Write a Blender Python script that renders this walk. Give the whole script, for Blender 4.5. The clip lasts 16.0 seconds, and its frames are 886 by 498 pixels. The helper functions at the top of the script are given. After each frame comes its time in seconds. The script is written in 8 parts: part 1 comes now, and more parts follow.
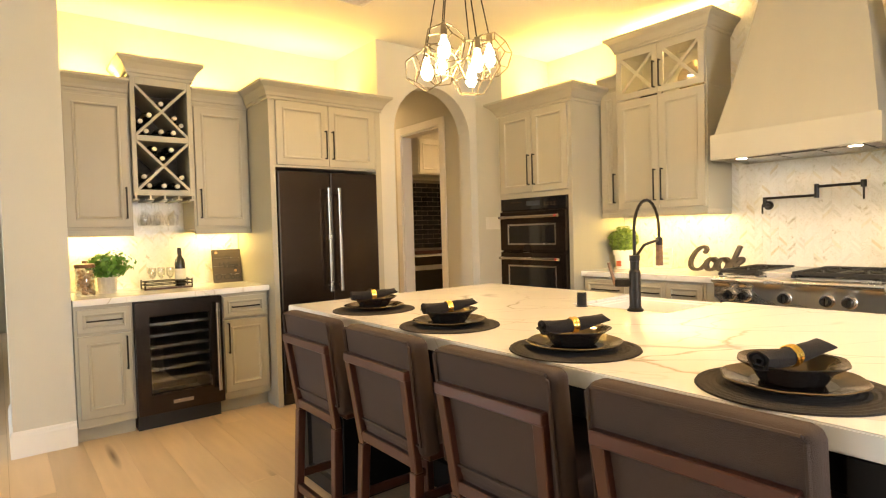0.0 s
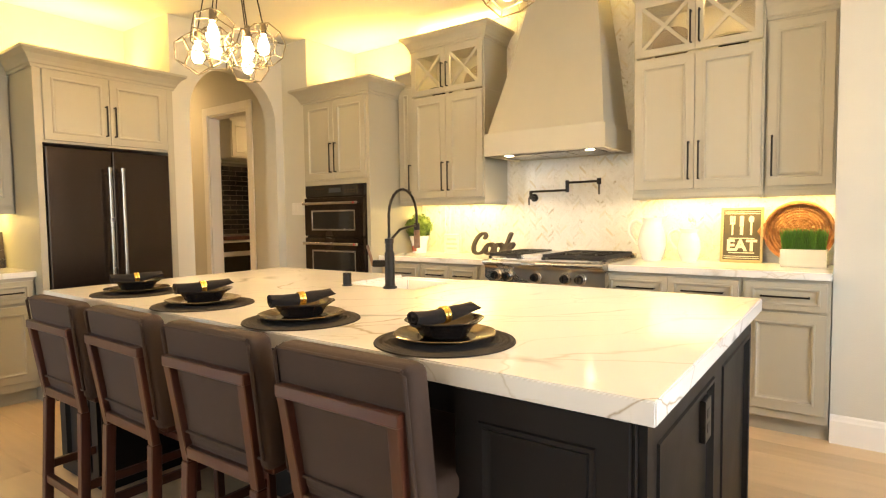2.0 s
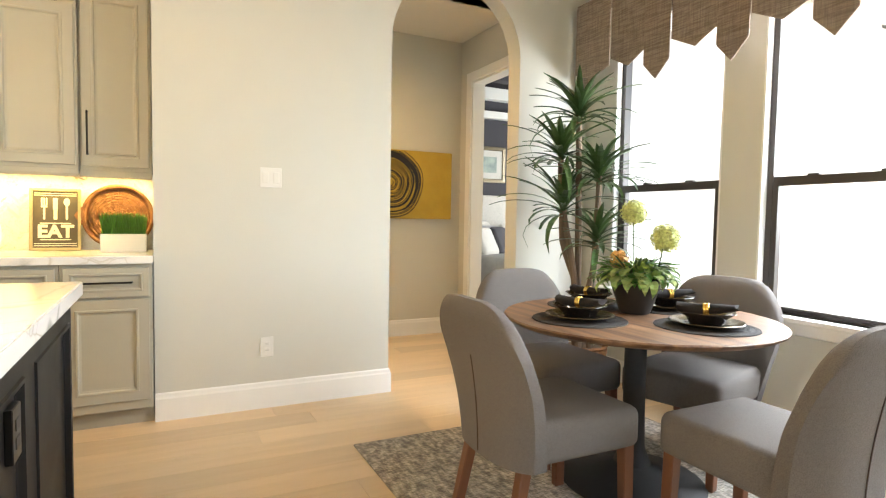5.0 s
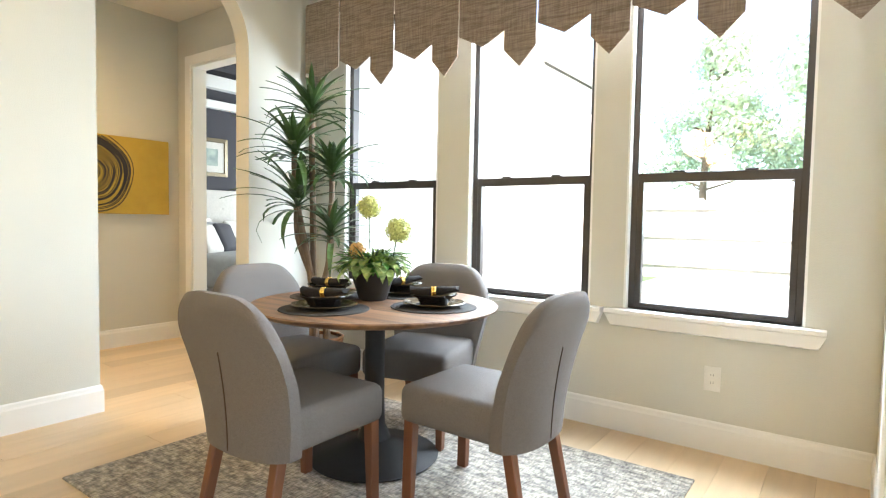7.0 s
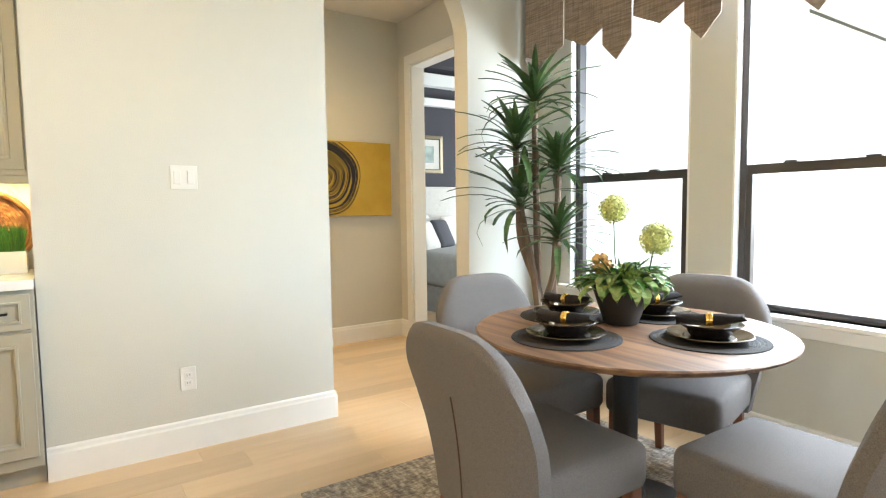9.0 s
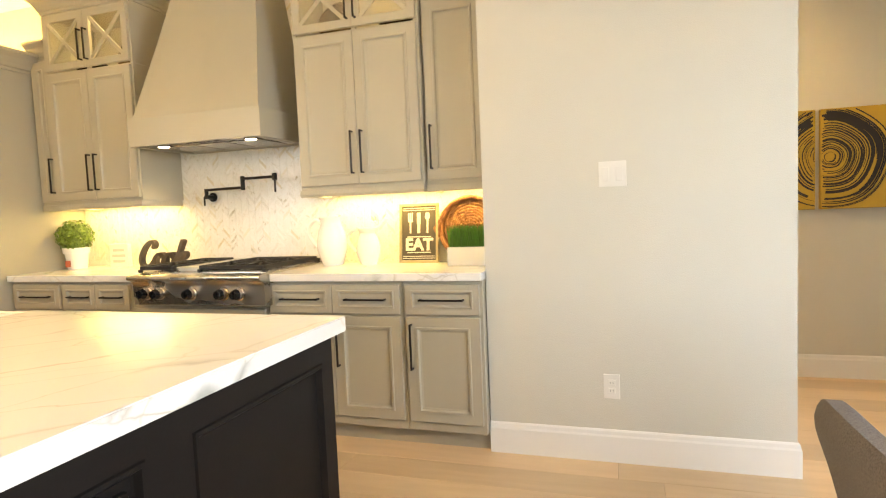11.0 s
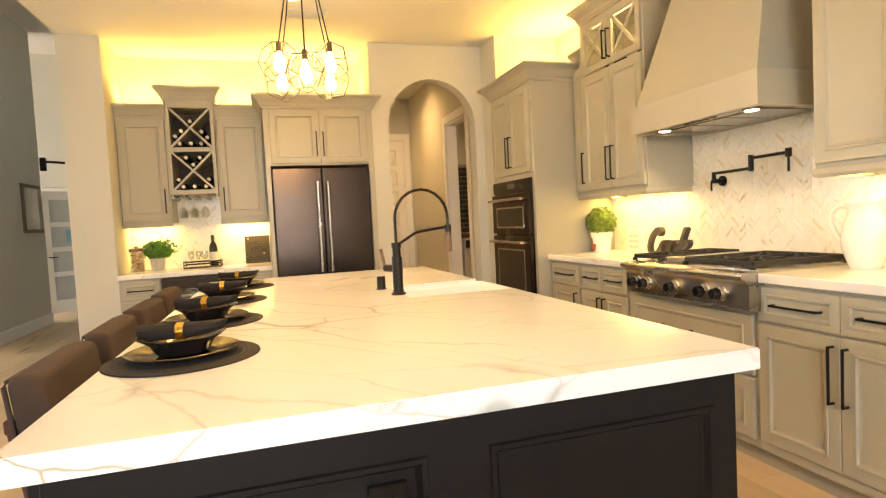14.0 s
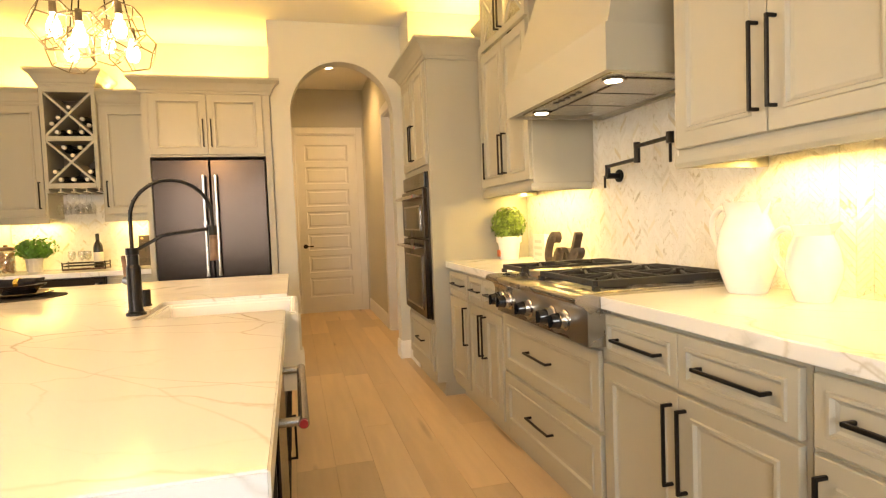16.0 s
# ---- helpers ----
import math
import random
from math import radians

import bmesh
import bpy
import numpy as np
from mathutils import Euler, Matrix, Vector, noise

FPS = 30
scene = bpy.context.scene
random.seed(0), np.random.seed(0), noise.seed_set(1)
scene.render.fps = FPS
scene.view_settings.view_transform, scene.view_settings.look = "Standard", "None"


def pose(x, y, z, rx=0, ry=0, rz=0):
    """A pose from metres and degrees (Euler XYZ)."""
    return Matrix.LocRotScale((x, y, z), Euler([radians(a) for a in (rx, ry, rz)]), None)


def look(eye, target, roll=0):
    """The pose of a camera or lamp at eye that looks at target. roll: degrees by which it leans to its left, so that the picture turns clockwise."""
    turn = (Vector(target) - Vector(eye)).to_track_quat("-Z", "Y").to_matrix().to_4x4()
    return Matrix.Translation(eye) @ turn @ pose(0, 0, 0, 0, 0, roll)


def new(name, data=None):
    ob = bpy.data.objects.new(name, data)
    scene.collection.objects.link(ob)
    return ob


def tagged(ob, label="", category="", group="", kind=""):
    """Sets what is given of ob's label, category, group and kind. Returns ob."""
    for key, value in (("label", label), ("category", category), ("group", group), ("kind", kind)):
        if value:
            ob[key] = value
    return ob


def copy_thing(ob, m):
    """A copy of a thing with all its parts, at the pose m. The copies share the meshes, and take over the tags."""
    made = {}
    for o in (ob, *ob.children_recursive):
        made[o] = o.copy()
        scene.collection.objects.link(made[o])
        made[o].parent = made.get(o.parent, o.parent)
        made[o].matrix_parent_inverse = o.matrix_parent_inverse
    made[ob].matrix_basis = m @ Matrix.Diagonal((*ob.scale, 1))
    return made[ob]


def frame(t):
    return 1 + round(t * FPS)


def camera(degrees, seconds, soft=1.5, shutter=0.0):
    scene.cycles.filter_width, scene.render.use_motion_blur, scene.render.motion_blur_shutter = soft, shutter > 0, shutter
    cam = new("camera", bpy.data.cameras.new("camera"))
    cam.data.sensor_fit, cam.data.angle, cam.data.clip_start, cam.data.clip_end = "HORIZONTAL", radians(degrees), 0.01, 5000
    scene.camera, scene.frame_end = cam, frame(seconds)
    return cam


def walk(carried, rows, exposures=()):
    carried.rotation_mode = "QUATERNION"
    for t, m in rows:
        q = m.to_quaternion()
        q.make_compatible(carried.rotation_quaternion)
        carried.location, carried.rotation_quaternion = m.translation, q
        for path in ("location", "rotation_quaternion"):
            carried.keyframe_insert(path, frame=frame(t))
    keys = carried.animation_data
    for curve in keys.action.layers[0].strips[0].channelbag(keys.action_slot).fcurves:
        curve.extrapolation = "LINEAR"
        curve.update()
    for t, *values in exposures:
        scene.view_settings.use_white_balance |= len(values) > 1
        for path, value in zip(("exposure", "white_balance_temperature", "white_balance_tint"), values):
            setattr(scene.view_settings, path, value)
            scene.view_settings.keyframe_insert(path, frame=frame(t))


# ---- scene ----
cam = camera(76.40, 16.0, soft=1.2)
EXPOSURES = [(0.0, 2.41, 6950, 14), (3.0, 2.36, 6800, 13), (5.0, 2.34, 6500, 9), (7.5, 2.58, 5950, 6), (8.6, 2.52, 5950, 6), (11.0, 2.27, 6750, 12), (13.0, 2.31, 7300, 15), (16.0, 2.27, 7450, 16)]
# seconds, x, y, z, yaw, pitch, roll
ROWS = [
    (0, -0.000, -0.000, 1.282, -38.42, -1.75, 1.60),
    (0.5, -0.026, -0.072, 1.280, -38.62, -2.24, 1.43),
    (1, 0.028, -0.185, 1.270, -40.65, -2.70, 1.29),
    (1.5, 0.090, -0.319, 1.261, -47.54, -3.05, 1.01),
    (2, 0.108, -0.409, 1.260, -54.12, -3.29, 0.71),
    (2.5, 0.150, -0.469, 1.247, -63.96, -3.43, 0.37),
    (3, 0.197, -0.499, 1.236, -76.18, -3.55, -0.13),
    (3.5, 0.236, -0.506, 1.220, -87.56, -3.45, -0.65),
    (4, 0.257, -0.521, 1.203, -97.01, -3.29, -1.03),
    (4.5, 0.297, -0.476, 1.188, -106.80, -3.25, -1.11),
    (5, 0.315, -0.384, 1.164, -116.48, -3.16, -0.99),
    (5.2, 0.306, -0.377, 1.162, -119.61, -3.16, -1.08),
    (7.3, 0.315, -0.260, 1.143, -145.90, -3.09, -0.95),
    (7.5, 0.335, -0.271, 1.154, -146.28, -3.22, -0.90),
    (8, 0.387, -0.318, 1.174, -145.32, -3.46, -0.61),
    (8.5, 0.535, -0.409, 1.218, -136.60, -4.13, 0.23),
    (8.7, 0.618, -0.427, 1.223, -131.30, -4.23, 0.43),
    (10.8, 1.022, -0.962, 1.234, -79.03, -4.03, 2.31),
    (11, 1.022, -0.985, 1.248, -72.82, -3.93, 2.38),
    (11.5, 1.042, -1.068, 1.283, -60.11, -3.73, 2.52),
    (12, 1.044, -1.180, 1.290, -46.62, -3.46, 2.60),
    (12.5, 1.034, -1.242, 1.286, -37.78, -3.20, 2.64),
    (13, 1.060, -1.251, 1.289, -28.96, -3.01, 2.74),
    (13.5, 1.288, -1.225, 1.293, -19.97, -2.91, 2.86),
    (14, 1.590, -1.150, 1.252, -17.24, -2.98, 2.91),
    (14.5, 1.905, -1.052, 1.231, -16.82, -2.98, 2.85),
    (15, 2.229, -0.991, 1.230, -17.38, -2.95, 2.70),
    (15.5, 2.478, -0.928, 1.212, -16.67, -2.84, 2.43),
    (16, 2.704, -0.836, 1.212, -14.89, -2.86, 2.22),
]
walk(cam, [(t, pose(x, y, z, 90 + pitch, roll, yaw)) for t, x, y, z, yaw, pitch, roll in ROWS], EXPOSURES)
# ---- world and light ----
world = bpy.data.worlds.new("World")
scene.world = world
world.use_nodes = True
wn = world.node_tree.nodes
sky = wn.new("ShaderNodeTexSky")
sky.sky_type, sky.sun_disc, sky.sun_elevation, sky.sun_rotation = "NISHITA", False, radians(50), radians(20)
wn["Background"].inputs["Strength"].default_value = 0.15
world.node_tree.links.new(sky.outputs["Color"], wn["Background"].inputs["Color"])

WARM = (1.0, 0.67, 0.17)
BULB = (1.0, 0.625, 0.24)


def lamp(name, kind, m, watts, colour, sx=0.1, sy=0.1):
    data = bpy.data.lights.new(name, kind)
    data.energy, data.color = watts, colour
    if kind == "AREA":
        data.shape, data.size, data.size_y = "RECTANGLE", sx, sy
    elif kind == "SUN":
        data.angle = sx
    else:
        data.shadow_soft_size = sx
    ob = new(name, data)
    ob.matrix_basis = m
    return ob


lamp("sun", "SUN", look((-6, 4.5, 8), (0, 0, 0)), 5.0, (1.0, 0.95, 0.88), radians(0.5))
# area lamps for sky light: outside the dining windows, and at unseen added openings
lamp("sky_fill", "AREA", pose(1.45, -4.02, 1.95, 57, 0, 0), 84, (0.86, 0.93, 1.0), 2.4, 1.8)
# these two only fill: their great room openings are added out of view
lamp("sky_fill", "AREA", pose(-6.3, 1.0, 1.9, 66, 0, -90), 10, (0.88, 0.93, 1.0), 4.0, 2.4)
lamp("sky_fill", "AREA", pose(-6.3, 8.2, 1.7, 80, 0, -90), 50, (0.88, 0.93, 1.0), 2.6, 2.3)
# strips on top of the wall cabinets, shining up
COVE = 0.27
for cx, cy, cz, turn, watts, ln in ((0.56, 4.68, 2.46, 0, 4.5, 0.36), (1.39, 4.68, 2.46, 0, 4.5, 0.36), (0.97, 4.66, 2.60, 0, 3.5, 0.3), (2.1, 4.55, 2.46, 0, 12, 0.8), (4.08, 3.3, 2.46, 90, 14, 0.7), (4.2, 2.35, 2.82, 90, 7, 0.8), (4.2, 0.4, 2.82, 90, 7, 0.75), (4.2, -0.16, 2.54, 90, 5, 0.28)):
    lamp("cove_strip", "AREA", pose(cx, cy, cz, 180, 0, turn), watts * COVE, WARM, ln, 0.06)
# strips under the wall cabinets, shining down
UNDER = (1.0, 0.71, 0.22)
LOW = 0.29
for cx, cy, cz, turn, watts, ln in ((0.56, 4.72, 1.335, 0, 3.0, 0.36), (1.38, 4.72, 1.335, 0, 3.0, 0.38), (4.2, 2.4, 1.375, 90, 6.5, 0.85), (4.2, 0.22, 1.375, 90, 8.0, 1.05)):
    lamp("under_strip", "AREA", pose(cx, cy, cz, 0, 0, turn), watts * LOW, UNDER, ln, 0.03)
# strips inside the glazed cabinets
for cy in (2.32, 0.40):
    lamp("cabinet_strip", "AREA", pose(4.02, cy, 2.63, 0, -25, 90), 0.9, UNDER, 0.6, 0.02)
PENDANT_W, CAN_W, HALL_W, HOOD_W = 9.5, 8, 21, 2.2
# ---- materials ----
def mat(name, colour, rough=0.5, metal=0.0, second=None, scale=6.0, amount=0.5, bump=0.0, bump_scale=60.0, stretch=(1, 1, 1), coat=0.0, random_tint=0.0, detail=6.0, island=False):
    m = bpy.data.materials.new(name)
    m.use_nodes = True
    nt, ns = m.node_tree, m.node_tree.nodes
    b = ns["Principled BSDF"]
    b.inputs["Roughness"].default_value, b.inputs["Metallic"].default_value = rough, metal
    b.inputs["Coat Weight"].default_value = coat
    tc = ns.new("ShaderNodeTexCoord")
    mp = ns.new("ShaderNodeMapping")
    mp.inputs["Scale"].default_value = stretch
    if random_tint:
        shift = ns.new("ShaderNodeVectorMath")
        shift.operation = "MULTIPLY_ADD"
        shift.inputs[1].default_value = (41.0, 67.0, 23.0)
        src = ns.new("ShaderNodeNewGeometry").outputs["Random Per Island"] if island else ns.new("ShaderNodeObjectInfo").outputs["Random"]
        nt.links.new(src, shift.inputs[0])
        nt.links.new(tc.outputs["Object"], shift.inputs[2])
        nt.links.new(shift.outputs["Vector"], mp.inputs["Vector"])
    else:
        nt.links.new(tc.outputs["Object"], mp.inputs["Vector"])
    big = ns.new("ShaderNodeTexNoise")
    big.inputs["Scale"].default_value, big.inputs["Detail"].default_value = scale, detail
    nt.links.new(mp.outputs["Vector"], big.inputs["Vector"])
    second = second or tuple(c * 0.86 for c in colour)
    ramp = ns.new("ShaderNodeValToRGB")
    ramp.color_ramp.elements[0].position, ramp.color_ramp.elements[1].position = 0.5 - amount / 2, 0.5 + amount / 2
    ramp.color_ramp.elements[0].color, ramp.color_ramp.elements[1].color = (*second, 1), (*colour, 1)
    nt.links.new(big.outputs["Fac"], ramp.inputs["Fac"])
    out = ramp.outputs["Color"]
    if random_tint:
        src = ns.new("ShaderNodeNewGeometry").outputs["Random Per Island"] if island else ns.new("ShaderNodeObjectInfo").outputs["Random"]
        rng = ns.new("ShaderNodeMapRange")
        rng.inputs["To Min"].default_value, rng.inputs["To Max"].default_value = 1 - random_tint, 1 + random_tint
        nt.links.new(src, rng.inputs["Value"])
        hsv = ns.new("ShaderNodeHueSaturation")
        nt.links.new(rng.outputs["Result"], hsv.inputs["Value"])
        nt.links.new(out, hsv.inputs["Color"])
        out = hsv.outputs["Color"]
    nt.links.new(out, b.inputs["Base Color"])
    rr = ns.new("ShaderNodeMapRange")
    rr.inputs["To Min"].default_value, rr.inputs["To Max"].default_value = max(0.02, rough - 0.06), min(1, rough + 0.08)
    nt.links.new(big.outputs["Fac"], rr.inputs["Value"])
    nt.links.new(rr.outputs["Result"], b.inputs["Roughness"])
    if bump:
        fine = ns.new("ShaderNodeTexNoise")
        fine.inputs["Scale"].default_value, fine.inputs["Detail"].default_value = bump_scale, 4.0
        nt.links.new(mp.outputs["Vector"], fine.inputs["Vector"])
        bp = ns.new("ShaderNodeBump")
        bp.inputs["Strength"].default_value, bp.inputs["Distance"].default_value = bump, 0.004
        nt.links.new(fine.outputs["Fac"], bp.inputs["Height"])
        nt.links.new(bp.outputs["Normal"], b.inputs["Normal"])
    return m


def vein_mat(name, colour, veincol, scale, width, rough=0.12, random_tint=0.0, island=False, soft=0.25):
    m = mat(name, colour, rough, 0.0, tuple(c * 0.94 for c in colour), 1.6, 0.5, random_tint=random_tint, island=island)
    return veins(m, veincol, scale, width, 0.5 - soft / 2, 0.5 + soft, 0.9)


def veins(m, veincol, scale, width, low, high, warping, turn=0, longer=1.0):
    """Adds a layer of veins, longer along one direction, fading in and out."""
    nt, ns = m.node_tree, m.node_tree.nodes
    b = ns["Principled BSDF"]
    src = b.inputs["Base Color"].links[0].from_socket
    base = next(n for n in ns if n.type == "MAPPING")
    rot = ns.new("ShaderNodeMapping")
    rot.inputs["Rotation"].default_value = (0, 0, radians(turn))
    nt.links.new(base.outputs["Vector"], rot.inputs["Vector"])
    squash = ns.new("ShaderNodeVectorMath")
    squash.operation = "MULTIPLY"
    squash.inputs[1].default_value = (1 / longer, 1.0, 1.0)
    nt.links.new(rot.outputs["Vector"], squash.inputs[0])
    where = squash.outputs["Vector"]
    warp = ns.new("ShaderNodeTexNoise")
    warp.inputs["Scale"].default_value, warp.inputs["Detail"].default_value = scale * 0.8, 7.0
    nt.links.new(where, warp.inputs["Vector"])
    add = ns.new("ShaderNodeVectorMath")
    add.operation = "MULTIPLY_ADD"
    add.inputs[1].default_value = (warping, warping, warping)
    nt.links.new(warp.outputs["Color"], add.inputs[0])
    nt.links.new(where, add.inputs[2])
    vein = ns.new("ShaderNodeTexVoronoi")
    vein.feature = "DISTANCE_TO_EDGE"
    vein.inputs["Scale"].default_value = scale
    nt.links.new(add.outputs["Vector"], vein.inputs["Vector"])
    rp = ns.new("ShaderNodeValToRGB")
    rp.color_ramp.elements[0].position, rp.color_ramp.elements[1].position = 0.0, width
    rp.color_ramp.elements[0].color, rp.color_ramp.elements[1].color = (1, 1, 1, 1), (0, 0, 0, 1)
    nt.links.new(vein.outputs["Distance"], rp.inputs["Fac"])
    mask = ns.new("ShaderNodeTexNoise")
    mask.inputs["Scale"].default_value = scale * 0.7
    nt.links.new(where, mask.inputs["Vector"])
    mr = ns.new("ShaderNodeMapRange")
    mr.inputs["From Min"].default_value, mr.inputs["From Max"].default_value = low, high
    nt.links.new(mask.outputs["Fac"], mr.inputs["Value"])
    mul = ns.new("ShaderNodeMath")
    mul.operation = "MULTIPLY"
    nt.links.new(rp.outputs["Color"], mul.inputs[0])
    nt.links.new(mr.outputs["Result"], mul.inputs[1])
    mix = ns.new("ShaderNodeMix")
    mix.data_type = "RGBA"
    nt.links.new(mul.outputs["Value"], mix.inputs[0])
    nt.links.new(src, mix.inputs[6])
    mix.inputs[7].default_value = (*veincol, 1)
    nt.links.new(mix.outputs[2], b.inputs["Base Color"])
    return m


def glass_mat(name, gloss=0.08, tint=(1, 1, 1)):
    m = bpy.data.materials.new(name)
    m.use_nodes = True
    nt, ns = m.node_tree, m.node_tree.nodes
    ns.remove(ns["Principled BSDF"])
    tr, gl, mx = ns.new("ShaderNodeBsdfTransparent"), ns.new("ShaderNodeBsdfGlossy"), ns.new("ShaderNodeMixShader")
    tr.inputs["Color"].default_value = (*tint, 1)
    gl.inputs["Roughness"].default_value = 0.02
    mx.inputs["Fac"].default_value = gloss
    nt.links.new(tr.outputs[0], mx.inputs[1])
    nt.links.new(gl.outputs[0], mx.inputs[2])
    nt.links.new(mx.outputs[0], ns["Material Output"].inputs["Surface"])
    return m


def glow_mat(name, colour, strength):
    m = bpy.data.materials.new(name)
    m.use_nodes = True
    b = m.node_tree.nodes["Principled BSDF"]
    b.inputs["Emission Color"].default_value, b.inputs["Emission Strength"].default_value = (*colour, 1), strength
    b.inputs["Base Color"].default_value = (*colour, 1)
    return m


def cross_threads(m, stretch, scale, dark):
    """Adds threads that run across the first grain."""
    nt, ns = m.node_tree, m.node_tree.nodes
    b = ns["Principled BSDF"]
    src = b.inputs["Base Color"].links[0].from_socket
    tc, mp, nz, rp, mix = (ns.new("ShaderNode" + k) for k in ("TexCoord", "Mapping", "TexNoise", "ValToRGB", "Mix"))
    mp.inputs["Scale"].default_value = stretch
    nz.inputs["Scale"].default_value, nz.inputs["Detail"].default_value = scale, 6.0
    rp.color_ramp.elements[0].position, rp.color_ramp.elements[1].position = 0.36, 0.60
    rp.color_ramp.elements[0].color, rp.color_ramp.elements[1].color = (*dark, 1), (1, 1, 1, 1)
    mix.data_type, mix.blend_type = "RGBA", "MULTIPLY"
    mix.inputs[0].default_value = 1.0
    nt.links.new(tc.outputs["Object"], mp.inputs["Vector"])
    nt.links.new(mp.outputs["Vector"], nz.inputs["Vector"])
    nt.links.new(nz.outputs["Fac"], rp.inputs["Fac"])
    nt.links.new(src, mix.inputs[6])
    nt.links.new(rp.outputs["Color"], mix.inputs[7])
    nt.links.new(mix.outputs[2], b.inputs["Base Color"])


def see_through_leaf(m, share):
    """Lets light pass through thin leaves."""
    nt, ns = m.node_tree, m.node_tree.nodes
    b = ns["Principled BSDF"]
    tl, mx = ns.new("ShaderNodeBsdfTranslucent"), ns.new("ShaderNodeMixShader")
    nt.links.new(b.inputs["Base Color"].links[0].from_socket, tl.inputs["Color"])
    mx.inputs["Fac"].default_value = share
    nt.links.new(b.outputs[0], mx.inputs[1])
    nt.links.new(tl.outputs[0], mx.inputs[2])
    nt.links.new(mx.outputs[0], ns["Material Output"].inputs["Surface"])


M_WALL = mat("wall_paint", (0.59, 0.575, 0.51), 0.85, 0, (0.565, 0.55, 0.485), 2.0, 0.6, 0.35, 220)
M_CEIL = mat("ceiling_paint", (0.74, 0.71, 0.65), 0.9, 0, (0.71, 0.68, 0.62), 2.0, 0.6, 0.3, 200)
M_TRIM = mat("white_trim_paint", (0.80, 0.79, 0.76), 0.4, 0, (0.77, 0.76, 0.73), 3.0, 0.5)
M_CAB = mat("greige_cabinet_paint", (0.412, 0.386, 0.306), 0.42, 0, (0.386, 0.361, 0.284), 5.0, 0.7, 0.05, 150, (1, 1, 0.2))
M_DARKCAB = mat("charcoal_cabinet_paint", (0.0095, 0.0078, 0.0072), 0.5, 0, (0.0085, 0.007, 0.0065), 6.0, 0.7, 0.05, 120)
M_DARKCAB.node_tree.nodes["Principled BSDF"].inputs["Specular IOR Level"].default_value = 0.18
M_QUARTZ = mat("white_quartz", (0.79, 0.785, 0.76), 0.12, 0.0, (0.77, 0.762, 0.735), 1.6, 0.5)
veins(M_QUARTZ, (0.44, 0.385, 0.285), 2.3, 0.009, 0.36, 0.60, 0.28, 48, 2.6)
veins(M_QUARTZ, (0.58, 0.545, 0.47), 3.4, 0.010, 0.42, 0.62, 0.25, 35, 2.2)
veins(M_QUARTZ, (0.44, 0.45, 0.42), 2.6, 0.055, 0.585, 0.65, 0.35, 62, 1.2)
M_BLACK = mat("oil_rubbed_bronze", (0.022, 0.018, 0.015), 0.38, 0.7, (0.014, 0.012, 0.010), 30, 0.6)
M_BLSTEEL = mat("black_stainless", (0.052, 0.037, 0.028), 0.24, 0.9, (0.044, 0.032, 0.025), 2.0, 0.9, 0.0, 60, (1, 1, 0.4))
M_STEEL = mat("stainless_steel", (0.50, 0.47, 0.42), 0.25, 1.0, (0.44, 0.41, 0.365), 3.0, 0.9, 0.0, 60, (1, 0.4, 1))
M_BRIGHT = mat("polished_steel", (0.50, 0.47, 0.43), 0.24, 1.0, (0.45, 0.42, 0.39), 10, 0.5)
M_IRON = mat("cast_iron", (0.028, 0.026, 0.025), 0.6, 0.3, (0.018, 0.017, 0.016), 40, 0.6, 0.3, 200)
M_BLKGLASS = mat("black_glass", (0.012, 0.011, 0.012), 0.06, 0, (0.010, 0.010, 0.010), 3, 0.5)
def odd_tiles(m, island):
    """Lets some pieces be tan, grey or darker marble."""
    nt, ns = m.node_tree, m.node_tree.nodes
    b = ns["Principled BSDF"]
    src = b.inputs["Base Color"].links[0].from_socket
    rnd = ns.new("ShaderNodeNewGeometry").outputs["Random Per Island"] if island else ns.new("ShaderNodeObjectInfo").outputs["Random"]
    rp = ns.new("ShaderNodeValToRGB")
    rp.color_ramp.interpolation = "CONSTANT"
    cols = [(0.0, (1, 1, 1)), (0.66, (0.95, 0.94, 0.93)), (0.91, (0.90, 0.86, 0.76)), (0.95, (0.86, 0.86, 0.84)), (0.985, (0.82, 0.74, 0.58))]
    for i, (p, c) in enumerate(cols):
        e = rp.color_ramp.elements[i] if i < 2 else rp.color_ramp.elements.new(p)
        e.position, e.color = p, (*c, 1)
    nt.links.new(rnd, rp.inputs["Fac"])
    mix = ns.new("ShaderNodeMix")
    mix.data_type, mix.blend_type = "RGBA", "MULTIPLY"
    mix.inputs[0].default_value = 0.9
    nt.links.new(src, mix.inputs[6])
    nt.links.new(rp.outputs["Color"], mix.inputs[7])
    nt.links.new(mix.outputs[2], b.inputs["Base Color"])


M_MARBLE = vein_mat("herringbone_marble", (0.74, 0.73, 0.70), (0.48, 0.42, 0.32), 9.0, 0.05, 0.22, 0.035, True, 0.25)
M_MARBLE_P = vein_mat("herringbone_marble_piece", (0.74, 0.73, 0.70), (0.48, 0.42, 0.32), 9.0, 0.05, 0.22, 0.035, False, 0.25)
for stone in (M_MARBLE, M_MARBLE_P):
    veins(stone, (0.40, 0.37, 0.27), 7.0, 0.09, 0.60, 0.70, 0.5, 40, 2.5)
odd_tiles(M_MARBLE, True)
odd_tiles(M_MARBLE_P, False)
M_GROUT = mat("tile_grout", (0.70, 0.685, 0.65), 0.9, 0, None, 40, 0.5)
M_OAK = mat("oak_plank", (0.68, 0.515, 0.325), 0.36, 0, (0.54, 0.395, 0.235), 2.2, 0.75, 0.12, 90, (9, 0.9, 9), 0.0, 0.13, 9.0)
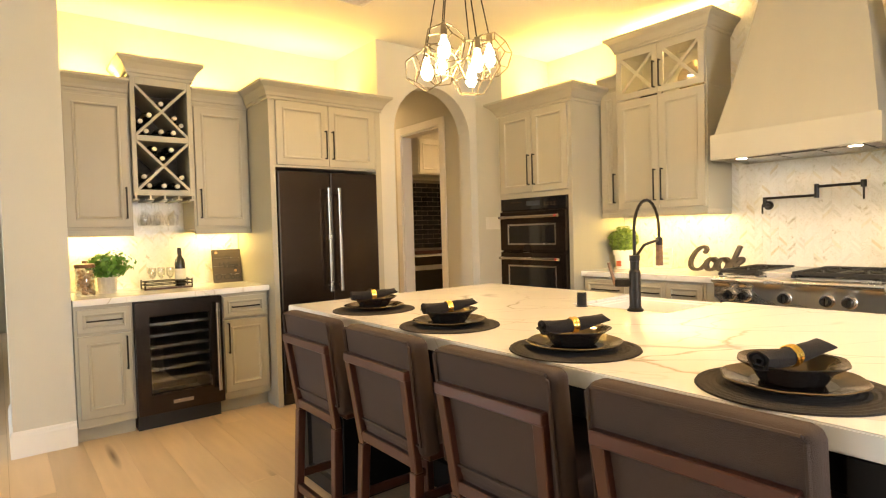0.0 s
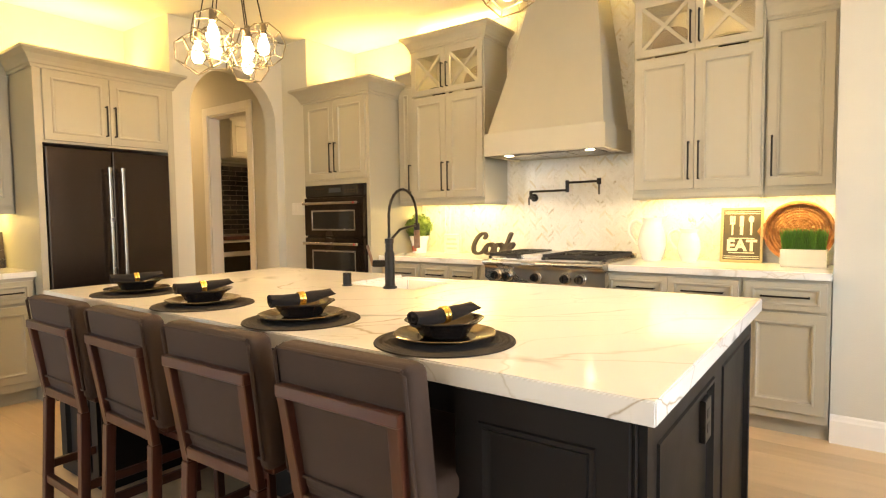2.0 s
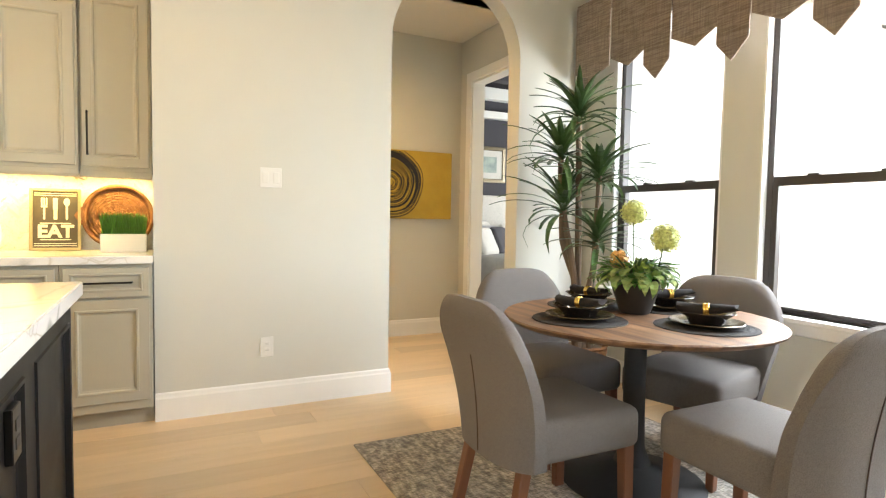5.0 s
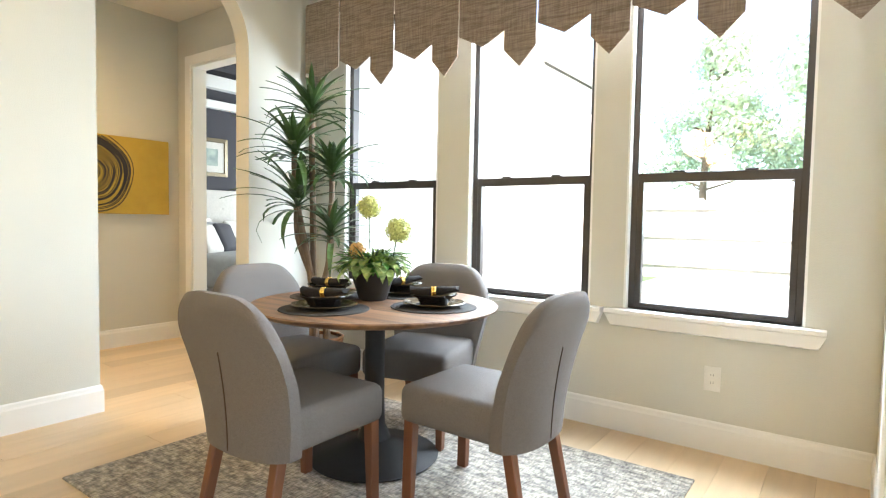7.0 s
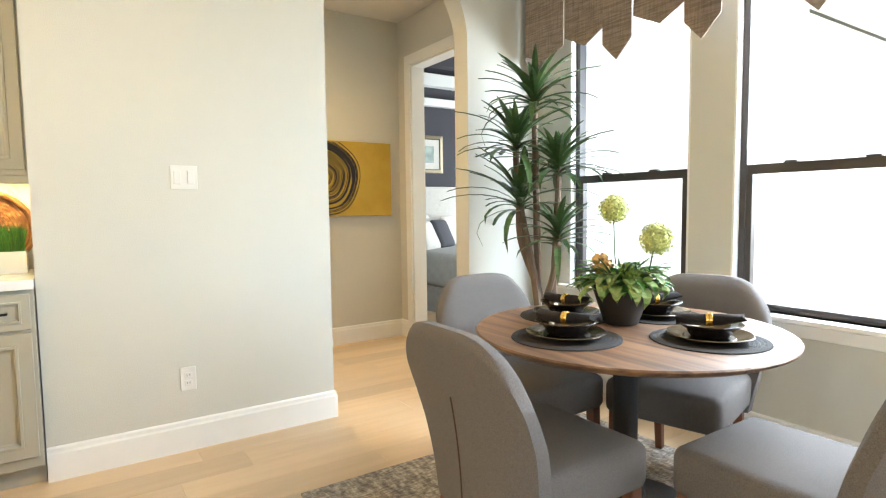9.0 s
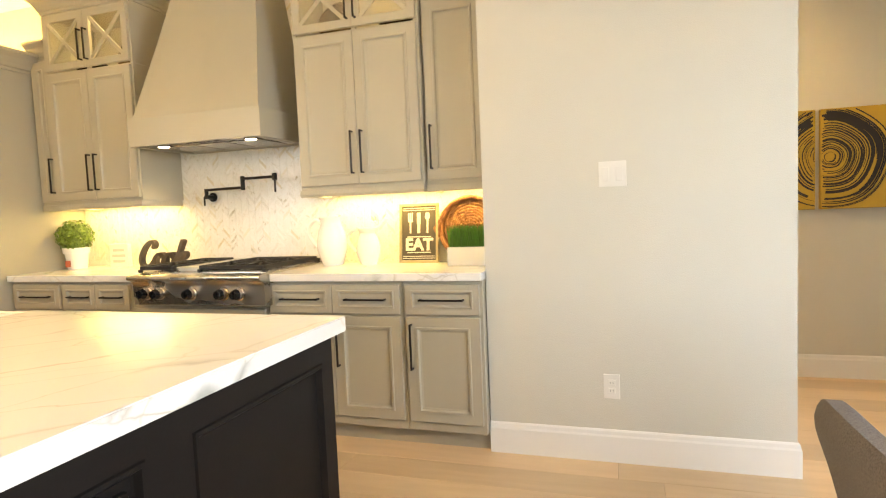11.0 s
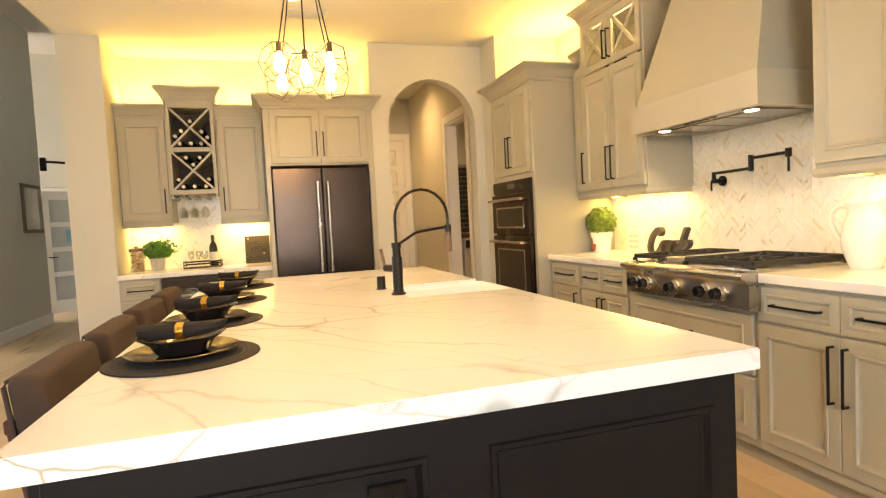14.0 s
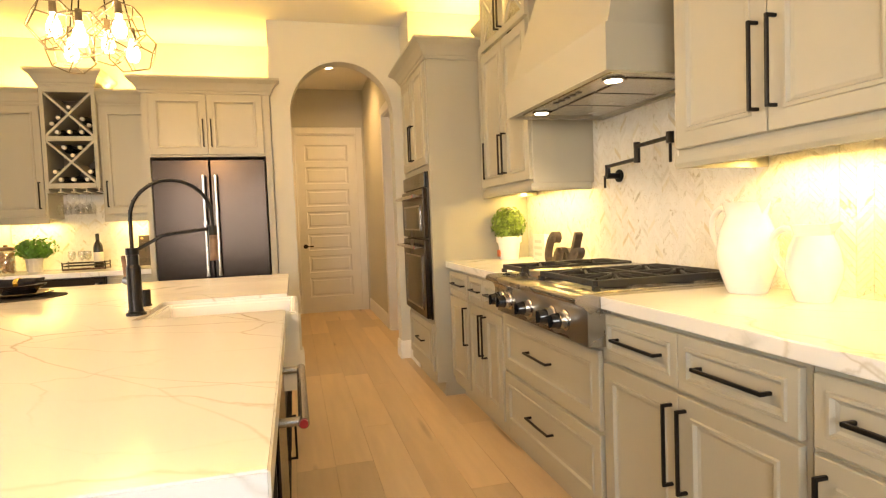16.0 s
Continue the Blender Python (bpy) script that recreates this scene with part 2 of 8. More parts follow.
M_OAK_FAR = mat("oak_plank_far", (0.68, 0.515, 0.325), 0.36, 0, (0.54, 0.395, 0.235), 2.2, 0.75, 0.12, 90, (9, 0.9, 9), 0.0, 0.13, 9.0, True)


def knots(m):
    """Sparse dark knots in the boards."""
    nt, ns = m.node_tree, m.node_tree.nodes
    b = ns["Principled BSDF"]
    src = b.inputs["Base Color"].links[0].from_socket
    base = next(n for n in ns if n.type == "MAPPING")
    v = ns.new("ShaderNodeTexVoronoi")
    v.inputs["Scale"].default_value = 0.62
    nt.links.new(base.outputs["Vector"], v.inputs["Vector"])
    rp = ns.new("ShaderNodeValToRGB")
    rp.color_ramp.elements[0].position, rp.color_ramp.elements[1].position = 0.03, 0.16
    rp.color_ramp.elements[0].color, rp.color_ramp.elements[1].color = (1, 1, 1, 1), (0, 0, 0, 1)
    nt.links.new(v.outputs["Distance"], rp.inputs["Fac"])
    mix = ns.new("ShaderNodeMix")
    mix.data_type = "RGBA"
    nt.links.new(rp.outputs["Color"], mix.inputs[0])
    nt.links.new(src, mix.inputs[6])
    mix.inputs[7].default_value = (0.15, 0.085, 0.04, 1)
    nt.links.new(mix.outputs[2], b.inputs["Base Color"])


knots(M_OAK)
knots(M_OAK_FAR)
M_SUB = mat("floor_joint", (0.34, 0.24, 0.14), 0.8)
M_WOOD = mat("dark_cherry_wood", (0.080, 0.023, 0.0115), 0.32, 0, (0.045, 0.013, 0.007), 3.0, 0.8, 0.1, 80, (1, 1, 0.15), 0.1)
M_STOOLFAB = mat("dark_brown_fabric", (0.062, 0.034, 0.022), 0.75, 0, (0.042, 0.023, 0.015), 9.0, 0.7, 0.8, 500)
M_GREYFAB = mat("grey_woven_fabric", (0.200, 0.177, 0.160), 0.95, 0, (0.112, 0.099, 0.090), 340, 0.36, 0.9, 380)
M_WALNUT = mat("walnut_veneer", (0.29, 0.160, 0.078), 0.46, 0, (0.085, 0.040, 0.020), 2.6, 0.34, 0.06, 70, (0.5, 9, 9), detail=10.0)
M_PLATE = mat("black_glaze", (0.016, 0.013, 0.012), 0.10, 0, (0.022, 0.016, 0.012), 8, 0.5)
M_BRONZEPL = mat("bronze_glaze", (0.17, 0.118, 0.062), 0.14, 0.45, (0.095, 0.066, 0.036), 5, 0.7)
M_MATBLK = mat("woven_placemat", (0.022, 0.016, 0.012), 0.85, 0, (0.014, 0.010, 0.008), 60, 0.6, 0.8, 250)
M_NAPKIN = mat("black_linen", (0.014, 0.010, 0.0085), 0.95, 0, (0.009, 0.0065, 0.0055), 20, 0.6, 0.6, 300)
M_GOLD = mat("gold_ring", (0.85, 0.58, 0.16), 0.18, 1.0, (0.72, 0.46, 0.10), 20, 0.5)
M_WHITECER = mat("white_ceramic", (0.82, 0.80, 0.76), 0.16, 0, (0.80, 0.78, 0.74), 5, 0.5)
M_GREEN = mat("leaf_green", (0.20, 0.30, 0.04), 0.55, 0, (0.09, 0.16, 0.02), 40, 0.7, random_tint=0.35, island=True)
M_DEEPGREEN = mat("leaf_deep_green", (0.068, 0.115, 0.034), 0.36, 0, (0.034, 0.068, 0.020), 25, 0.7, random_tint=0.35, island=True)
M_GRASSGREEN = mat("blade_green", (0.10, 0.28, 0.03), 0.55, 0, (0.05, 0.16, 0.02), 40, 0.7, random_tint=0.3, island=True)
M_LIME = mat("flower_lime", (0.62, 0.62, 0.24), 0.7, 0, (0.46, 0.50, 0.13), 60, 0.7, random_tint=0.25, island=True)
M_ORANGE = mat("flower_orange", (0.55, 0.24, 0.06), 0.7, 0, (0.42, 0.30, 0.08), 60, 0.7, random_tint=0.25, island=True)
M_TRUNK = mat("cane_bark", (0.20, 0.135, 0.085), 0.8, 0, (0.11, 0.075, 0.05), 20, 0.7, 0.7, 60)
M_WICKER = mat("wicker", (0.33, 0.15, 0.05), 0.7, 0, (0.16, 0.065, 0.025), 30, 0.7, 0.8, 120)
M_BURLAP = mat("burlap_linen", (0.36, 0.295, 0.235), 0.95, 0, (0.22, 0.172, 0.135), 9, 0.5, 0.8, 40, (14, 14, 1.0))
cross_threads(M_BURLAP, (1.0, 1.0, 16.0), 9.0, (0.66, 0.62, 0.58))
# bronze lifted a little, the glare of the bright panes put into its colour
M_FRAME = mat("dark_bronze_frame", (0.062, 0.054, 0.050), 0.45, 0.3, None, 10, 0.5)
M_GLASS = glass_mat("window_glass", 0.05)
M_CLEAR = glass_mat("clear_glass", 0.14, (0.96, 0.96, 0.95))
M_THIN = glass_mat("thin_stemware_glass", 0.06, (0.985, 0.985, 0.98))
M_PLATEW = mat("ivory_plastic", (0.74, 0.72, 0.67), 0.4, 0, None, 5, 0.5)
M_EATBOARD = mat("aged_slate_board", (0.095, 0.078, 0.052), 0.7, 0, (0.060, 0.048, 0.033), 18, 0.6)
M_PALEGOLD = mat("pale_gold_frame", (0.46, 0.38, 0.22), 0.45, 0.3, (0.34, 0.27, 0.14), 14, 0.6)
M_CREAMLEAF = mat("variegated_leaf", (0.34, 0.40, 0.13), 0.5, 0, (0.13, 0.24, 0.05), 30, 0.4, random_tint=0.3, island=True)
M_CORK = mat("cork", (0.50, 0.30, 0.15), 0.9, 0, (0.34, 0.19, 0.09), 60, 0.7, random_tint=0.2, island=True)
M_SIGN = mat("sign_wood", (0.105, 0.082, 0.060), 0.75, 0, (0.055, 0.042, 0.03), 8, 0.7, 0.4, 60, (0.5, 6, 6))
M_CHALK = mat("cream_lettering", (0.78, 0.72, 0.58), 0.8)
M_GOLDART = mat("gold_leaf_canvas", (0.55, 0.37, 0.045), 0.5, 0.15, (0.42, 0.27, 0.03), 7, 0.8, 0.5, 40)
M_BLACKPAINT = mat("black_paint", (0.02, 0.017, 0.014), 0.5)
M_NAVY = mat("charcoal_wall_paint", (0.045, 0.042, 0.050), 0.8, 0, None, 4, 0.5)
M_BED = mat("grey_bedding", (0.38, 0.375, 0.37), 0.95, 0, (0.30, 0.295, 0.29), 12, 0.6, 0.6, 60)
M_CREAMFAB = mat("cream_fabric", (0.62, 0.59, 0.54), 0.95, 0, None, 40, 0.5, 0.5, 200)
M_BLKTILE = mat("black_glazed_tile", (0.018, 0.018, 0.020), 0.12, 0, (0.03, 0.03, 0.033), 8, 0.6, random_tint=0.3)
M_SLATE = mat("washer_white", (0.60, 0.60, 0.60), 0.3)
M_TERRA = mat("red_tag", (0.50, 0.12, 0.05), 0.6)
M_BOTTLE = mat("dark_bottle_glass", (0.020, 0.018, 0.012), 0.08)
M_LABEL = mat("paper_label", (0.72, 0.68, 0.58), 0.8)
M_RED = mat("red_enamel", (0.45, 0.02, 0.03), 0.3)
M_RUG = mat("distressed_rug", (0.64, 0.58, 0.49), 0.98, 0, (0.30, 0.275, 0.25), 16, 0.26, 1.0, 90, (1.0, 2.2, 1), detail=14)
cross_threads(M_RUG, (4.0, 1.0, 1.0), 38.0, (0.46, 0.46, 0.47))
cross_threads(M_RUG, (1.0, 5.0, 1.0), 30.0, (0.72, 0.70, 0.66))
# far paler than real foliage: overexposed glare is put into the leaf colour
M_PALELEAF = mat("glare_pale_leaf", (0.56, 0.62, 0.46), 0.6, 0, (0.46, 0.54, 0.36), 20, 0.7, random_tint=0.3, island=True)
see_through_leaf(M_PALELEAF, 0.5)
M_PATIO = mat("pale_concrete", (0.62, 0.60, 0.56), 0.9, 0, (0.55, 0.53, 0.49), 4, 0.7, 0.4, 80)
M_GRASS = mat("lawn", (0.12, 0.19, 0.05), 0.95, 0, (0.04, 0.08, 0.02), 3, 0.7)
M_FENCE = mat("fence_boards", (0.46, 0.41, 0.34), 0.9, 0, (0.40, 0.35, 0.29), 6, 0.7, random_tint=0.12)
M_BRICKW = mat("white_painted_brick", (0.74, 0.72, 0.68), 0.9, 0, (0.66, 0.64, 0.60), 12, 0.6)
M_ROOF = mat("roof_shingle", (0.17, 0.16, 0.155), 0.95, 0, (0.11, 0.10, 0.10), 10, 0.6)
M_BULB = glow_mat("bulb_glow", (1.0, 0.80, 0.48), 9.0)
M_SPOT = glow_mat("spot_glow", (1.0, 0.85, 0.58), 6.0)
M_DISPLAY = mat("oven_display", (0.05, 0.055, 0.065), 0.15)
M_CABIN = glow_mat("lit_strip", (1.0, 0.72, 0.30), 2.0)


# ---- building helpers ----
WORLD_BUILT = set()


def thing(name, label, category, group="", at=(0, 0, 0), m=None):
    """A top-level Empty. With m the parts are built round the origin and moved there; else parts are built in place."""
    ob = new(name)
    ob.empty_display_size = 0.05
    if m is None:
        ob.matrix_basis = Matrix.Translation(at)
        WORLD_BUILT.add(ob.name)
    else:
        ob.matrix_basis = m
    return tagged(ob, label, category, group)


def mesh_of(name, bm, material, smooth=False):
    bmesh.ops.recalc_face_normals(bm, faces=bm.faces)
    me = bpy.data.meshes.new(name)
    bm.to_mesh(me)
    bm.free()
    me.materials.append(material)
    if smooth:
        for p in me.polygons:
            p.use_smooth = True
        try:
            me.set_sharp_from_angle(angle=radians(38))
        except Exception:
            pass
    return me


def part(name, bm, material, parent, label="", smooth=False):
    me = bm if isinstance(bm, bpy.types.Mesh) else mesh_of(name, bm, material, smooth)
    ob = new(name, me)
    if parent is not None:
        ob.parent = parent
        if parent.name in WORLD_BUILT:
            ob.matrix_parent_inverse = parent.matrix_basis.inverted()
    return tagged(ob, label)


def solid(name, bm, material, label, category, kind="", group="", smooth=False):
    ob = part(name, bm, material, None, "", smooth)
    return tagged(ob, label, category, group, kind)


def box(bm, x0, x1, y0, y1, z0, z1, bevel=0.0, seg=1):
    x0, x1, y0, y1, z0, z1 = min(x0, x1), max(x0, x1), min(y0, y1), max(y0, y1), min(z0, z1), max(z0, z1)
    vs = [bm.verts.new((x, y, z)) for x in (x0, x1) for y in (y0, y1) for z in (z0, z1)]
    fs = [bm.faces.new([vs[i] for i in f]) for f in ((0, 1, 3, 2), (4, 6, 7, 5), (0, 4, 5, 1), (2, 3, 7, 6), (0, 2, 6, 4), (1, 5, 7, 3))]
    if bevel:
        es = list({e for f in fs for e in f.edges})
        bmesh.ops.bevel(bm, geom=es, offset=min(bevel, 0.49 * min(x1 - x0, y1 - y0, z1 - z0)), segments=seg, affect="EDGES", profile=0.5)
    return bm


def B(*a, **k):
    return box(bmesh.new(), *a, **k)


def cyl(bm, p0, p1, r0, r1=None, seg=12, caps=True):
    r1 = r0 if r1 is None else r1
    p0, p1 = Vector(p0), Vector(p1)
    q = (p1 - p0).to_track_quat("Z", "Y")
    rings = []
    for p, r in ((p0, r0), (p1, r1)):
        rings.append([bm.verts.new(p + q @ Vector((r * math.cos(2 * math.pi * i / seg), r * math.sin(2 * math.pi * i / seg), 0))) for i in range(seg)])
    for i in range(seg):
        j = (i + 1) % seg
        bm.faces.new((rings[0][i], rings[0][j], rings[1][j], rings[1][i]))
    if caps:
        bm.faces.new(rings[0][::-1]), bm.faces.new(rings[1])
    return bm


def C(*a, **k):
    return cyl(bmesh.new(), *a, **k)


def lathe(bm, profile, centre=(0, 0, 0), seg=28, wave=0.0, waves=6):
    cx, cy, cz = centre
    rings = []
    for r, z in profile:
        if r < 1e-5:
            rings.append([bm.verts.new((cx, cy, cz + z))])
        else:
            rings.append([bm.verts.new((cx + r * (1 + wave * math.sin(waves * 2 * math.pi * i / seg)) * math.cos(2 * math.pi * i / seg), cy + r * (1 + wave * math.sin(waves * 2 * math.pi * i / seg)) * math.sin(2 * math.pi * i / seg), cz + z)) for i in range(seg)])
    for a, b in zip(rings, rings[1:]):
        for i in range(seg):
            j = (i + 1) % seg
            if len(a) == 1 and len(b) == 1:
                continue
            if len(a) == 1:
                bm.faces.new((a[0], b[i], b[j]))
            elif len(b) == 1:
                bm.faces.new((a[i], a[j], b[0]))
            else:
                bm.faces.new((a[i], a[j], b[j], b[i]))
    return bm


def L(*a, **k):
    return lathe(bmesh.new(), *a, **k)


def tube(bm, pts, r, seg=8):
    pts = [Vector(p) for p in pts]
    rings = []
    ref = Vector((0.13, 0.31, 0.94))
    for i, p in enumerate(pts):
        d = (pts[min(i + 1, len(pts) - 1)] - pts[max(i - 1, 0)]).normalized()
        u = d.cross(ref).normalized()
        v = d.cross(u)
        rr = r[i] if isinstance(r, (list, tuple)) else r
        rings.append([bm.verts.new(p + rr * (math.cos(2 * math.pi * k / seg) * u + math.sin(2 * math.pi * k / seg) * v)) for k in range(seg)])
    for a, b in zip(rings, rings[1:]):
        for i in range(seg):
            j = (i + 1) % seg
            bm.faces.new((a[i], a[j], b[j], b[i]))
    bm.faces.new(rings[0][::-1]), bm.faces.new(rings[-1])
    return bm


def arc(c, r, a0, a1, n, u=(1, 0, 0), v=(0, 0, 1)):
    c, u, v = Vector(c), Vector(u), Vector(v)
    return [c + r * (math.cos(radians(a0 + (a1 - a0) * i / n)) * u + math.sin(radians(a0 + (a1 - a0) * i / n)) * v) for i in range(n + 1)]


def sweep(bm, path, profile):
    """Profile rows (out, z) along a path of (x, y); out is to the right of the way walked."""
    n = len(path)
    rings = []
    for i in range(n):
        a = Vector(path[i]) - Vector(path[i - 1]) if i else Vector(path[1]) - Vector(path[0])
        b = Vector(path[i + 1]) - Vector(path[i]) if i < n - 1 else a
        na, nb = Vector((a.y, -a.x)).normalized(), Vector((b.y, -b.x)).normalized()
        h = (na + nb).normalized()
        h = h / max(0.3, h.dot(na))
        rings.append([bm.verts.new((path[i][0] + h.x * o, path[i][1] + h.y * o, z)) for o, z in profile])
    k = len(profile)
    for a, b in zip(rings, rings[1:]):
        for i in range(k):
            j = (i + 1) % k
            bm.faces.new((a[i], a[j], b[j], b[i]))
    bm.faces.new(rings[0][::-1]), bm.faces.new(rings[-1])
    return bm


CROWN = [(0, 0), (0.012, 0), (0.014, 0.018), (0.022, 0.024), (0.030, 0.045), (0.052, 0.078), (0.078, 0.098), (0.085, 0.104), (0.085, 0.122), (0, 0.122)]


def crown(path, z, h=0.12, out=0.085):
    return sweep(bmesh.new(), path, [(o * out / 0.085, z + q * h / 0.122) for o, q in CROWN])


BASEP = [(0, 0), (0.016, 0), (0.016, 0.125), (0.012, 0.135), (0.010, 0.150), (0.004, 0.158), (0, 0.158)]


def facing(side, plane):
    """Maps (along, up, out) to the world: W faces -x, E faces +x, S faces -y, N faces +y."""
    return {"W": lambda u, v, d: (plane - d, u, v), "E": lambda u, v, d: (plane + d, u, v),
            "S": lambda u, v, d: (u, plane - d, v), "N": lambda u, v, d: (u, plane + d, v)}[side]


def rings_panel(bm, f, u0, u1, v0, v1, rows, back=0.0):
    """Rectangular rings (inset, out) from the rim inwards, closed by a flat field."""
    prev = None
    first = None
    for ins, d in rows:
        r = [bm.verts.new(f(u, v, d)) for u, v in ((u0 + ins, v0 + ins), (u1 - ins, v0 + ins), (u1 - ins, v1 - ins), (u0 + ins, v1 - ins))]
        if prev:
            for i in range(4):
                bm.faces.new((prev[i], prev[(i + 1) % 4], r[(i + 1) % 4], r[i]))
        first = first or r
        prev = r
    bm.faces.new(prev)
    bm.faces.new(first[::-1])
    return bm


DOOR = [(0, 0), (0, 0.017), (0.003, 0.020), (0.050, 0.020), (0.053, 0.025), (0.062, 0.025), (0.068, 0.015), (0.078, 0.012)]
DRAWER = [(0, 0), (0, 0.017), (0.003, 0.020), (0.030, 0.020), (0.033, 0.025), (0.040, 0.025), (0.045, 0.015), (0.052, 0.012)]


def pull(parent, f, u, v, length, upright, d0=0.02):
    bm = bmesh.new()

    def seg(ua, ub, va, vb, da, db):
        p, q = f(ua, va, da), f(ub, vb, db)
        box(bm, p[0], q[0], p[1], q[1], p[2], q[2], 0.002)
    h = length / 2
    if upright:
        seg(u - 0.005, u + 0.005, v - h, v + h, d0 + 0.024, d0 + 0.034)
        for s in (-1, 1):
            seg(u - 0.005, u + 0.005, v + s * h - s * 0.010, v + s * h, d0 - 0.008, d0 + 0.028)
    else:
        seg(u - h, u + h, v - 0.005, v + 0.005, d0 + 0.024, d0 + 0.034)
        for s in (-1, 1):
            seg(u + s * h - s * 0.010, u + s * h, v - 0.005, v + 0.005, d0 - 0.008, d0 + 0.028)
    return part("handle", bm, M_BLACK, parent, "dark bronze bar pull")


def cab_door(parent, f, u0, u1, v0, v1, handle=None, hlen=0.20, rows=DOOR, hv=None, material=None, name="door"):
    """handle: 'l' or 'r' (upright near that end), 'h' (level in the middle) or None."""
    if u0 > u1:
        u0, u1 = u1, u0
    d = part(name, rings_panel(bmesh.new(), f, u0 + 0.0015, u1 - 0.0015, v0 + 0.0015, v1 - 0.0015, rows), material or M_CAB, parent)
    if handle in ("l", "r"):
        u = u0 + 0.03 if handle == "l" else u1 - 0.03
        pull(d, f, u, hv if hv is not None else v0 + 0.06 + hlen / 2, hlen, True)
    elif handle == "h":
        pull(d, f, (u0 + u1) / 2, (v0 + v1) / 2, hlen, False, 0.012)
    return d


def ring_frame(bm, f, u0, u1, v0, v1, wl, wr, wb, wt, d0, d1):
    """One closed rectangular frame with its own widths left, right, below and above."""
    out = [(u0, v0), (u1, v0), (u1, v1), (u0, v1)]
    inn = [(u0 + wl, v0 + wb), (u1 - wr, v0 + wb), (u1 - wr, v1 - wt), (u0 + wl, v1 - wt)]
    e = 0.002
    oe = [(u0 + e, v0 + e), (u1 - e, v0 + e), (u1 - e, v1 - e), (u0 + e, v1 - e)]
    ie = [(p[0] + sx * e, p[1] + sy * e) for p, (sx, sy) in zip(inn, ((-1, -1), (1, -1), (1, 1), (-1, 1)))]
    loops = [[bm.verts.new(f(u, v, d)) for u, v in pts] for pts, d in ((out, d0), (out, d1 - e), (oe, d1), (ie, d1), (inn, d1 - e), (inn, d0))]
    for a, b in zip(loops, loops[1:] + loops[:1]):
        for i in range(4):
            bm.faces.new((a[i], a[(i + 1) % 4], b[(i + 1) % 4], b[i]))
    return bm


def boxf(bm, f, u0, u1, v0, v1, d0, d1, bevel=0.0):
    p, q = f(u0, v0, d0), f(u1, v1, d1)
    return box(bm, p[0], q[0], p[1], q[1], p[2], q[2], bevel)


def BF(*a, **k):
    return boxf(bmesh.new(), *a, **k)


def text_mesh(name, words, size, depth, bevel=0.0, shear=0.0, width=1.0, heavy=0.0):
    cu = bpy.data.curves.new(name, "FONT")
    cu.body, cu.size, cu.extrude, cu.bevel_depth, cu.shear = words, size, depth, bevel, shear
    cu.align_x, cu.space_character, cu.resolution_u, cu.offset = "CENTER", width, 3, heavy
    tmp = new(name + "_tmp", cu)
    me = bpy.data.meshes.new_from_object(tmp.evaluated_get(bpy.context.evaluated_depsgraph_get()))
    bpy.data.objects.remove(tmp)
    return me


# ---- structure ----
CEIL = 2.92
HX, NY, AY, FX = 4.32, 4.82, 4.08, 3.79   # hood wall, north wall, arch wall, pier wall


def wall(name, x0, x1, y0, y1, z0, z1, label="warm greige painted wall, lightly textured", material=None):
    return solid(name, B(x0, x1, y0, y1, z0, z1), material or M_WALL, label, "wall", "structure")


def arch_wall(name, f, u0, u1, z0, z1, a0, a1, spring, thick, label):
    bm = bmesh.new()
    c, r, n = (a0 + a1) / 2, (a1 - a0) / 2, 20
    prof = [(u0, z0), (a0, z0), (a0, spring)]
    prof += [(c - r * math.cos(math.pi * i / n), spring + r * math.sin(math.pi * i / n)) for i in range(1, n)]
    prof += [(a1, spring), (a1, z0), (u1, z0), (u1, z1), (u0, z1)]
    arc_pts = prof[2:-4]
    mid = len(arc_pts) // 2
    for q in (0, 1):
        d = -thick * q
        v = lambda p: bm.verts.new(f(p[0], p[1], d))
        faces = [[(u0, z0), (a0, z0), (a0, spring), (u0, spring)], [(a1, z0), (u1, z0), (u1, spring), (a1, spring)]]
        for i in range(len(arc_pts) - 1):
            p, r2 = arc_pts[i], arc_pts[i + 1]
            faces.append([p, r2, (r2[0], z1), (p[0], z1)])
        faces += [[(u0, spring), (a0, spring), (a0, z1), (u0, z1)], [(a1, spring), (u1, spring), (u1, z1), (a1, z1)]]
        for fc in faces:
            bm.faces.new([v(p) for p in fc])
    for i in range(len(prof)):
        p, r2 = prof[i], prof[(i + 1) % len(prof)]
        bm.faces.new([bm.verts.new(f(p[0], p[1], 0)), bm.verts.new(f(r2[0], r2[1], 0)), bm.verts.new(f(r2[0], r2[1], -thick)), bm.verts.new(f(p[0], p[1], -thick))])
    bmesh.ops.remove_doubles(bm, verts=bm.verts, dist=0.0001)
    return solid(name, bm, M_WALL, label, "wall", "structure")


def holed_wall(name, f, u0, u1, z0, z1, holes, thick, label, material=None):
    """A wall with rectangular holes (a0, a1, b0, b1), in order along the wall."""
    bm = bmesh.new()
    x = u0
    for a0, a1, b0, b1 in holes:
        boxf(bm, f, x, a0, z0, z1, -thick, 0)
        if b0 > z0:
            boxf(bm, f, a0, a1, z0, b0, -thick, 0)
        boxf(bm, f, a0, a1, b1, z1, -thick, 0)
        x = a1
    boxf(bm, f, x, u1, z0, z1, -thick, 0)
    return solid(name, bm, material or M_WALL, label, "wall", "structure")


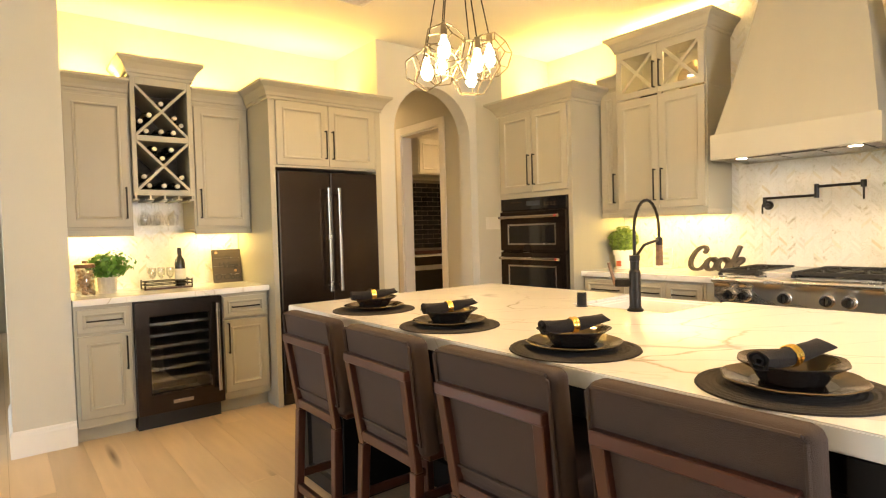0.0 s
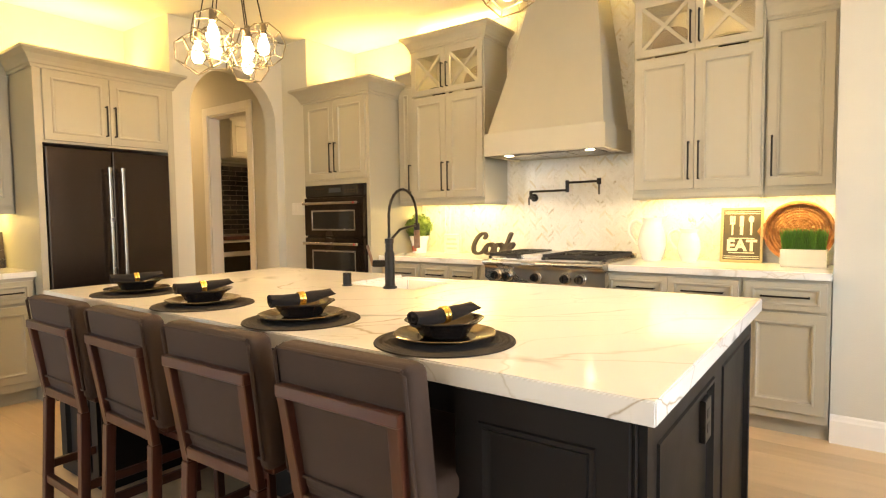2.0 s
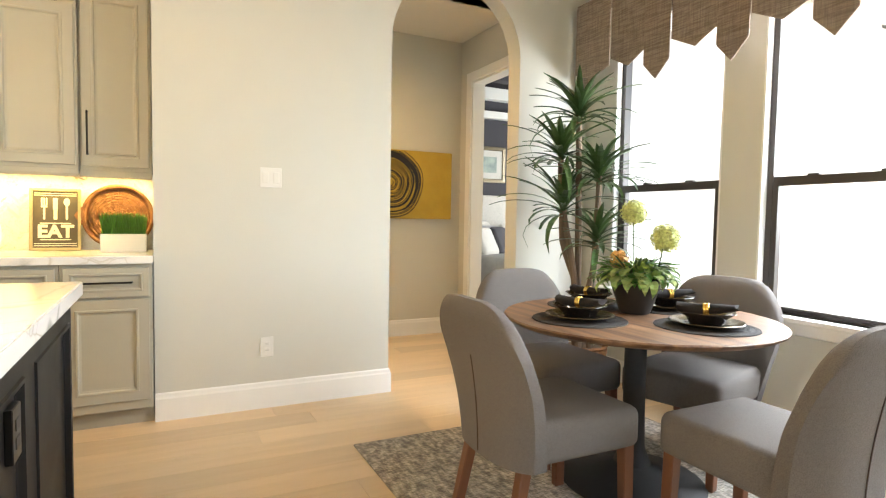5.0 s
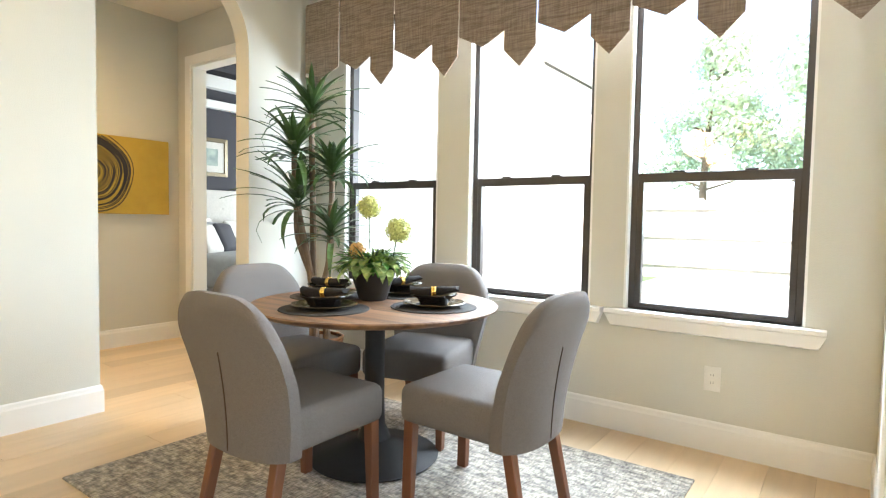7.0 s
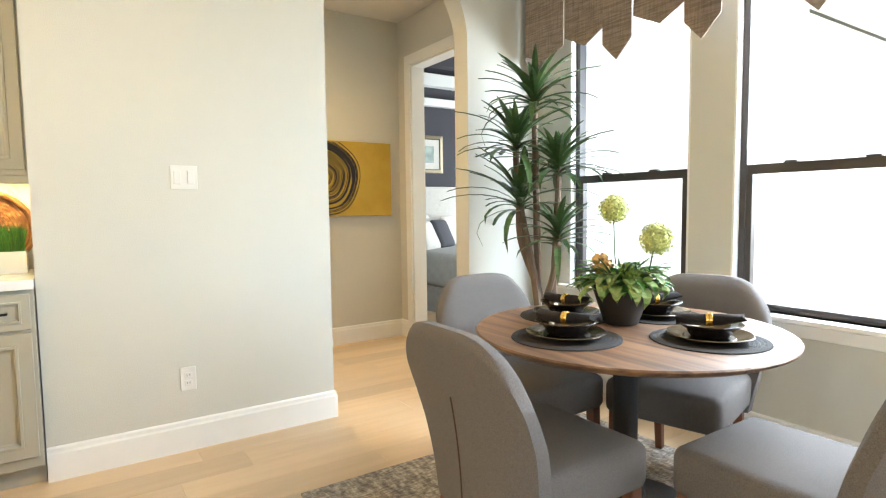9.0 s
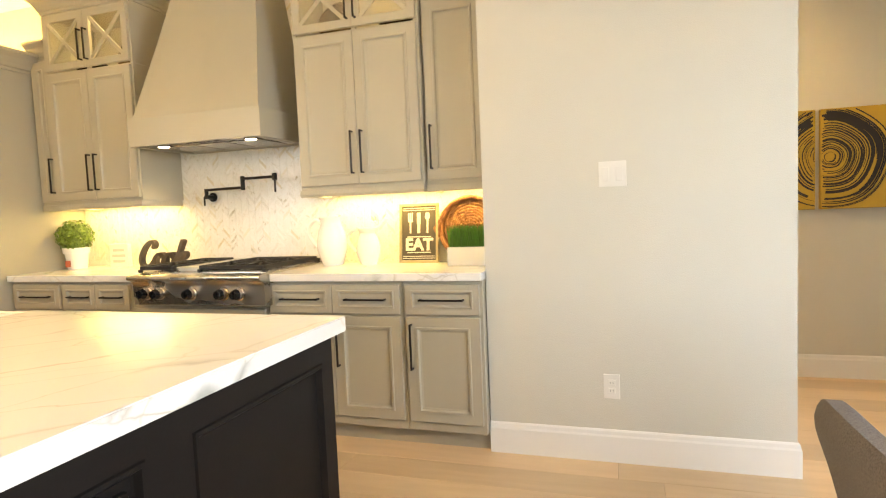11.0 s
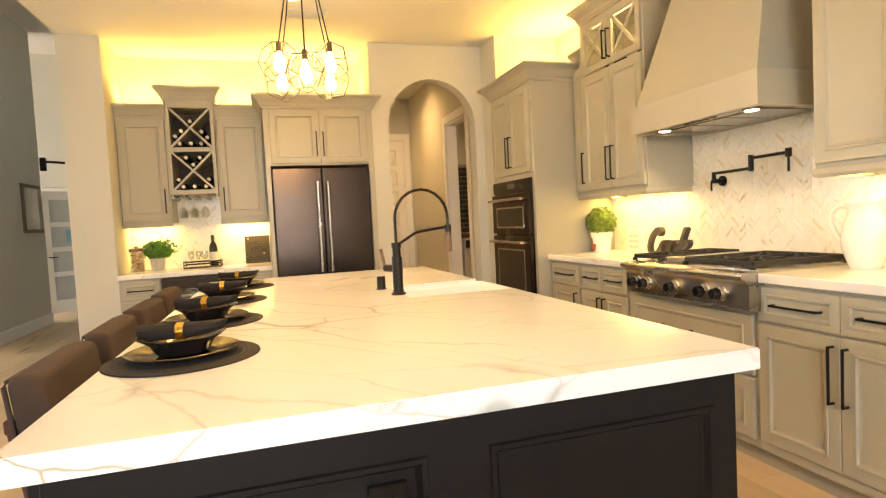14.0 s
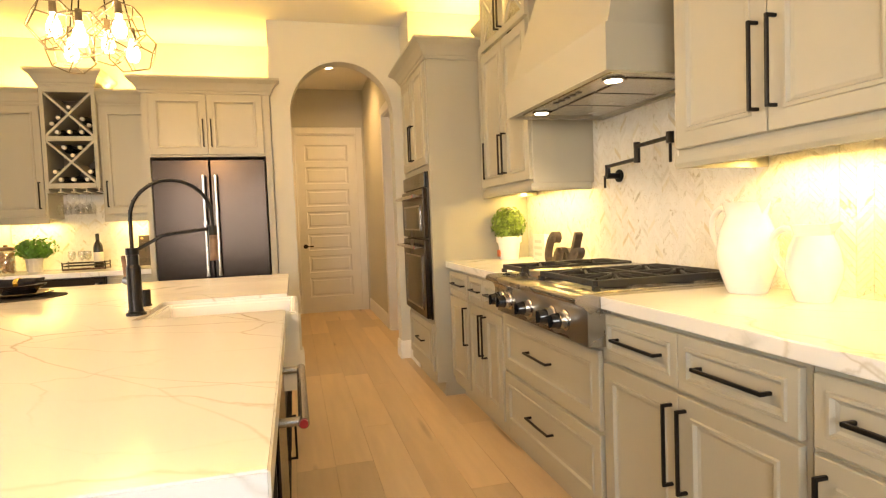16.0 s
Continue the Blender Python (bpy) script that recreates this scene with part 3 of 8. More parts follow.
wall("wall_east", HX, HX + 0.15, -0.34, 3.72, -0.05, CEIL)
wall("wall_pier_return", FX + 0.15, HX + 0.15, -0.49, -0.34, -0.05, CEIL)
arch_wall("wall_dining_arch", facing("W", FX), -3.49, -0.34, -0.05, CEIL, -2.72, -1.725, 2.32, 0.15, "greige wall with a tall rounded archway to a hall")
wall("wall_north", 0.35, 2.57, NY, NY + 0.15, -0.05, CEIL)
wall("wall_fridge_side", 2.57, 2.67, AY + 0.16, NY + 0.15, -0.05, CEIL)
arch_wall("wall_hall_arch", facing("S", AY), 2.57, 3.68, -0.05, 3.1, 2.727, 3.593, 2.165, 0.16, "greige wall with a rounded archway to a back hall")
wall("wall_oven_return", 3.68, HX + 0.15, 3.72, 3.87, -0.05, CEIL)
wall("wall_oven_side", 3.68, 3.84, 3.87, AY + 0.16, -0.05, 3.1)
wall("wall_wing", 0.03, 0.35, 4.21, NY + 0.15, -0.05, CEIL, "painted end of a partition wall beside the bar cabinets")
wall("wall_hall_west", 2.55, 2.67, NY + 0.15, 7.15, -0.05, 3.1)
holed_wall("wall_hall_east", facing("W", 3.72), AY + 0.16, 7.15, -0.05, 3.1, [(4.70, 5.42, -0.05, 2.40)], 0.12, "greige hall wall with a doorway to the laundry")
holed_wall("wall_hall_end", facing("S", 7.15), 2.55, 3.84, -0.05, 3.1, [(2.78, 3.60, -0.05, 2.47)], 0.12, "greige wall at the end of the back hall")
solid("ceiling_hall", B(2.55, 3.84, AY + 0.16, 7.27, 3.08, 3.2), M_CEIL, "off-white painted hall ceiling", "ceiling", "structure")
WIN = [(0.455, 1.30, 0.68, 2.62), (1.490, 2.335, 0.68, 2.62), (2.580, 3.470, 0.68, 2.62)]
holed_wall("wall_south", facing("N", -3.344), 0.02, FX, -0.05, CEIL, WIN, 0.15, "greige dining wall with three tall windows")
holed_wall("wall_dining_west", facing("E", 0.17), -3.344, -1.45, -0.05, CEIL, [(-2.72, -1.62, -0.05, 2.40)], 0.15, "greige wall with a white glazed patio door")
solid("ceiling", B(0.03, HX + 0.15, -3.5, NY + 0.15, CEIL, CEIL + 0.12), M_CEIL, "off-white painted kitchen ceiling", "ceiling", "structure")
# hall to the bedroom, behind the dining archway
wall("wall_gallery_east", 5.4, 5.55, -3.25, -0.6, -0.05, CEIL)
wall("wall_gallery_north", HX + 0.15, 5.55, -0.6, -0.45, -0.05, CEIL)
holed_wall("wall_gallery_south", facing("N", -3.1), FX + 0.15, 5.4, -0.05, CEIL, [(4.25, 5.17, -0.05, 2.49)], 0.13, "greige wall with the bedroom doorway")
solid("ceiling_gallery", B(FX + 0.15, 5.55, -3.25, -0.49, CEIL, CEIL + 0.12), M_CEIL, "off-white painted ceiling of the small hall", "ceiling", "structure")
# bedroom
wall("wall_bedroom_east", 7.4, 7.55, -7.4, -3.1, -0.05, 3.3, "dark charcoal bedroom wall", M_NAVY)
# opening added out of view, so the bedroom fill lamp has a source
holed_wall("wall_bedroom_south", facing("N", -7.25), FX + 0.15, 7.4, -0.05, 3.3, [(4.4, 6.6, 0.6, 2.5)], 0.15, "greige bedroom wall with an added, unseen window opening")
wall("wall_bedroom_north", 5.55, 7.4, -3.25, -3.1, -0.05, 3.3)
wall("wall_bedroom_west", FX, FX + 0.15, -7.4, -3.49, -0.05, 3.3)
solid("ceiling_bedroom", B(FX, 7.55, -7.4, -3.1, 3.2, 3.35), M_CEIL, "white bedroom tray ceiling", "ceiling", "structure")
# laundry
wall("wall_laundry_north", 3.84, 6.0, 6.45, 6.6, -0.05, 3.1)
wall("wall_laundry_east", 5.85, 6.0, 3.87, 6.45, -0.05, 3.1)
wall("wall_laundry_south", 3.84, 6.0, 3.87, 4.0, -0.05, 3.1)
solid("ceiling_laundry", B(3.84, 6.0, 3.87, 6.6, 3.08, 3.2), M_CEIL, "off-white laundry ceiling", "ceiling", "structure")
# great room and foyer on the west side
wall("wall_header", 0.03, 0.15, -3.5, NY + 0.15, CEIL + 0.12, 4.3)
wall("wall_great_south", -6.5, 0.02, -3.6, -3.45, -0.05, 4.3)
# openings out of view, added to give the west fill lamps a source
holed_wall("wall_great_west", facing("E", -6.4), -3.6, 10.8, -0.05, 4.3, [(-1.2, 3.2, 0.5, 2.9), (6.8, 9.6, 0.5, 2.9)], 0.15, "greige great room wall with two added, unseen window openings")
wall("wall_great_north", -6.5, 2.55, 10.65, 10.8, -0.05, 4.3)
wall("wall_foyer_east", 2.40, 2.55, NY + 0.15, 10.65, -0.05, 4.3)
wall("wall_foyer", -2.0, -1.6, 6.6, 8.65, -0.05, 4.3)
solid("ceiling_great", B(-6.5, 2.55, -3.6, 10.8, 4.3, 4.42), M_CEIL, "high off-white great room ceiling", "ceiling", "structure")

# baseboards
BB = [("baseboard_pier", [(FX, -0.34), (FX, -1.725), (FX + 0.15, -1.725)]),
      ("baseboard_arch", [(FX + 0.15, -2.72), (FX, -2.72), (FX, -3.344), (0.17, -3.344), (0.17, -2.81)]),
      ("baseboard_gallery", [(FX + 0.15, -0.6), (5.4, -0.6), (5.4, -3.1), (5.26, -3.1)]),
      ("baseboard_wing", [(0.03, 4.97), (0.03, 4.21), (0.35, 4.21)]),
      ("baseboard_hall_arch", [(2.60, AY), (2.727, AY), (2.727, AY + 0.16)]),
      ("baseboard_oven", [(3.593, AY + 0.16), (3.593, AY), (3.68, AY), (3.68, 3.72)]),
      ("baseboard_hall_east", [(3.72, 7.15), (3.72, 5.51)]),
      ("baseboard_foyer", [(-1.6, 6.6), (-1.6, 8.65), (-2.0, 8.65)])]
for nm, path in BB:
    solid(nm, sweep(bmesh.new(), path, BASEP), M_TRIM, "white painted tall baseboard", "baseboard", "structure")


def casing(name, f, u0, u1, top, w=0.09, label="white painted door casing"):
    bm = bmesh.new()
    boxf(bm, f, u0 - w, u0, 0, top + w, 0, 0.018, 0.004)
    boxf(bm, f, u1, u1 + w, 0, top + w, 0, 0.018, 0.004)
    boxf(bm, f, u0, u1, top, top + w, 0, 0.018, 0.004)
    boxf(bm, f, u0, u0 + 0.016, 0, top, -0.13, 0.0)
    boxf(bm, f, u1 - 0.016, u1, 0, top, -0.13, 0.0)
    boxf(bm, f, u0 + 0.016, u1 - 0.016, top - 0.016, top, -0.13, 0.0)
    return solid(name, bm, M_TRIM, label, "door casing", "structure")


casing("trim_hall_door", facing("S", 7.15), 2.78, 3.60, 2.47)
casing("trim_laundry_door", facing("W", 3.72), 4.70, 5.42, 2.40)
casing("trim_bedroom_door", facing("N", -3.1), 4.25, 5.17, 2.49)
casing("trim_patio_door", facing("E", 0.17), -2.72, -1.62, 2.40)


def hall_door():
    t = thing("door_1", "closed white door with seven horizontal panels", "door", at=(3.19, 7.2, 0))
    f = facing("S", 7.20)
    u0, u1 = 2.797, 3.583
    bm = bmesh.new()
    n, z0, z1, rail = 7, 0.22, 2.36, 0.075
    boxf(bm, f, u0, u0 + 0.10, 0.001, 2.45, 0, 0.04)
    boxf(bm, f, u1 - 0.10, u1, 0.001, 2.45, 0, 0.04)
    h = (z1 - z0) / n
    boxf(bm, f, u0 + 0.10, u1 - 0.10, 0.001, z0, 0, 0.04)
    boxf(bm, f, u0 + 0.10, u1 - 0.10, z1 - rail / 2, 2.45, 0, 0.04)
    for i in range(1, n):
        boxf(bm, f, u0 + 0.10, u1 - 0.10, z0 + i * h - rail / 2, z0 + i * h + rail / 2, 0, 0.04)
    part("stile_frame", bm, M_TRIM, t)
    for i in range(n):
        a = z0 if i == 0 else z0 + i * h + rail / 2
        b = z0 + (i + 1) * h - rail / 2
        part("panel", rings_panel(bmesh.new(), f, u0 + 0.10, u1 - 0.10, a, b, [(0, 0.004), (0, 0.030), (0.012, 0.022), (0.03, 0.022), (0.045, 0.030)]), M_TRIM, t)
    k = part("lever", C(f(u0 + 0.06, 0.93, 0.04), f(u0 + 0.06, 0.93, 0.085), 0.012), M_BLACK, t, "black lever handle")
    part("grip", BF(f, u0 + 0.05, u0 + 0.17, 0.922, 0.938, 0.075, 0.088, bevel=0.004), M_BLACK, k)
    part("rose", C(f(u0 + 0.06, 0.93, 0.039), f(u0 + 0.06, 0.93, 0.05), 0.03, seg=20), M_BLACK, k)


hall_door()


def window(i, hole):
    u0, u1, z0, z1 = hole
    t = thing("window_%d" % i, "tall single-hung window with dark bronze frame and white sill", "window", "dining windows", at=((u0 + u1) / 2, -3.40, z0))
    t["kind"] = "structure"
    f = facing("N", -3.42)
    bm = bmesh.new()
    ring_frame(bm, f, u0, u1, z0, z1, 0.045, 0.045, 0.014, 0.045, -0.03, 0.03)
    part("window_frame", bm, M_FRAME, t)
    mid = 1.395
    bm = bmesh.new()
    ring_frame(bm, f, u0 + 0.045, u1 - 0.045, z0 + 0.014, mid + 0.025, 0.03, 0.03, 0.02, 0.05, -0.012, 0.028)
    s = part("lower_sash", bm, M_FRAME, t)
    for q in (0.3, 0.7):
        part("sash_lock", BF(f, u0 + q * (u1 - u0) - 0.03, u0 + q * (u1 - u0) + 0.03, mid + 0.025, mid + 0.036, 0.0, 0.03, bevel=0.003), M_FRAME, s)
    for a, b, d in ((mid + 0.02, z1 - 0.04, -0.012), (z0 + 0.03, mid - 0.02, 0.004)):
        g = part("pane", BF(f, u0 + 0.04, u1 - 0.04, a, b, d, d + 0.004), M_GLASS, t, "clear window pane")
        g.visible_shadow = False
    bm = bmesh.new()
    prof = [(0, 0), (0.045, 0.012), (0.055, 0.07), (0.075, 0.078), (0.075, 0.098), (-0.06, 0.098), (-0.06, 0)]
    z = z0 - 0.098
    for k, (e, zz) in enumerate(((0.055, 0.0),)):
        a = [bm.verts.new((u0 - 0.055 - (0.03 if h > 0.05 else 0.0), -3.344 + o, z + h)) for o, h in prof]
        b = [bm.verts.new((u1 + 0.055 + (0.03 if h > 0.05 else 0.0), -3.344 + o, z + h)) for o, h in prof]
        for q in range(len(prof)):
            w = (q + 1) % len(prof)
            bm.faces.new((a[q], a[w], b[w], b[q]))
        bm.faces.new(a[::-1]), bm.faces.new(b)
    part("window_sill", bm, M_TRIM, t, "white painted window stool and apron")
    bm = bmesh.new()
    for a, b, c, d in ((u0, u0 + 0.012, z0, z1), (u1 - 0.012, u1, z0, z1)):
        boxf(bm, facing("N", -3.344), a, b, c, d, -0.045, 0.001)
    part("reveal", bm, M_TRIM, t)


for i, hole in enumerate(WIN):
    window(i + 1, hole)


def patio_door():
    t = thing("door_2", "white glazed patio door, closed, with black lever", "door", at=(0.1, -2.17, 0))
    f = facing("E", 0.10)
    bm = bmesh.new()
    u0, u1 = -2.70, -1.64
    ring_frame(bm, f, u0, u1, 0.01, 2.38, 0.13, 0.13, 0.29, 0.18, -0.02, 0.025)
    part("stile_frame", bm, M_TRIM, t)
    g = part("pane", BF(f, u0 + 0.13, u1 - 0.13, 0.3, 2.2, 0, 0.006), M_GLASS, t)
    g.visible_shadow = False
    k = part("lever", C(f(u0 + 0.065, 0.93, 0.025), f(u0 + 0.065, 0.93, 0.07), 0.011), M_BLACK, t, "black lever handle")
    part("grip", BF(f, u0 + 0.05, u0 + 0.17, 0.922, 0.938, 0.06, 0.072, bevel=0.004), M_BLACK, k)


patio_door()


def plate(name, f, u, v, w, h, gang, label, outlet=False):
    t = thing(name, label, "outlet" if outlet else "light switch", at=f(u, v, 0))
    part("cover", BF(f, u - w / 2, u + w / 2, v - h / 2, v + h / 2, 0, 0.006, bevel=0.002), M_PLATEW, t)
    for i in range(gang):
        c = u - w / 2 + w * (i + 0.5) / gang
        if outlet:
            for s in (-1, 1):
                r = part("socket", BF(f, c - 0.017, c + 0.017, v + s * 0.02 - 0.014, v + s * 0.02 + 0.014, 0.006, 0.008, bevel=0.001), M_PLATEW, t)
                for q in (-0.006, 0.006):
                    part("slot", BF(f, c + q - 0.001, c + q + 0.001, v + s * 0.02 - 0.005, v + s * 0.02 + 0.005, 0.008, 0.0085), M_BLACKPAINT, r)
        else:
            part("rocker", BF(f, c - 0.016, c + 0.016, v - 0.033, v + 0.033, 0.006, 0.010, bevel=0.002), M_PLATEW, t)


plate("wall_switch", facing("W", FX), -0.965, 1.385, 0.125, 0.118, 2, "white double rocker switch plate on the pier wall")
plate("wall_outlet", facing("W", FX), -0.942, 0.37, 0.075, 0.12, 1, "white duplex outlet low on the pier wall", True)
plate("wall_outlet", facing("N", -3.344), 0.837, 0.372, 0.078, 0.125, 1, "white duplex outlet below the dining windows", True)
plate("wall_switch", facing("W", 3.68), 3.875, 1.35, 0.19, 0.115, 4, "white four-gang switch plate beside the ovens")
plate("wall_switch", facing("E", 0.17), -2.86, 1.31, 0.075, 0.118, 1, "white rocker switch beside the patio door")


# ---- kitchen: hood wall ----
def body(parent, x0, x1, y0, y1, z0, z1, material=None):
    return part("body", B(x0, x1, y0, y1, z0, z1, bevel=0.002), material or M_CAB, parent)


XB = 3.737   # face of the base cabinets
fB = facing("W", XB)
TOE = 0.10


def base_unit(y0, y1, kind, label="greige painted base cabinet with raised-bead doors"):
    t = thing("base_cabinet", label, "cabinet", "hood wall base cabinets", at=((XB + HX) / 2, (y0 + y1) / 2, 0))
    top = 0.89 if kind != "range" else 0.745
    body(t, XB, HX - 0.003, y0 + 0.001, y1 - 0.001, TOE, top)
    part("toe_kick", B(XB + 0.07, HX - 0.05, y0, y1, 0.0, TOE), M_CAB, t)
    n = {"one": 1, "two": 2, "range": 1, "onedr": 1}[kind]
    w = (y1 - y0 - 0.03) / n
    if kind == "range":
        for a, b in ((0.14, 0.43), (0.445, 0.735)):
            d = cab_door(t, fB, y0 + 0.015, y1 - 0.015, a, b, None, rows=DOOR, name="drawer_front")
            pull(d, fB, (y0 + y1) / 2 + 0.05, (a + b) / 2 + 0.0, 0.24, False, 0.012)
        part("filler", B(XB, HX - 0.01, 1.778, y1 - 0.001, 0.745, 0.89, bevel=0.002), M_CAB, t)
        return t
    for i in range(n):
        a = y0 + 0.015 + i * w
        cab_door(t, fB, a, a + w, 0.715, 0.875, "h", min(0.24, w * 0.6), DRAWER, name="drawer_front")
        side = "r" if (n == 2 and i == 0) else "l"
        if kind == "onedr":
            side = "r"
        cab_door(t, fB, a, a + w, 0.15, 0.705, side, 0.24, hv=0.55)
    return t


base_unit(-0.335, 0.09, "onedr")
base_unit(0.09, 0.905, "two")
base_unit(0.905, 1.87, "range", "greige painted drawer base under the cooktop with two wide drawers")
base_unit(1.87, 2.44, "two")
base_unit(2.44, 2.875, "one")


def worktop(name, x0, x1, y0, y1, label, z=0.935, th=0.042):
    return solid(name, B(x0, x1, y0, y1, z - th, z, bevel=0.004, seg=2), M_QUARTZ, label, "worktop")


worktop("worktop", XB - 0.04, HX - 0.001, -0.338, 0.866, "white quartz worktop with soft brown veins under the pitchers")
worktop("worktop", XB - 0.04, HX - 0.001, 1.777, 2.877, "white quartz worktop with soft veins beside the tall oven cabinet")


def rangetop():
    y0, y1 = 0.868, 1.775
    x0 = 3.650
    t = thing("rangetop", "stainless steel six-burner rangetop with black knobs and griddle", "cooktop", at=(3.98, 1.32, 0.745))
    bm = bmesh.new()
    nose = [(x0 - 0.047 + 0.010 * (1 - math.cos(a)), 0.926 + 0.014 * math.sin(a)) for a in (-0.9, -0.3, 0.4, 1.0, 1.5)]
    cove = [(x0, 0.872), (x0 - 0.003, 0.890), (x0 - 0.014, 0.903), (x0 - 0.030, 0.910)]
    prof = [(HX - 0.02, 0.76), (x0 + 0.012, 0.76), (x0, 0.768)] + cove + nose + [(x0 - 0.02, 0.944), (HX - 0.02, 0.944)]
    a = [bm.verts.new((x, y0, z)) for x, z in prof]
    b = [bm.verts.new((x, y1, z)) for x, z in prof]
    for i in range(len(prof)):
        j = (i + 1) % len(prof)
        bm.faces.new((a[i], a[j], b[j], b[i]))
    bm.faces.new(a[::-1]), bm.faces.new(b)
    part("body", bm, M_STEEL, t, smooth=True)
    part("backguard", B(HX - 0.05, HX - 0.004, y0, y1, 0.944, 0.972, bevel=0.004), M_STEEL, t)
    for y in (1.673, 1.578, 1.354, 1.137, 1.031):
        k = part("knob", L([(0, 0), (0.039, 0), (0.039, 0.005), (0.033, 0.010), (0.031, 0.030), (0.029, 0.032), (0, 0.032)], seg=28), M_BRIGHT, t, "steel bezel", smooth=True)
        k.matrix_basis = pose(x0 + 0.0005, y, 0.832, 0, -90, 0)
        part("grip", L([(0, 0.031), (0.030, 0.031), (0.030, 0.036), (0.027, 0.040), (0.025, 0.058), (0.022, 0.062), (0, 0.062)], seg=24), M_BLKGLASS, k, "black knob grip", smooth=True)
        part("pointer", B(-0.024, 0.024, -0.0045, 0.0045, 0.060, 0.070, bevel=0.002), M_BLKGLASS, k)
    part("nameplate", B(x0 - 0.051, x0 - 0.040, 1.345, 1.455, 0.914, 0.934, bevel=0.003), M_BRIGHT, t)
    part("burner_tray", B(x0 + 0.05, HX - 0.06, y0 + 0.02, y1 - 0.02, 0.944, 0.949), M_STEEL, t)
    part("griddle_cover", B(x0 + 0.06, HX - 0.07, 1.34, 1.51, 0.949, 0.980, bevel=0.006, seg=2), M_STEEL, t, "steel griddle cover")
    xa, xb = x0 + 0.045, HX - 0.07
    z0, z1 = 0.968, 0.988
    for ya, yb, rows in ((y0 + 0.02, 1.325, 2), (1.525, y1 - 0.02, 1)):
        g = bmesh.new()
        for y in (ya, yb):
            box(g, xa, xb, y - 0.008, y + 0.008, z0 - 0.006, z1, 0.003)
        for x in (xa, (xa + xb) / 2, xb):
            box(g, x - 0.008, x + 0.008, ya, yb, z0 - 0.002, z1, 0.003)
        if rows == 2:
            box(g, xa, xb, (ya + yb) / 2 - 0.007, (ya + yb) / 2 + 0.007, z0, z1, 0.003)
        spots = [(xa + (xb - xa) * q, ya + (yb - ya) * (r + 0.5) / rows) for q in (0.25, 0.75) for r in range(rows)]
        for cx, cy in spots:
            for k in range(8):
                an = radians(45 * k + 22)
                tube(g, [(cx + 0.028 * math.cos(an), cy + 0.028 * math.sin(an), z1 + 0.002), (cx + 0.10 * math.cos(an), cy + 0.10 * math.sin(an), z1 - 0.006)], 0.006, 6)
        for x in (xa, xb):
            for y in (ya, yb):
                box(g, x - 0.011, x + 0.011, y - 0.011, y + 0.011, 0.949, z0, 0.002)
        part("grate", g, M_IRON, t, "black cast iron grate")
        for cx, cy in spots:
            part("burner", L([(0, 0), (0.055, 0), (0.055, 0.008), (0.04, 0.016), (0, 0.018)], (cx, cy, 0.949), 20), M_IRON, t)


rangetop()

XU = 3.955
fU = facing("W", XU)
UB, UT = 1.40, 2.36   # doors of the wall cabinets


def x_door(parent, f, u0, u1, v0, v1, handle):
    """A glazed door with a crossed muntin."""
    w = 0.045
    bm = bmesh.new()
    ring_frame(bm, f, u0 + 0.001, u1 - 0.001, v0, v1, w, w, w, w, 0, 0.02)
    d = part("door", bm, M_CAB, parent)
    cu, cv = (u0 + u1) / 2, (v0 + v1) / 2
    hu, hv = (u1 - u0) / 2 - w, (v1 - v0) / 2 - w
    for s in (-1, 1):
        b2 = bmesh.new()
        k = Vector((hu, hv)).normalized()
        nrm = Vector((-k.y, k.x)) * 0.011
        pts = [(cu - hu + nrm.x, cv - s * hv + s * nrm.y), (cu + hu + nrm.x, cv + s * hv + s * nrm.y), (cu + hu - nrm.x, cv + s * hv - s * nrm.y), (cu - hu - nrm.x, cv - s * hv - s * nrm.y)]
        e = 0.017 if s > 0 else 0.0165
        fr = [b2.verts.new(f(u, v, e)) for u, v in pts]
        bk = [b2.verts.new(f(u, v, 0.005)) for u, v in pts]
        b2.faces.new(fr), b2.faces.new(bk[::-1])
        for i in range(4):
            b2.faces.new((fr[i], bk[i], bk[(i + 1) % 4], fr[(i + 1) % 4]))
        part("muntin", b2, M_CAB, d)
    g = part("pane", BF(f, u0 + w - 0.005, u1 - w + 0.005, v0 + w - 0.005, v1 - w + 0.005, 0.006, 0.009), M_CLEAR, d, "clear glass pane")
    g.visible_shadow = False
    pull(d, f, u0 + 0.025 if handle == "l" else u1 - 0.025, (v0 + v1) / 2 - 0.04, 0.20, True)


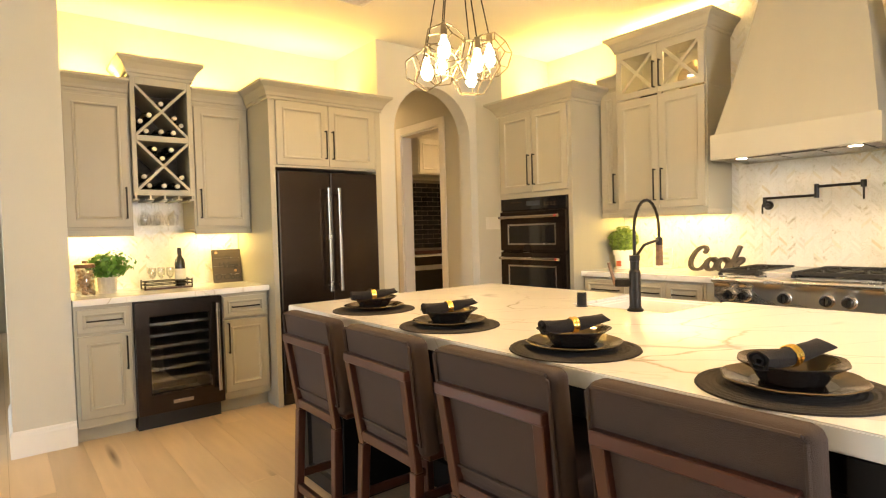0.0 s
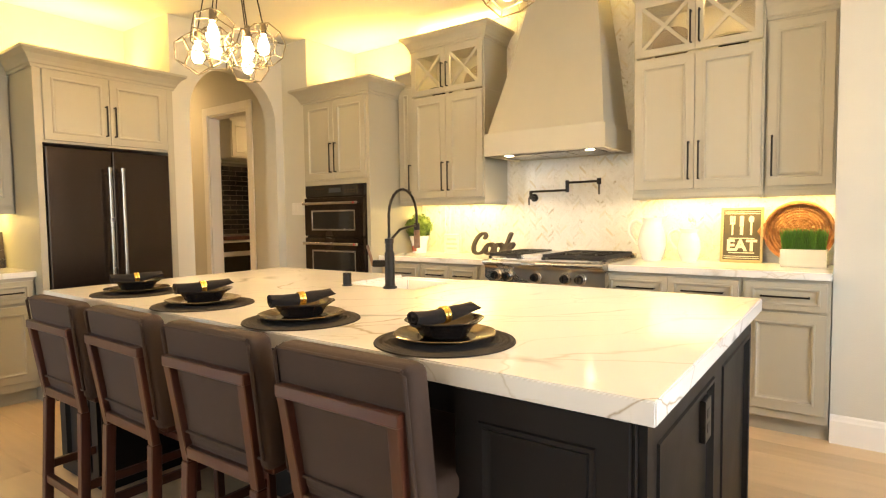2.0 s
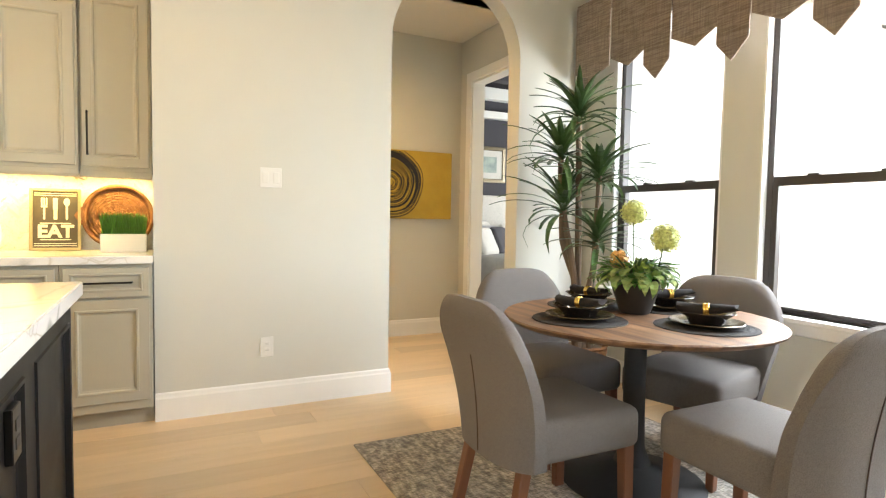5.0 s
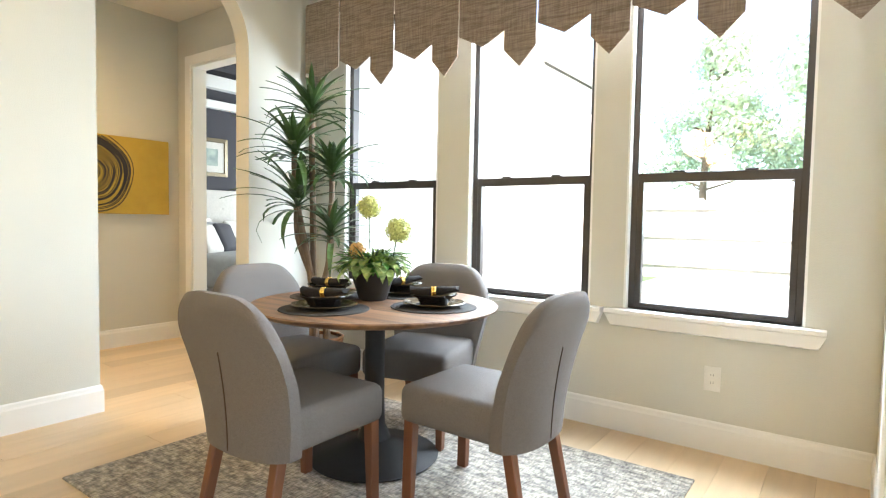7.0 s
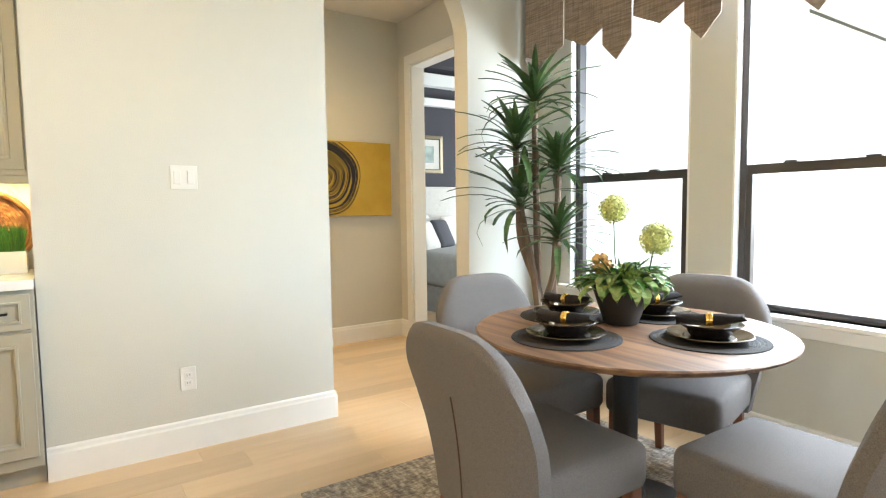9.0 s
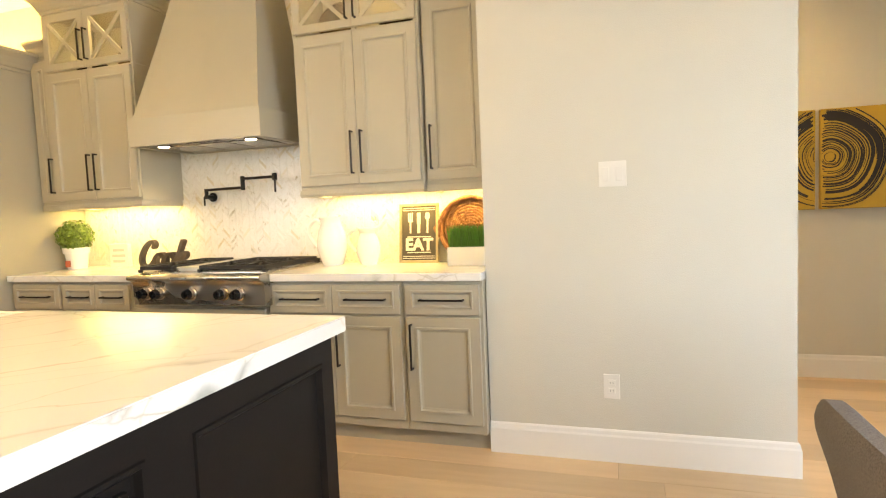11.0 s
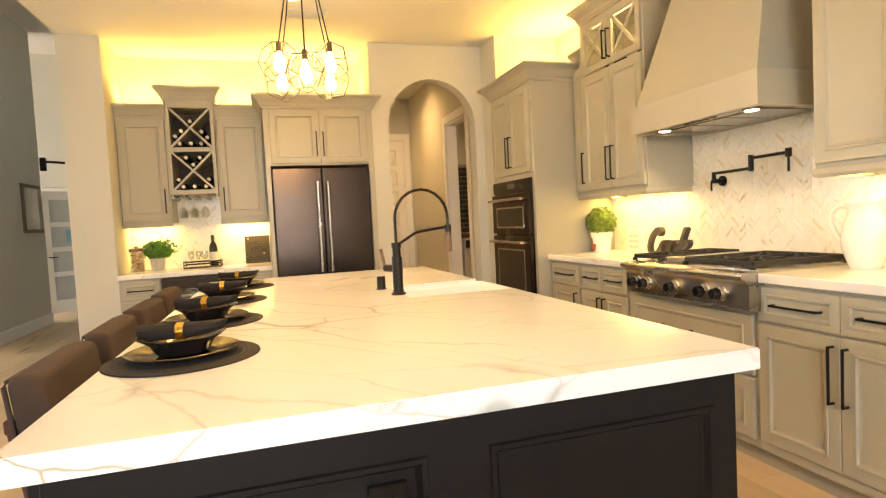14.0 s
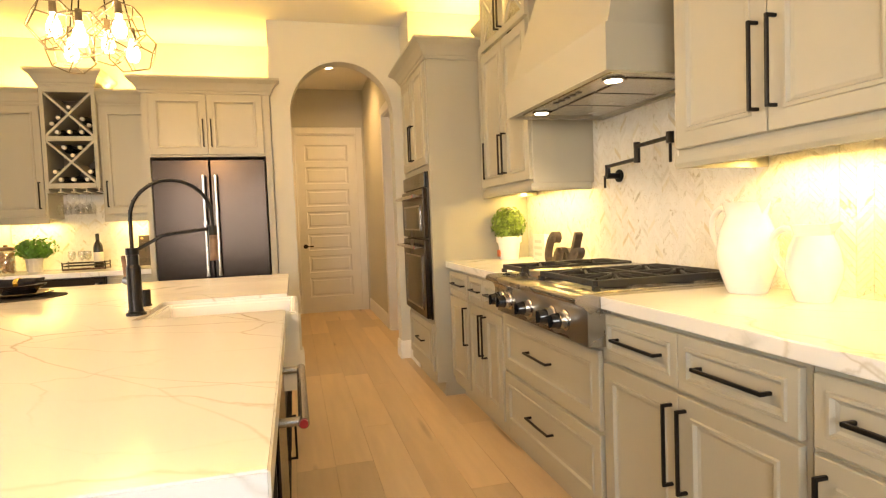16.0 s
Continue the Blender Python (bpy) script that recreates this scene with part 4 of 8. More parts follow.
def wall_unit(y0, y1, label):
    """Tall wall cabinet: a pair of doors, and a lit glazed box above."""
    t = thing("wall_cabinet", label, "cabinet", "hood wall upper cabinets", at=((XU + HX) / 2, (y0 + y1) / 2, UB))
    t2 = 2.645
    body(t, XU, HX - 0.003, y0, y1, UB - 0.005, 2.275)
    bm = bmesh.new()
    box(bm, XU, HX - 0.003, y0, y0 + 0.018, 2.275, t2)
    box(bm, XU, HX - 0.003, y1 - 0.018, y1, 2.275, t2)
    box(bm, XU, HX - 0.003, y0, y1, t2, t2 + 0.03)
    box(bm, HX - 0.02, HX - 0.003, y0 + 0.018, y1 - 0.018, 2.275, t2)
    box(bm, XU, XU + 0.018, (y0 + y1) / 2 - 0.012, (y0 + y1) / 2 + 0.012, 2.275, t2)
    part("glazed_box", bm, M_CAB, t)
    part("lit_strip", B(XU + 0.05, XU + 0.07, y0 + 0.05, y1 - 0.05, t2 - 0.012, t2 - 0.002), M_CABIN, t, "glowing strip light")
    m = (y0 + y1) / 2
    cab_door(t, fU, y0 + 0.01, m, UB + 0.015, 2.265, "r", 0.24)
    cab_door(t, fU, m, y1 - 0.01, UB + 0.015, 2.265, "l", 0.24)
    x_door(t, fU, y0 + 0.01, m, 2.285, 2.645, "r")
    x_door(t, fU, m, y1 - 0.01, 2.285, 2.645, "l")
    part("crown", crown([(HX - 0.003, y1), (XU, y1), (XU, y0), (HX - 0.003, y0)], 2.665, 0.115, 0.075), M_CAB, t)
    part("light_rail", sweep(bmesh.new(), [(HX - 0.02, y0 + 0.001), (XU - 0.012, y0 + 0.001), (XU - 0.012, y1 - 0.001), (HX - 0.02, y1 - 0.001)][::-1], [(-0.02, UB - 0.045), (0, UB - 0.045), (0.004, UB - 0.03), (0, UB - 0.005), (-0.02, UB - 0.005)]), M_CAB, t)
    return t


def narrow_unit(y0, y1, handle):
    t = thing("wall_cabinet", "narrow greige wall cabinet with one door and crown", "cabinet", "hood wall upper cabinets", at=((XU + HX) / 2, (y0 + y1) / 2, UB))
    x = XU + 0.04
    f = facing("W", x)
    body(t, x, HX - 0.003, y0 + 0.001, y1 - 0.001, UB - 0.005, 2.40)
    cab_door(t, f, y0 + 0.012, y1 - 0.012, UB + 0.015, 2.375, handle, 0.24)
    part("crown", crown([(x, y1), (x, y0)], 2.39, 0.115, 0.06), M_CAB, t)
    part("light_rail", B(x - 0.01, x + 0.012, y0, y1, UB - 0.045, UB - 0.005, bevel=0.003), M_CAB, t)
    return t


wall_unit(1.955, 2.69, "greige wall cabinet with two doors under a lit glazed pair")
wall_unit(0.02, 0.785, "greige wall cabinet with two doors and glazed X-front doors above")
narrow_unit(2.69, 2.875, "l")
narrow_unit(-0.335, 0.02, "r")


def oven_tower():
    y0, y1 = 2.88, 3.70
    x = 3.612
    f = facing("W", x)
    t = thing("oven_cabinet", "tall greige cabinet housing the double wall oven", "cabinet", at=((x + HX) / 2, (y0 + y1) / 2, 0))
    body(t, x, HX - 0.003, y0, y1, 0.10, 2.31)
    part("toe_kick", B(x + 0.06, HX - 0.05, y0 + 0.01, y1, 0, 0.10), M_CAB, t)
    m = (y0 + y1) / 2
    cab_door(t, f, y0 + 0.03, m, 1.60, 2.29, "r", 0.26)
    cab_door(t, f, m, y1 - 0.03, 1.60, 2.29, "l", 0.26)
    cab_door(t, f, y0 + 0.03, y1 - 0.03, 0.17, 0.50, "h", 0.2, name="drawer_front")
    part("crown", crown([(3.68, y1), (x, y1), (x, y0), (HX - 0.003, y0)], 2.30, 0.125, 0.095), M_CAB, t)
    o = thing("double_oven", "black stainless double wall oven with steel handles", "oven", at=(x - 0.01, m, 0.53))
    fo = facing("W", x - 0.002)
    u0, u1 = y0 + 0.035, y1 - 0.035
    part("chassis", BF(fo, u0, u1, 0.53, 1.555, 0, 0.012, bevel=0.003), M_BLSTEEL, o)
    p = part("control_panel", BF(fo, u0 + 0.004, u1 - 0.004, 1.45, 1.553, 0.012, 0.03, bevel=0.003), M_BLKGLASS, o, "black glass control panel")
    part("display", BF(fo, m - 0.09, m + 0.06, 1.485, 1.525, 0.030, 0.0305), M_DISPLAY, p)
    for k in range(12):
        u = m - 0.26 + 0.035 * (k % 4) + (0.38 if k >= 8 else 0.0)
        part("button", BF(fo, u, u + 0.018, 1.48 + 0.018 * (k // 4 % 3), 1.486 + 0.018 * (k // 4 % 3), 0.030, 0.0305), M_BRONZEPL, p)
    for a, b in ((1.10, 1.44), (0.54, 1.085)):
        d = part("door", BF(fo, u0 + 0.004, u1 - 0.004, a, b, 0.012, 0.045, bevel=0.004), M_BLSTEEL, o)
        z1 = b - 0.11
        part("window_trim", rings_panel(bmesh.new(), fo, u0 + 0.10, u1 - 0.10, a + 0.05, z1, [(0, 0.045), (0, 0.049), (0.014, 0.049), (0.016, 0.046)]), M_BRIGHT, d, "thin steel window trim")
        part("window", BF(fo, u0 + 0.116, u1 - 0.116, a + 0.066, z1 - 0.016, 0.045, 0.0475), M_BLKGLASS, d, "dark oven glass")
        h = part("handle", C(fo(u0 + 0.04, b - 0.05, 0.095), fo(u1 - 0.04, b - 0.05, 0.095), 0.013, seg=14), M_BRIGHT, d, "polished steel handle")
        for u in (u0 + 0.06, u1 - 0.06):
            part("mount", C(fo(u, b - 0.05, 0.04), fo(u, b - 0.05, 0.095), 0.010), M_BRIGHT, h)
        part("badge", C(fo(u0 + 0.06, b - 0.05, 0.107), fo(u0 + 0.06, b - 0.05, 0.110), 0.010, seg=16), M_RED, h, "round red badge")


oven_tower()


def hood():
    t = thing("range_hood", "large tapered greige painted range hood", "range hood", at=(4.0, 1.385, 1.70))
    y0, y1, xf = 0.915, 1.85, 3.772
    bm = bmesh.new()
    rows = [(xf, y0, y1, 1.71), (xf, y0, y1, 1.875), (xf + 0.02, y0 + 0.02, y1 - 0.02, 1.877), (xf + 0.15, y0 + 0.085, y1 - 0.135, 2.36), (xf + 0.235, y0 + 0.135, y1 - 0.19, 2.66), (xf + 0.30, y0 + 0.175, y1 - 0.235, CEIL)]
    rings = [[bm.verts.new(p) for p in ((a, b, z), (a, c, z), (HX - 0.002, c, z), (HX - 0.002, b, z))] for a, b, c, z in rows]
    for p, q in zip(rings, rings[1:]):
        for i in range(4):
            bm.faces.new((p[i], p[(i + 1) % 4], q[(i + 1) % 4], q[i]))
    bm.faces.new(rings[-1])
    inner = [bm.verts.new((x, y, 1.71)) for x, y in ((xf + 0.03, y0 + 0.03), (xf + 0.03, y1 - 0.03), (HX - 0.03, y1 - 0.03), (HX - 0.03, y0 + 0.03))]
    up = [bm.verts.new((v.co.x, v.co.y, 1.745)) for v in inner]
    for i in range(4):
        bm.faces.new((rings[0][i], inner[i], inner[(i + 1) % 4], rings[0][(i + 1) % 4]))
        bm.faces.new((inner[i], up[i], up[(i + 1) % 4], inner[(i + 1) % 4]))
    bm.faces.new(up)
    part("shell", bm, M_CAB, t)
    ins = part("insert", B(xf + 0.06, HX - 0.05, y0 + 0.06, y1 - 0.06, 1.718, 1.744, bevel=0.003), M_STEEL, t, "stainless steel hood insert")
    for k in range(3):
        a = y0 + 0.12 + k * 0.24
        part("baffle_filter", B(xf + 0.16, HX - 0.09, a, a + 0.22, 1.712, 1.718, bevel=0.002), M_BRIGHT, ins)
    for k in range(5):
        part("button", B(xf + 0.085, xf + 0.105, y0 + 0.36 + k * 0.05, y0 + 0.385 + k * 0.05, 1.714, 1.719), M_BLACKPAINT, ins)
    for y in (y0 + 0.15, y1 - 0.15):
        s = part("lamp", L([(0, 0.004), (0.032, 0.004), (0.034, 0), (0.042, 0), (0.042, 0.006)], (xf + 0.12, y, 1.711), 20), M_BRIGHT, t, "round hood lamp, lit")
        part("lens", L([(0, 0), (0.031, 0), (0.031, 0.003), (0, 0.003)], (xf + 0.12, y, 1.709), 20), M_SPOT, s)
        lt = lamp("hood_spot", "SPOT", pose(xf + 0.12, y, 1.70), HOOD_W, (1.0, 0.80, 0.5), 0.03)
        lt.data.spot_size, lt.data.spot_blend = radians(120), 0.6


hood()

# ---- kitchen: bar and fridge wall ----
YB = 4.187
fN = facing("S", YB)
worktop("bar_worktop", 0.352, 1.605, YB - 0.035, NY - 0.001, "white quartz bar worktop over the wine cooler", 0.918, 0.04)


def bar_unit(x0, x1, handle):
    t = thing("base_cabinet", "greige bar base cabinet with drawer and door", "cabinet", "bar base cabinets", at=((x0 + x1) / 2, YB + 0.3, 0))
    body(t, x0, x1, YB, NY - 0.003, TOE, 0.876)
    part("toe_kick", B(x0, x1, YB + 0.07, NY - 0.05, 0, TOE), M_CAB, t)
    cab_door(t, fN, x0 + 0.015, x1 - 0.015, 0.70, 0.855, "h", 0.20, DRAWER, name="drawer_front")
    cab_door(t, fN, x0 + 0.015, x1 - 0.015, 0.155, 0.685, handle, 0.22, hv=0.555)


bar_unit(0.355, 0.685, "r")
bar_unit(1.247, 1.60, "l")


def wine_cooler():
    x0, x1 = 0.688, 1.244
    t = thing("wine_cooler", "black stainless under-counter wine cooler with glass door", "wine cooler", at=(0.966, 4.4, 0))
    f = facing("S", YB - 0.005)
    bm = bmesh.new()
    box(bm, x0, x0 + 0.03, YB, NY - 0.03, 0.10, 0.872)
    box(bm, x1 - 0.03, x1, YB, NY - 0.03, 0.10, 0.872)
    box(bm, x0 + 0.03, x1 - 0.03, YB, NY - 0.03, 0.84, 0.872)
    box(bm, x0 + 0.03, x1 - 0.03, YB, NY - 0.03, 0.10, 0.13)
    box(bm, x0 + 0.03, x1 - 0.03, NY - 0.06, NY - 0.03, 0.13, 0.84)
    part("cabinet", bm, M_BLACKPAINT, t)
    part("toe_grille", B(x0 + 0.01, x1 - 0.01, YB + 0.03, YB + 0.3, 0, 0.10), M_BLACKPAINT, t)
    bm = bmesh.new()
    w = 0.085
    ring_frame(bm, f, x0, x1, 0.115, 0.87, w, w, 0.13, 0.10, 0, 0.045)
    d = part("door", bm, M_BLSTEEL, t)
    part("inner_trim", rings_panel(bmesh.new(), f, x0 + w - 0.001, x1 - w + 0.001, 0.244, 0.771, [(0, 0.02), (0, 0.046), (0.008, 0.046), (0.008, 0.02)]), M_CLEAR, d, "door glass")
    h = part("handle", C(f(x1 - 0.045, 0.21, 0.095), f(x1 - 0.045, 0.83, 0.095), 0.012, seg=14), M_BRIGHT, d, "brushed steel bar handle")
    for z in (0.235, 0.805):
        part("mount", C(f(x1 - 0.045, z, 0.04), f(x1 - 0.045, z, 0.095), 0.009), M_BRIGHT, h)
    part("nameplate", BF(f, 0.90, 1.03, 0.165, 0.19, 0.045, 0.048, bevel=0.001), M_BRIGHT, d, "small steel nameplate")
    for k in range(6):
        z = 0.30 + k * 0.078
        part("shelf", B(x0 + 0.04, x1 - 0.04, YB + 0.05, NY - 0.1, z, z + 0.026, bevel=0.003), M_STEEL, t, "steel-fronted wine shelf")


wine_cooler()

YU = 4.487
fNU = facing("S", YU)


def bar_wall_unit(x0, x1, handle):
    t = thing("wall_cabinet", "greige bar wall cabinet with one tall door", "cabinet", "bar wall cabinets", at=((x0 + x1) / 2, YU + 0.16, 1.35))
    body(t, x0, x1, YU, NY - 0.003, 1.355, 2.31)
    cab_door(t, fNU, x0 + 0.015, x1 - 0.012, 1.375, 2.275, handle, 0.22)
    part("crown", crown([(x0, YU), (x1, YU)], 2.295, 0.115, 0.06), M_CAB, t)
    part("light_rail", B(x0, x1, YU - 0.01, YU + 0.012, 1.315, 1.355, bevel=0.003), M_CAB, t)


bar_wall_unit(0.355, 0.765, "r")
bar_wall_unit(1.175, 1.60, "l")


def wine_rack():
    x0, x1, yf = 0.768, 1.172, 4.44
    t = thing("wine_rack", "greige wine rack with two X-shaped bottle bays and stemware rail", "wine rack", at=(0.97, 4.6, 1.59))
    part("side_panel", B(x0, x0 + 0.03, yf, NY - 0.003, 1.60, 2.44, bevel=0.002), M_CAB, t)
    part("side_panel", B(x1 - 0.03, x1, yf, NY - 0.003, 1.60, 2.44, bevel=0.002), M_CAB, t)
    for z0, z1 in ((1.60, 1.64), (1.985, 2.025), (2.38, 2.44)):
        part("shelf", B(x0 + 0.03, x1 - 0.03, yf, NY - 0.02, z0, z1, bevel=0.002), M_CAB, t)
    part("backing", B(x0 + 0.03, x1 - 0.03, NY - 0.02, NY - 0.003, 1.60, 2.44), M_CAB, t)
    for a, b in ((1.64, 1.985), (2.025, 2.38)):
        part("back_panel", B(x0 + 0.03, x1 - 0.03, NY - 0.024, NY - 0.02, a, b), M_SIGN, t)
        for s in (-1, 1):
            bm = bmesh.new()
            cx, cz, hx, hz = (x0 + x1) / 2, (a + b) / 2, (x1 - x0) / 2 - 0.03, (b - a) / 2
            k = Vector((hx, hz)).normalized()
            nx, nz = -k.y * 0.009, k.x * 0.009
            pts = [(cx - hx + nx, cz - s * hz + s * nz), (cx + hx + nx, cz + s * hz + s * nz), (cx + hx - nx, cz + s * hz - s * nz), (cx - hx - nx, cz - s * hz - s * nz)]
            e = 0.004 if s > 0 else 0.006
            fr = [bm.verts.new((u, yf + e, v)) for u, v in pts]
            bk = [bm.verts.new((u, NY - 0.03, v)) for u, v in pts]
            bm.faces.new(fr), bm.faces.new(bk[::-1])
            for i in range(4):
                bm.faces.new((fr[i], bk[i], bk[(i + 1) % 4], fr[(i + 1) % 4]))
            part("divider", bm, M_CAB, t)
    part("crown", crown([(x0, NY - 0.003), (x0, yf), (x1, yf), (x1, NY - 0.003)], 2.43, 0.13, 0.08), M_CAB, t)
    for k in range(5):
        x = x0 + 0.015 + k * 0.0935
        rl = part("stem_rail", B(x - 0.006, x + 0.006, yf + 0.01, NY - 0.02, 1.575, 1.60), M_CAB, t)
        part("ledge", B(x - 0.022, x + 0.022, yf + 0.01, NY - 0.02, 1.565, 1.575, bevel=0.002), M_CAB, rl)
    # bottles lie on the dividers
    first = thing("wine_bottle", "dark wine bottle with pale foil top, lying in the rack", "bottle", "rack bottles", m=pose(0, 0, 0))
    part("glass", L([(0, 0.30), (0.036, 0.30), (0.037, 0.29), (0.037, 0.12), (0.030, 0.09), (0.0145, 0.065), (0.0140, 0.004), (0, 0.004)], seg=18), M_BOTTLE, first, smooth=True)
    part("foil", L([(0, 0), (0.0155, 0), (0.0155, 0.012), (0.015, 0.035), (0.0142, 0.036)], seg=16), M_CHALK, first, "cream bottle cap")
    spots = [(0.97, 1.672), (0.875, 1.672), (1.065, 1.672), (0.842, 1.735), (1.095, 1.735), (0.97, 1.872), (0.915, 1.935), (1.03, 1.935),
             (0.87, 2.062), (0.965, 2.062), (1.05, 2.062), (0.835, 2.13), (0.89, 2.175), (1.06, 2.17), (1.105, 2.12), (0.97, 2.262)]
    for i, (x, z) in enumerate(spots):
        m = pose(x, yf + 0.015 + 0.01 * (i % 3), z, -90, 0, 0)
        if i == 0:
            first.matrix_basis = m
        else:
            copy_thing(first, m)
    g = thing("wine_glass", "clear stemmed wine glass hanging upside down", "wine glass", "hanging glasses", m=pose(0, 0, 0))
    part("bowl", L([(0.004, 0.075), (0.012, 0.085), (0.034, 0.115), (0.038, 0.145), (0.030, 0.19), (0.029, 0.19), (0.036, 0.145), (0.032, 0.117), (0, 0.088)], seg=20), M_THIN, g, smooth=True)
    part("stem", L([(0.034, 0), (0.034, 0.002), (0.005, 0.006), (0.0035, 0.02), (0.0035, 0.078)], seg=14), M_THIN, g, smooth=True)
    for i, (x, y) in enumerate(((0.85, 4.52), (0.94, 4.53), (1.035, 4.52), (0.85, 4.64), (0.94, 4.65), (1.035, 4.64))):
        m = pose(x, y, 1.577, 180, 0, 0)
        if i == 0:
            g.matrix_basis = m
        else:
            copy_thing(g, m)


wine_rack()


def fridge():
    x0, x1, yf = 1.652, 2.505, 4.03
    e = thing("fridge_surround", "greige tall panel surround with two doors above the fridge", "cabinet", at=(2.08, 4.4, 0))
    part("side_panel", B(1.602, 1.642, YF0, NY - 0.003, 0, 2.32), M_CAB, e)
    part("side_panel", B(2.515, 2.565, YF0, NY - 0.003, 0, 2.32), M_CAB, e)
    part("body", B(1.642, 2.515, YF0 + 0.004, NY - 0.003, 1.80, 2.32), M_CAB, e)
    f = facing("S", YF0 + 0.004)
    cab_door(e, f, 1.652, 2.079, 1.815, 2.295, "r", 0.22)
    cab_door(e, f, 2.079, 2.506, 1.815, 2.295, "l", 0.22)
    part("crown", crown([(1.602, YU), (1.602, YF0), (2.565, YF0), (2.565, AY)], 2.30, 0.12, 0.085), M_CAB, e)
    t = thing("fridge", "black stainless french-door refrigerator with steel bar handles", "refrigerator", at=(2.08, 4.4, 0))
    part("case", B(x0, x1, yf + 0.06, NY - 0.05, 0.03, 1.775), M_BLACKPAINT, t)
    g = facing("S", yf + 0.055)
    m = (x0 + x1) / 2
    for a, b, side in ((x0, m - 0.003, 1), (m + 0.003, x1, -1)):
        d = part("door", BF(g, a, b, 0.72, 1.775, 0, 0.055, bevel=0.006), M_BLSTEEL, t)
        u = m - side * 0.045
        h = part("handle", C(g(u, 0.86, 0.115), g(u, 1.63, 0.115), 0.013, seg=14), M_BRIGHT, d, "brushed steel bar handle")
        for z in (0.885, 1.605):
            part("mount", C(g(u, z, 0.05), g(u, z, 0.115), 0.010), M_BRIGHT, h)
        for z in (0.855, 1.635):
            part("cap", C(g(u, z - 0.012, 0.115), g(u, z + 0.012, 0.115), 0.0155, seg=14), M_BRIGHT, h)
    d = part("freezer_drawer", BF(g, x0, x1, 0.09, 0.712, 0, 0.055, bevel=0.006), M_BLSTEEL, t)
    h = part("handle", C(g(x0 + 0.06, 0.63, 0.115), g(x1 - 0.06, 0.63, 0.115), 0.013, seg=14), M_BRIGHT, d, "brushed steel bar handle")
    for u in (x0 + 0.09, x1 - 0.09):
        part("mount", C(g(u, 0.63, 0.05), g(u, 0.63, 0.115), 0.010), M_BRIGHT, h)
    part("toe_grille", BF(g, x0 + 0.01, x1 - 0.01, 0.0, 0.085, -0.02, 0.01), M_BLACKPAINT, t)


YF0 = 4.05
fridge()


# ---- island ----
IX0, IX1, IY0, IY1, IZ = 1.15, 2.662, -0.13, 2.84, 0.918
SX0, SY0, SY1 = 2.16, 1.245, 1.745


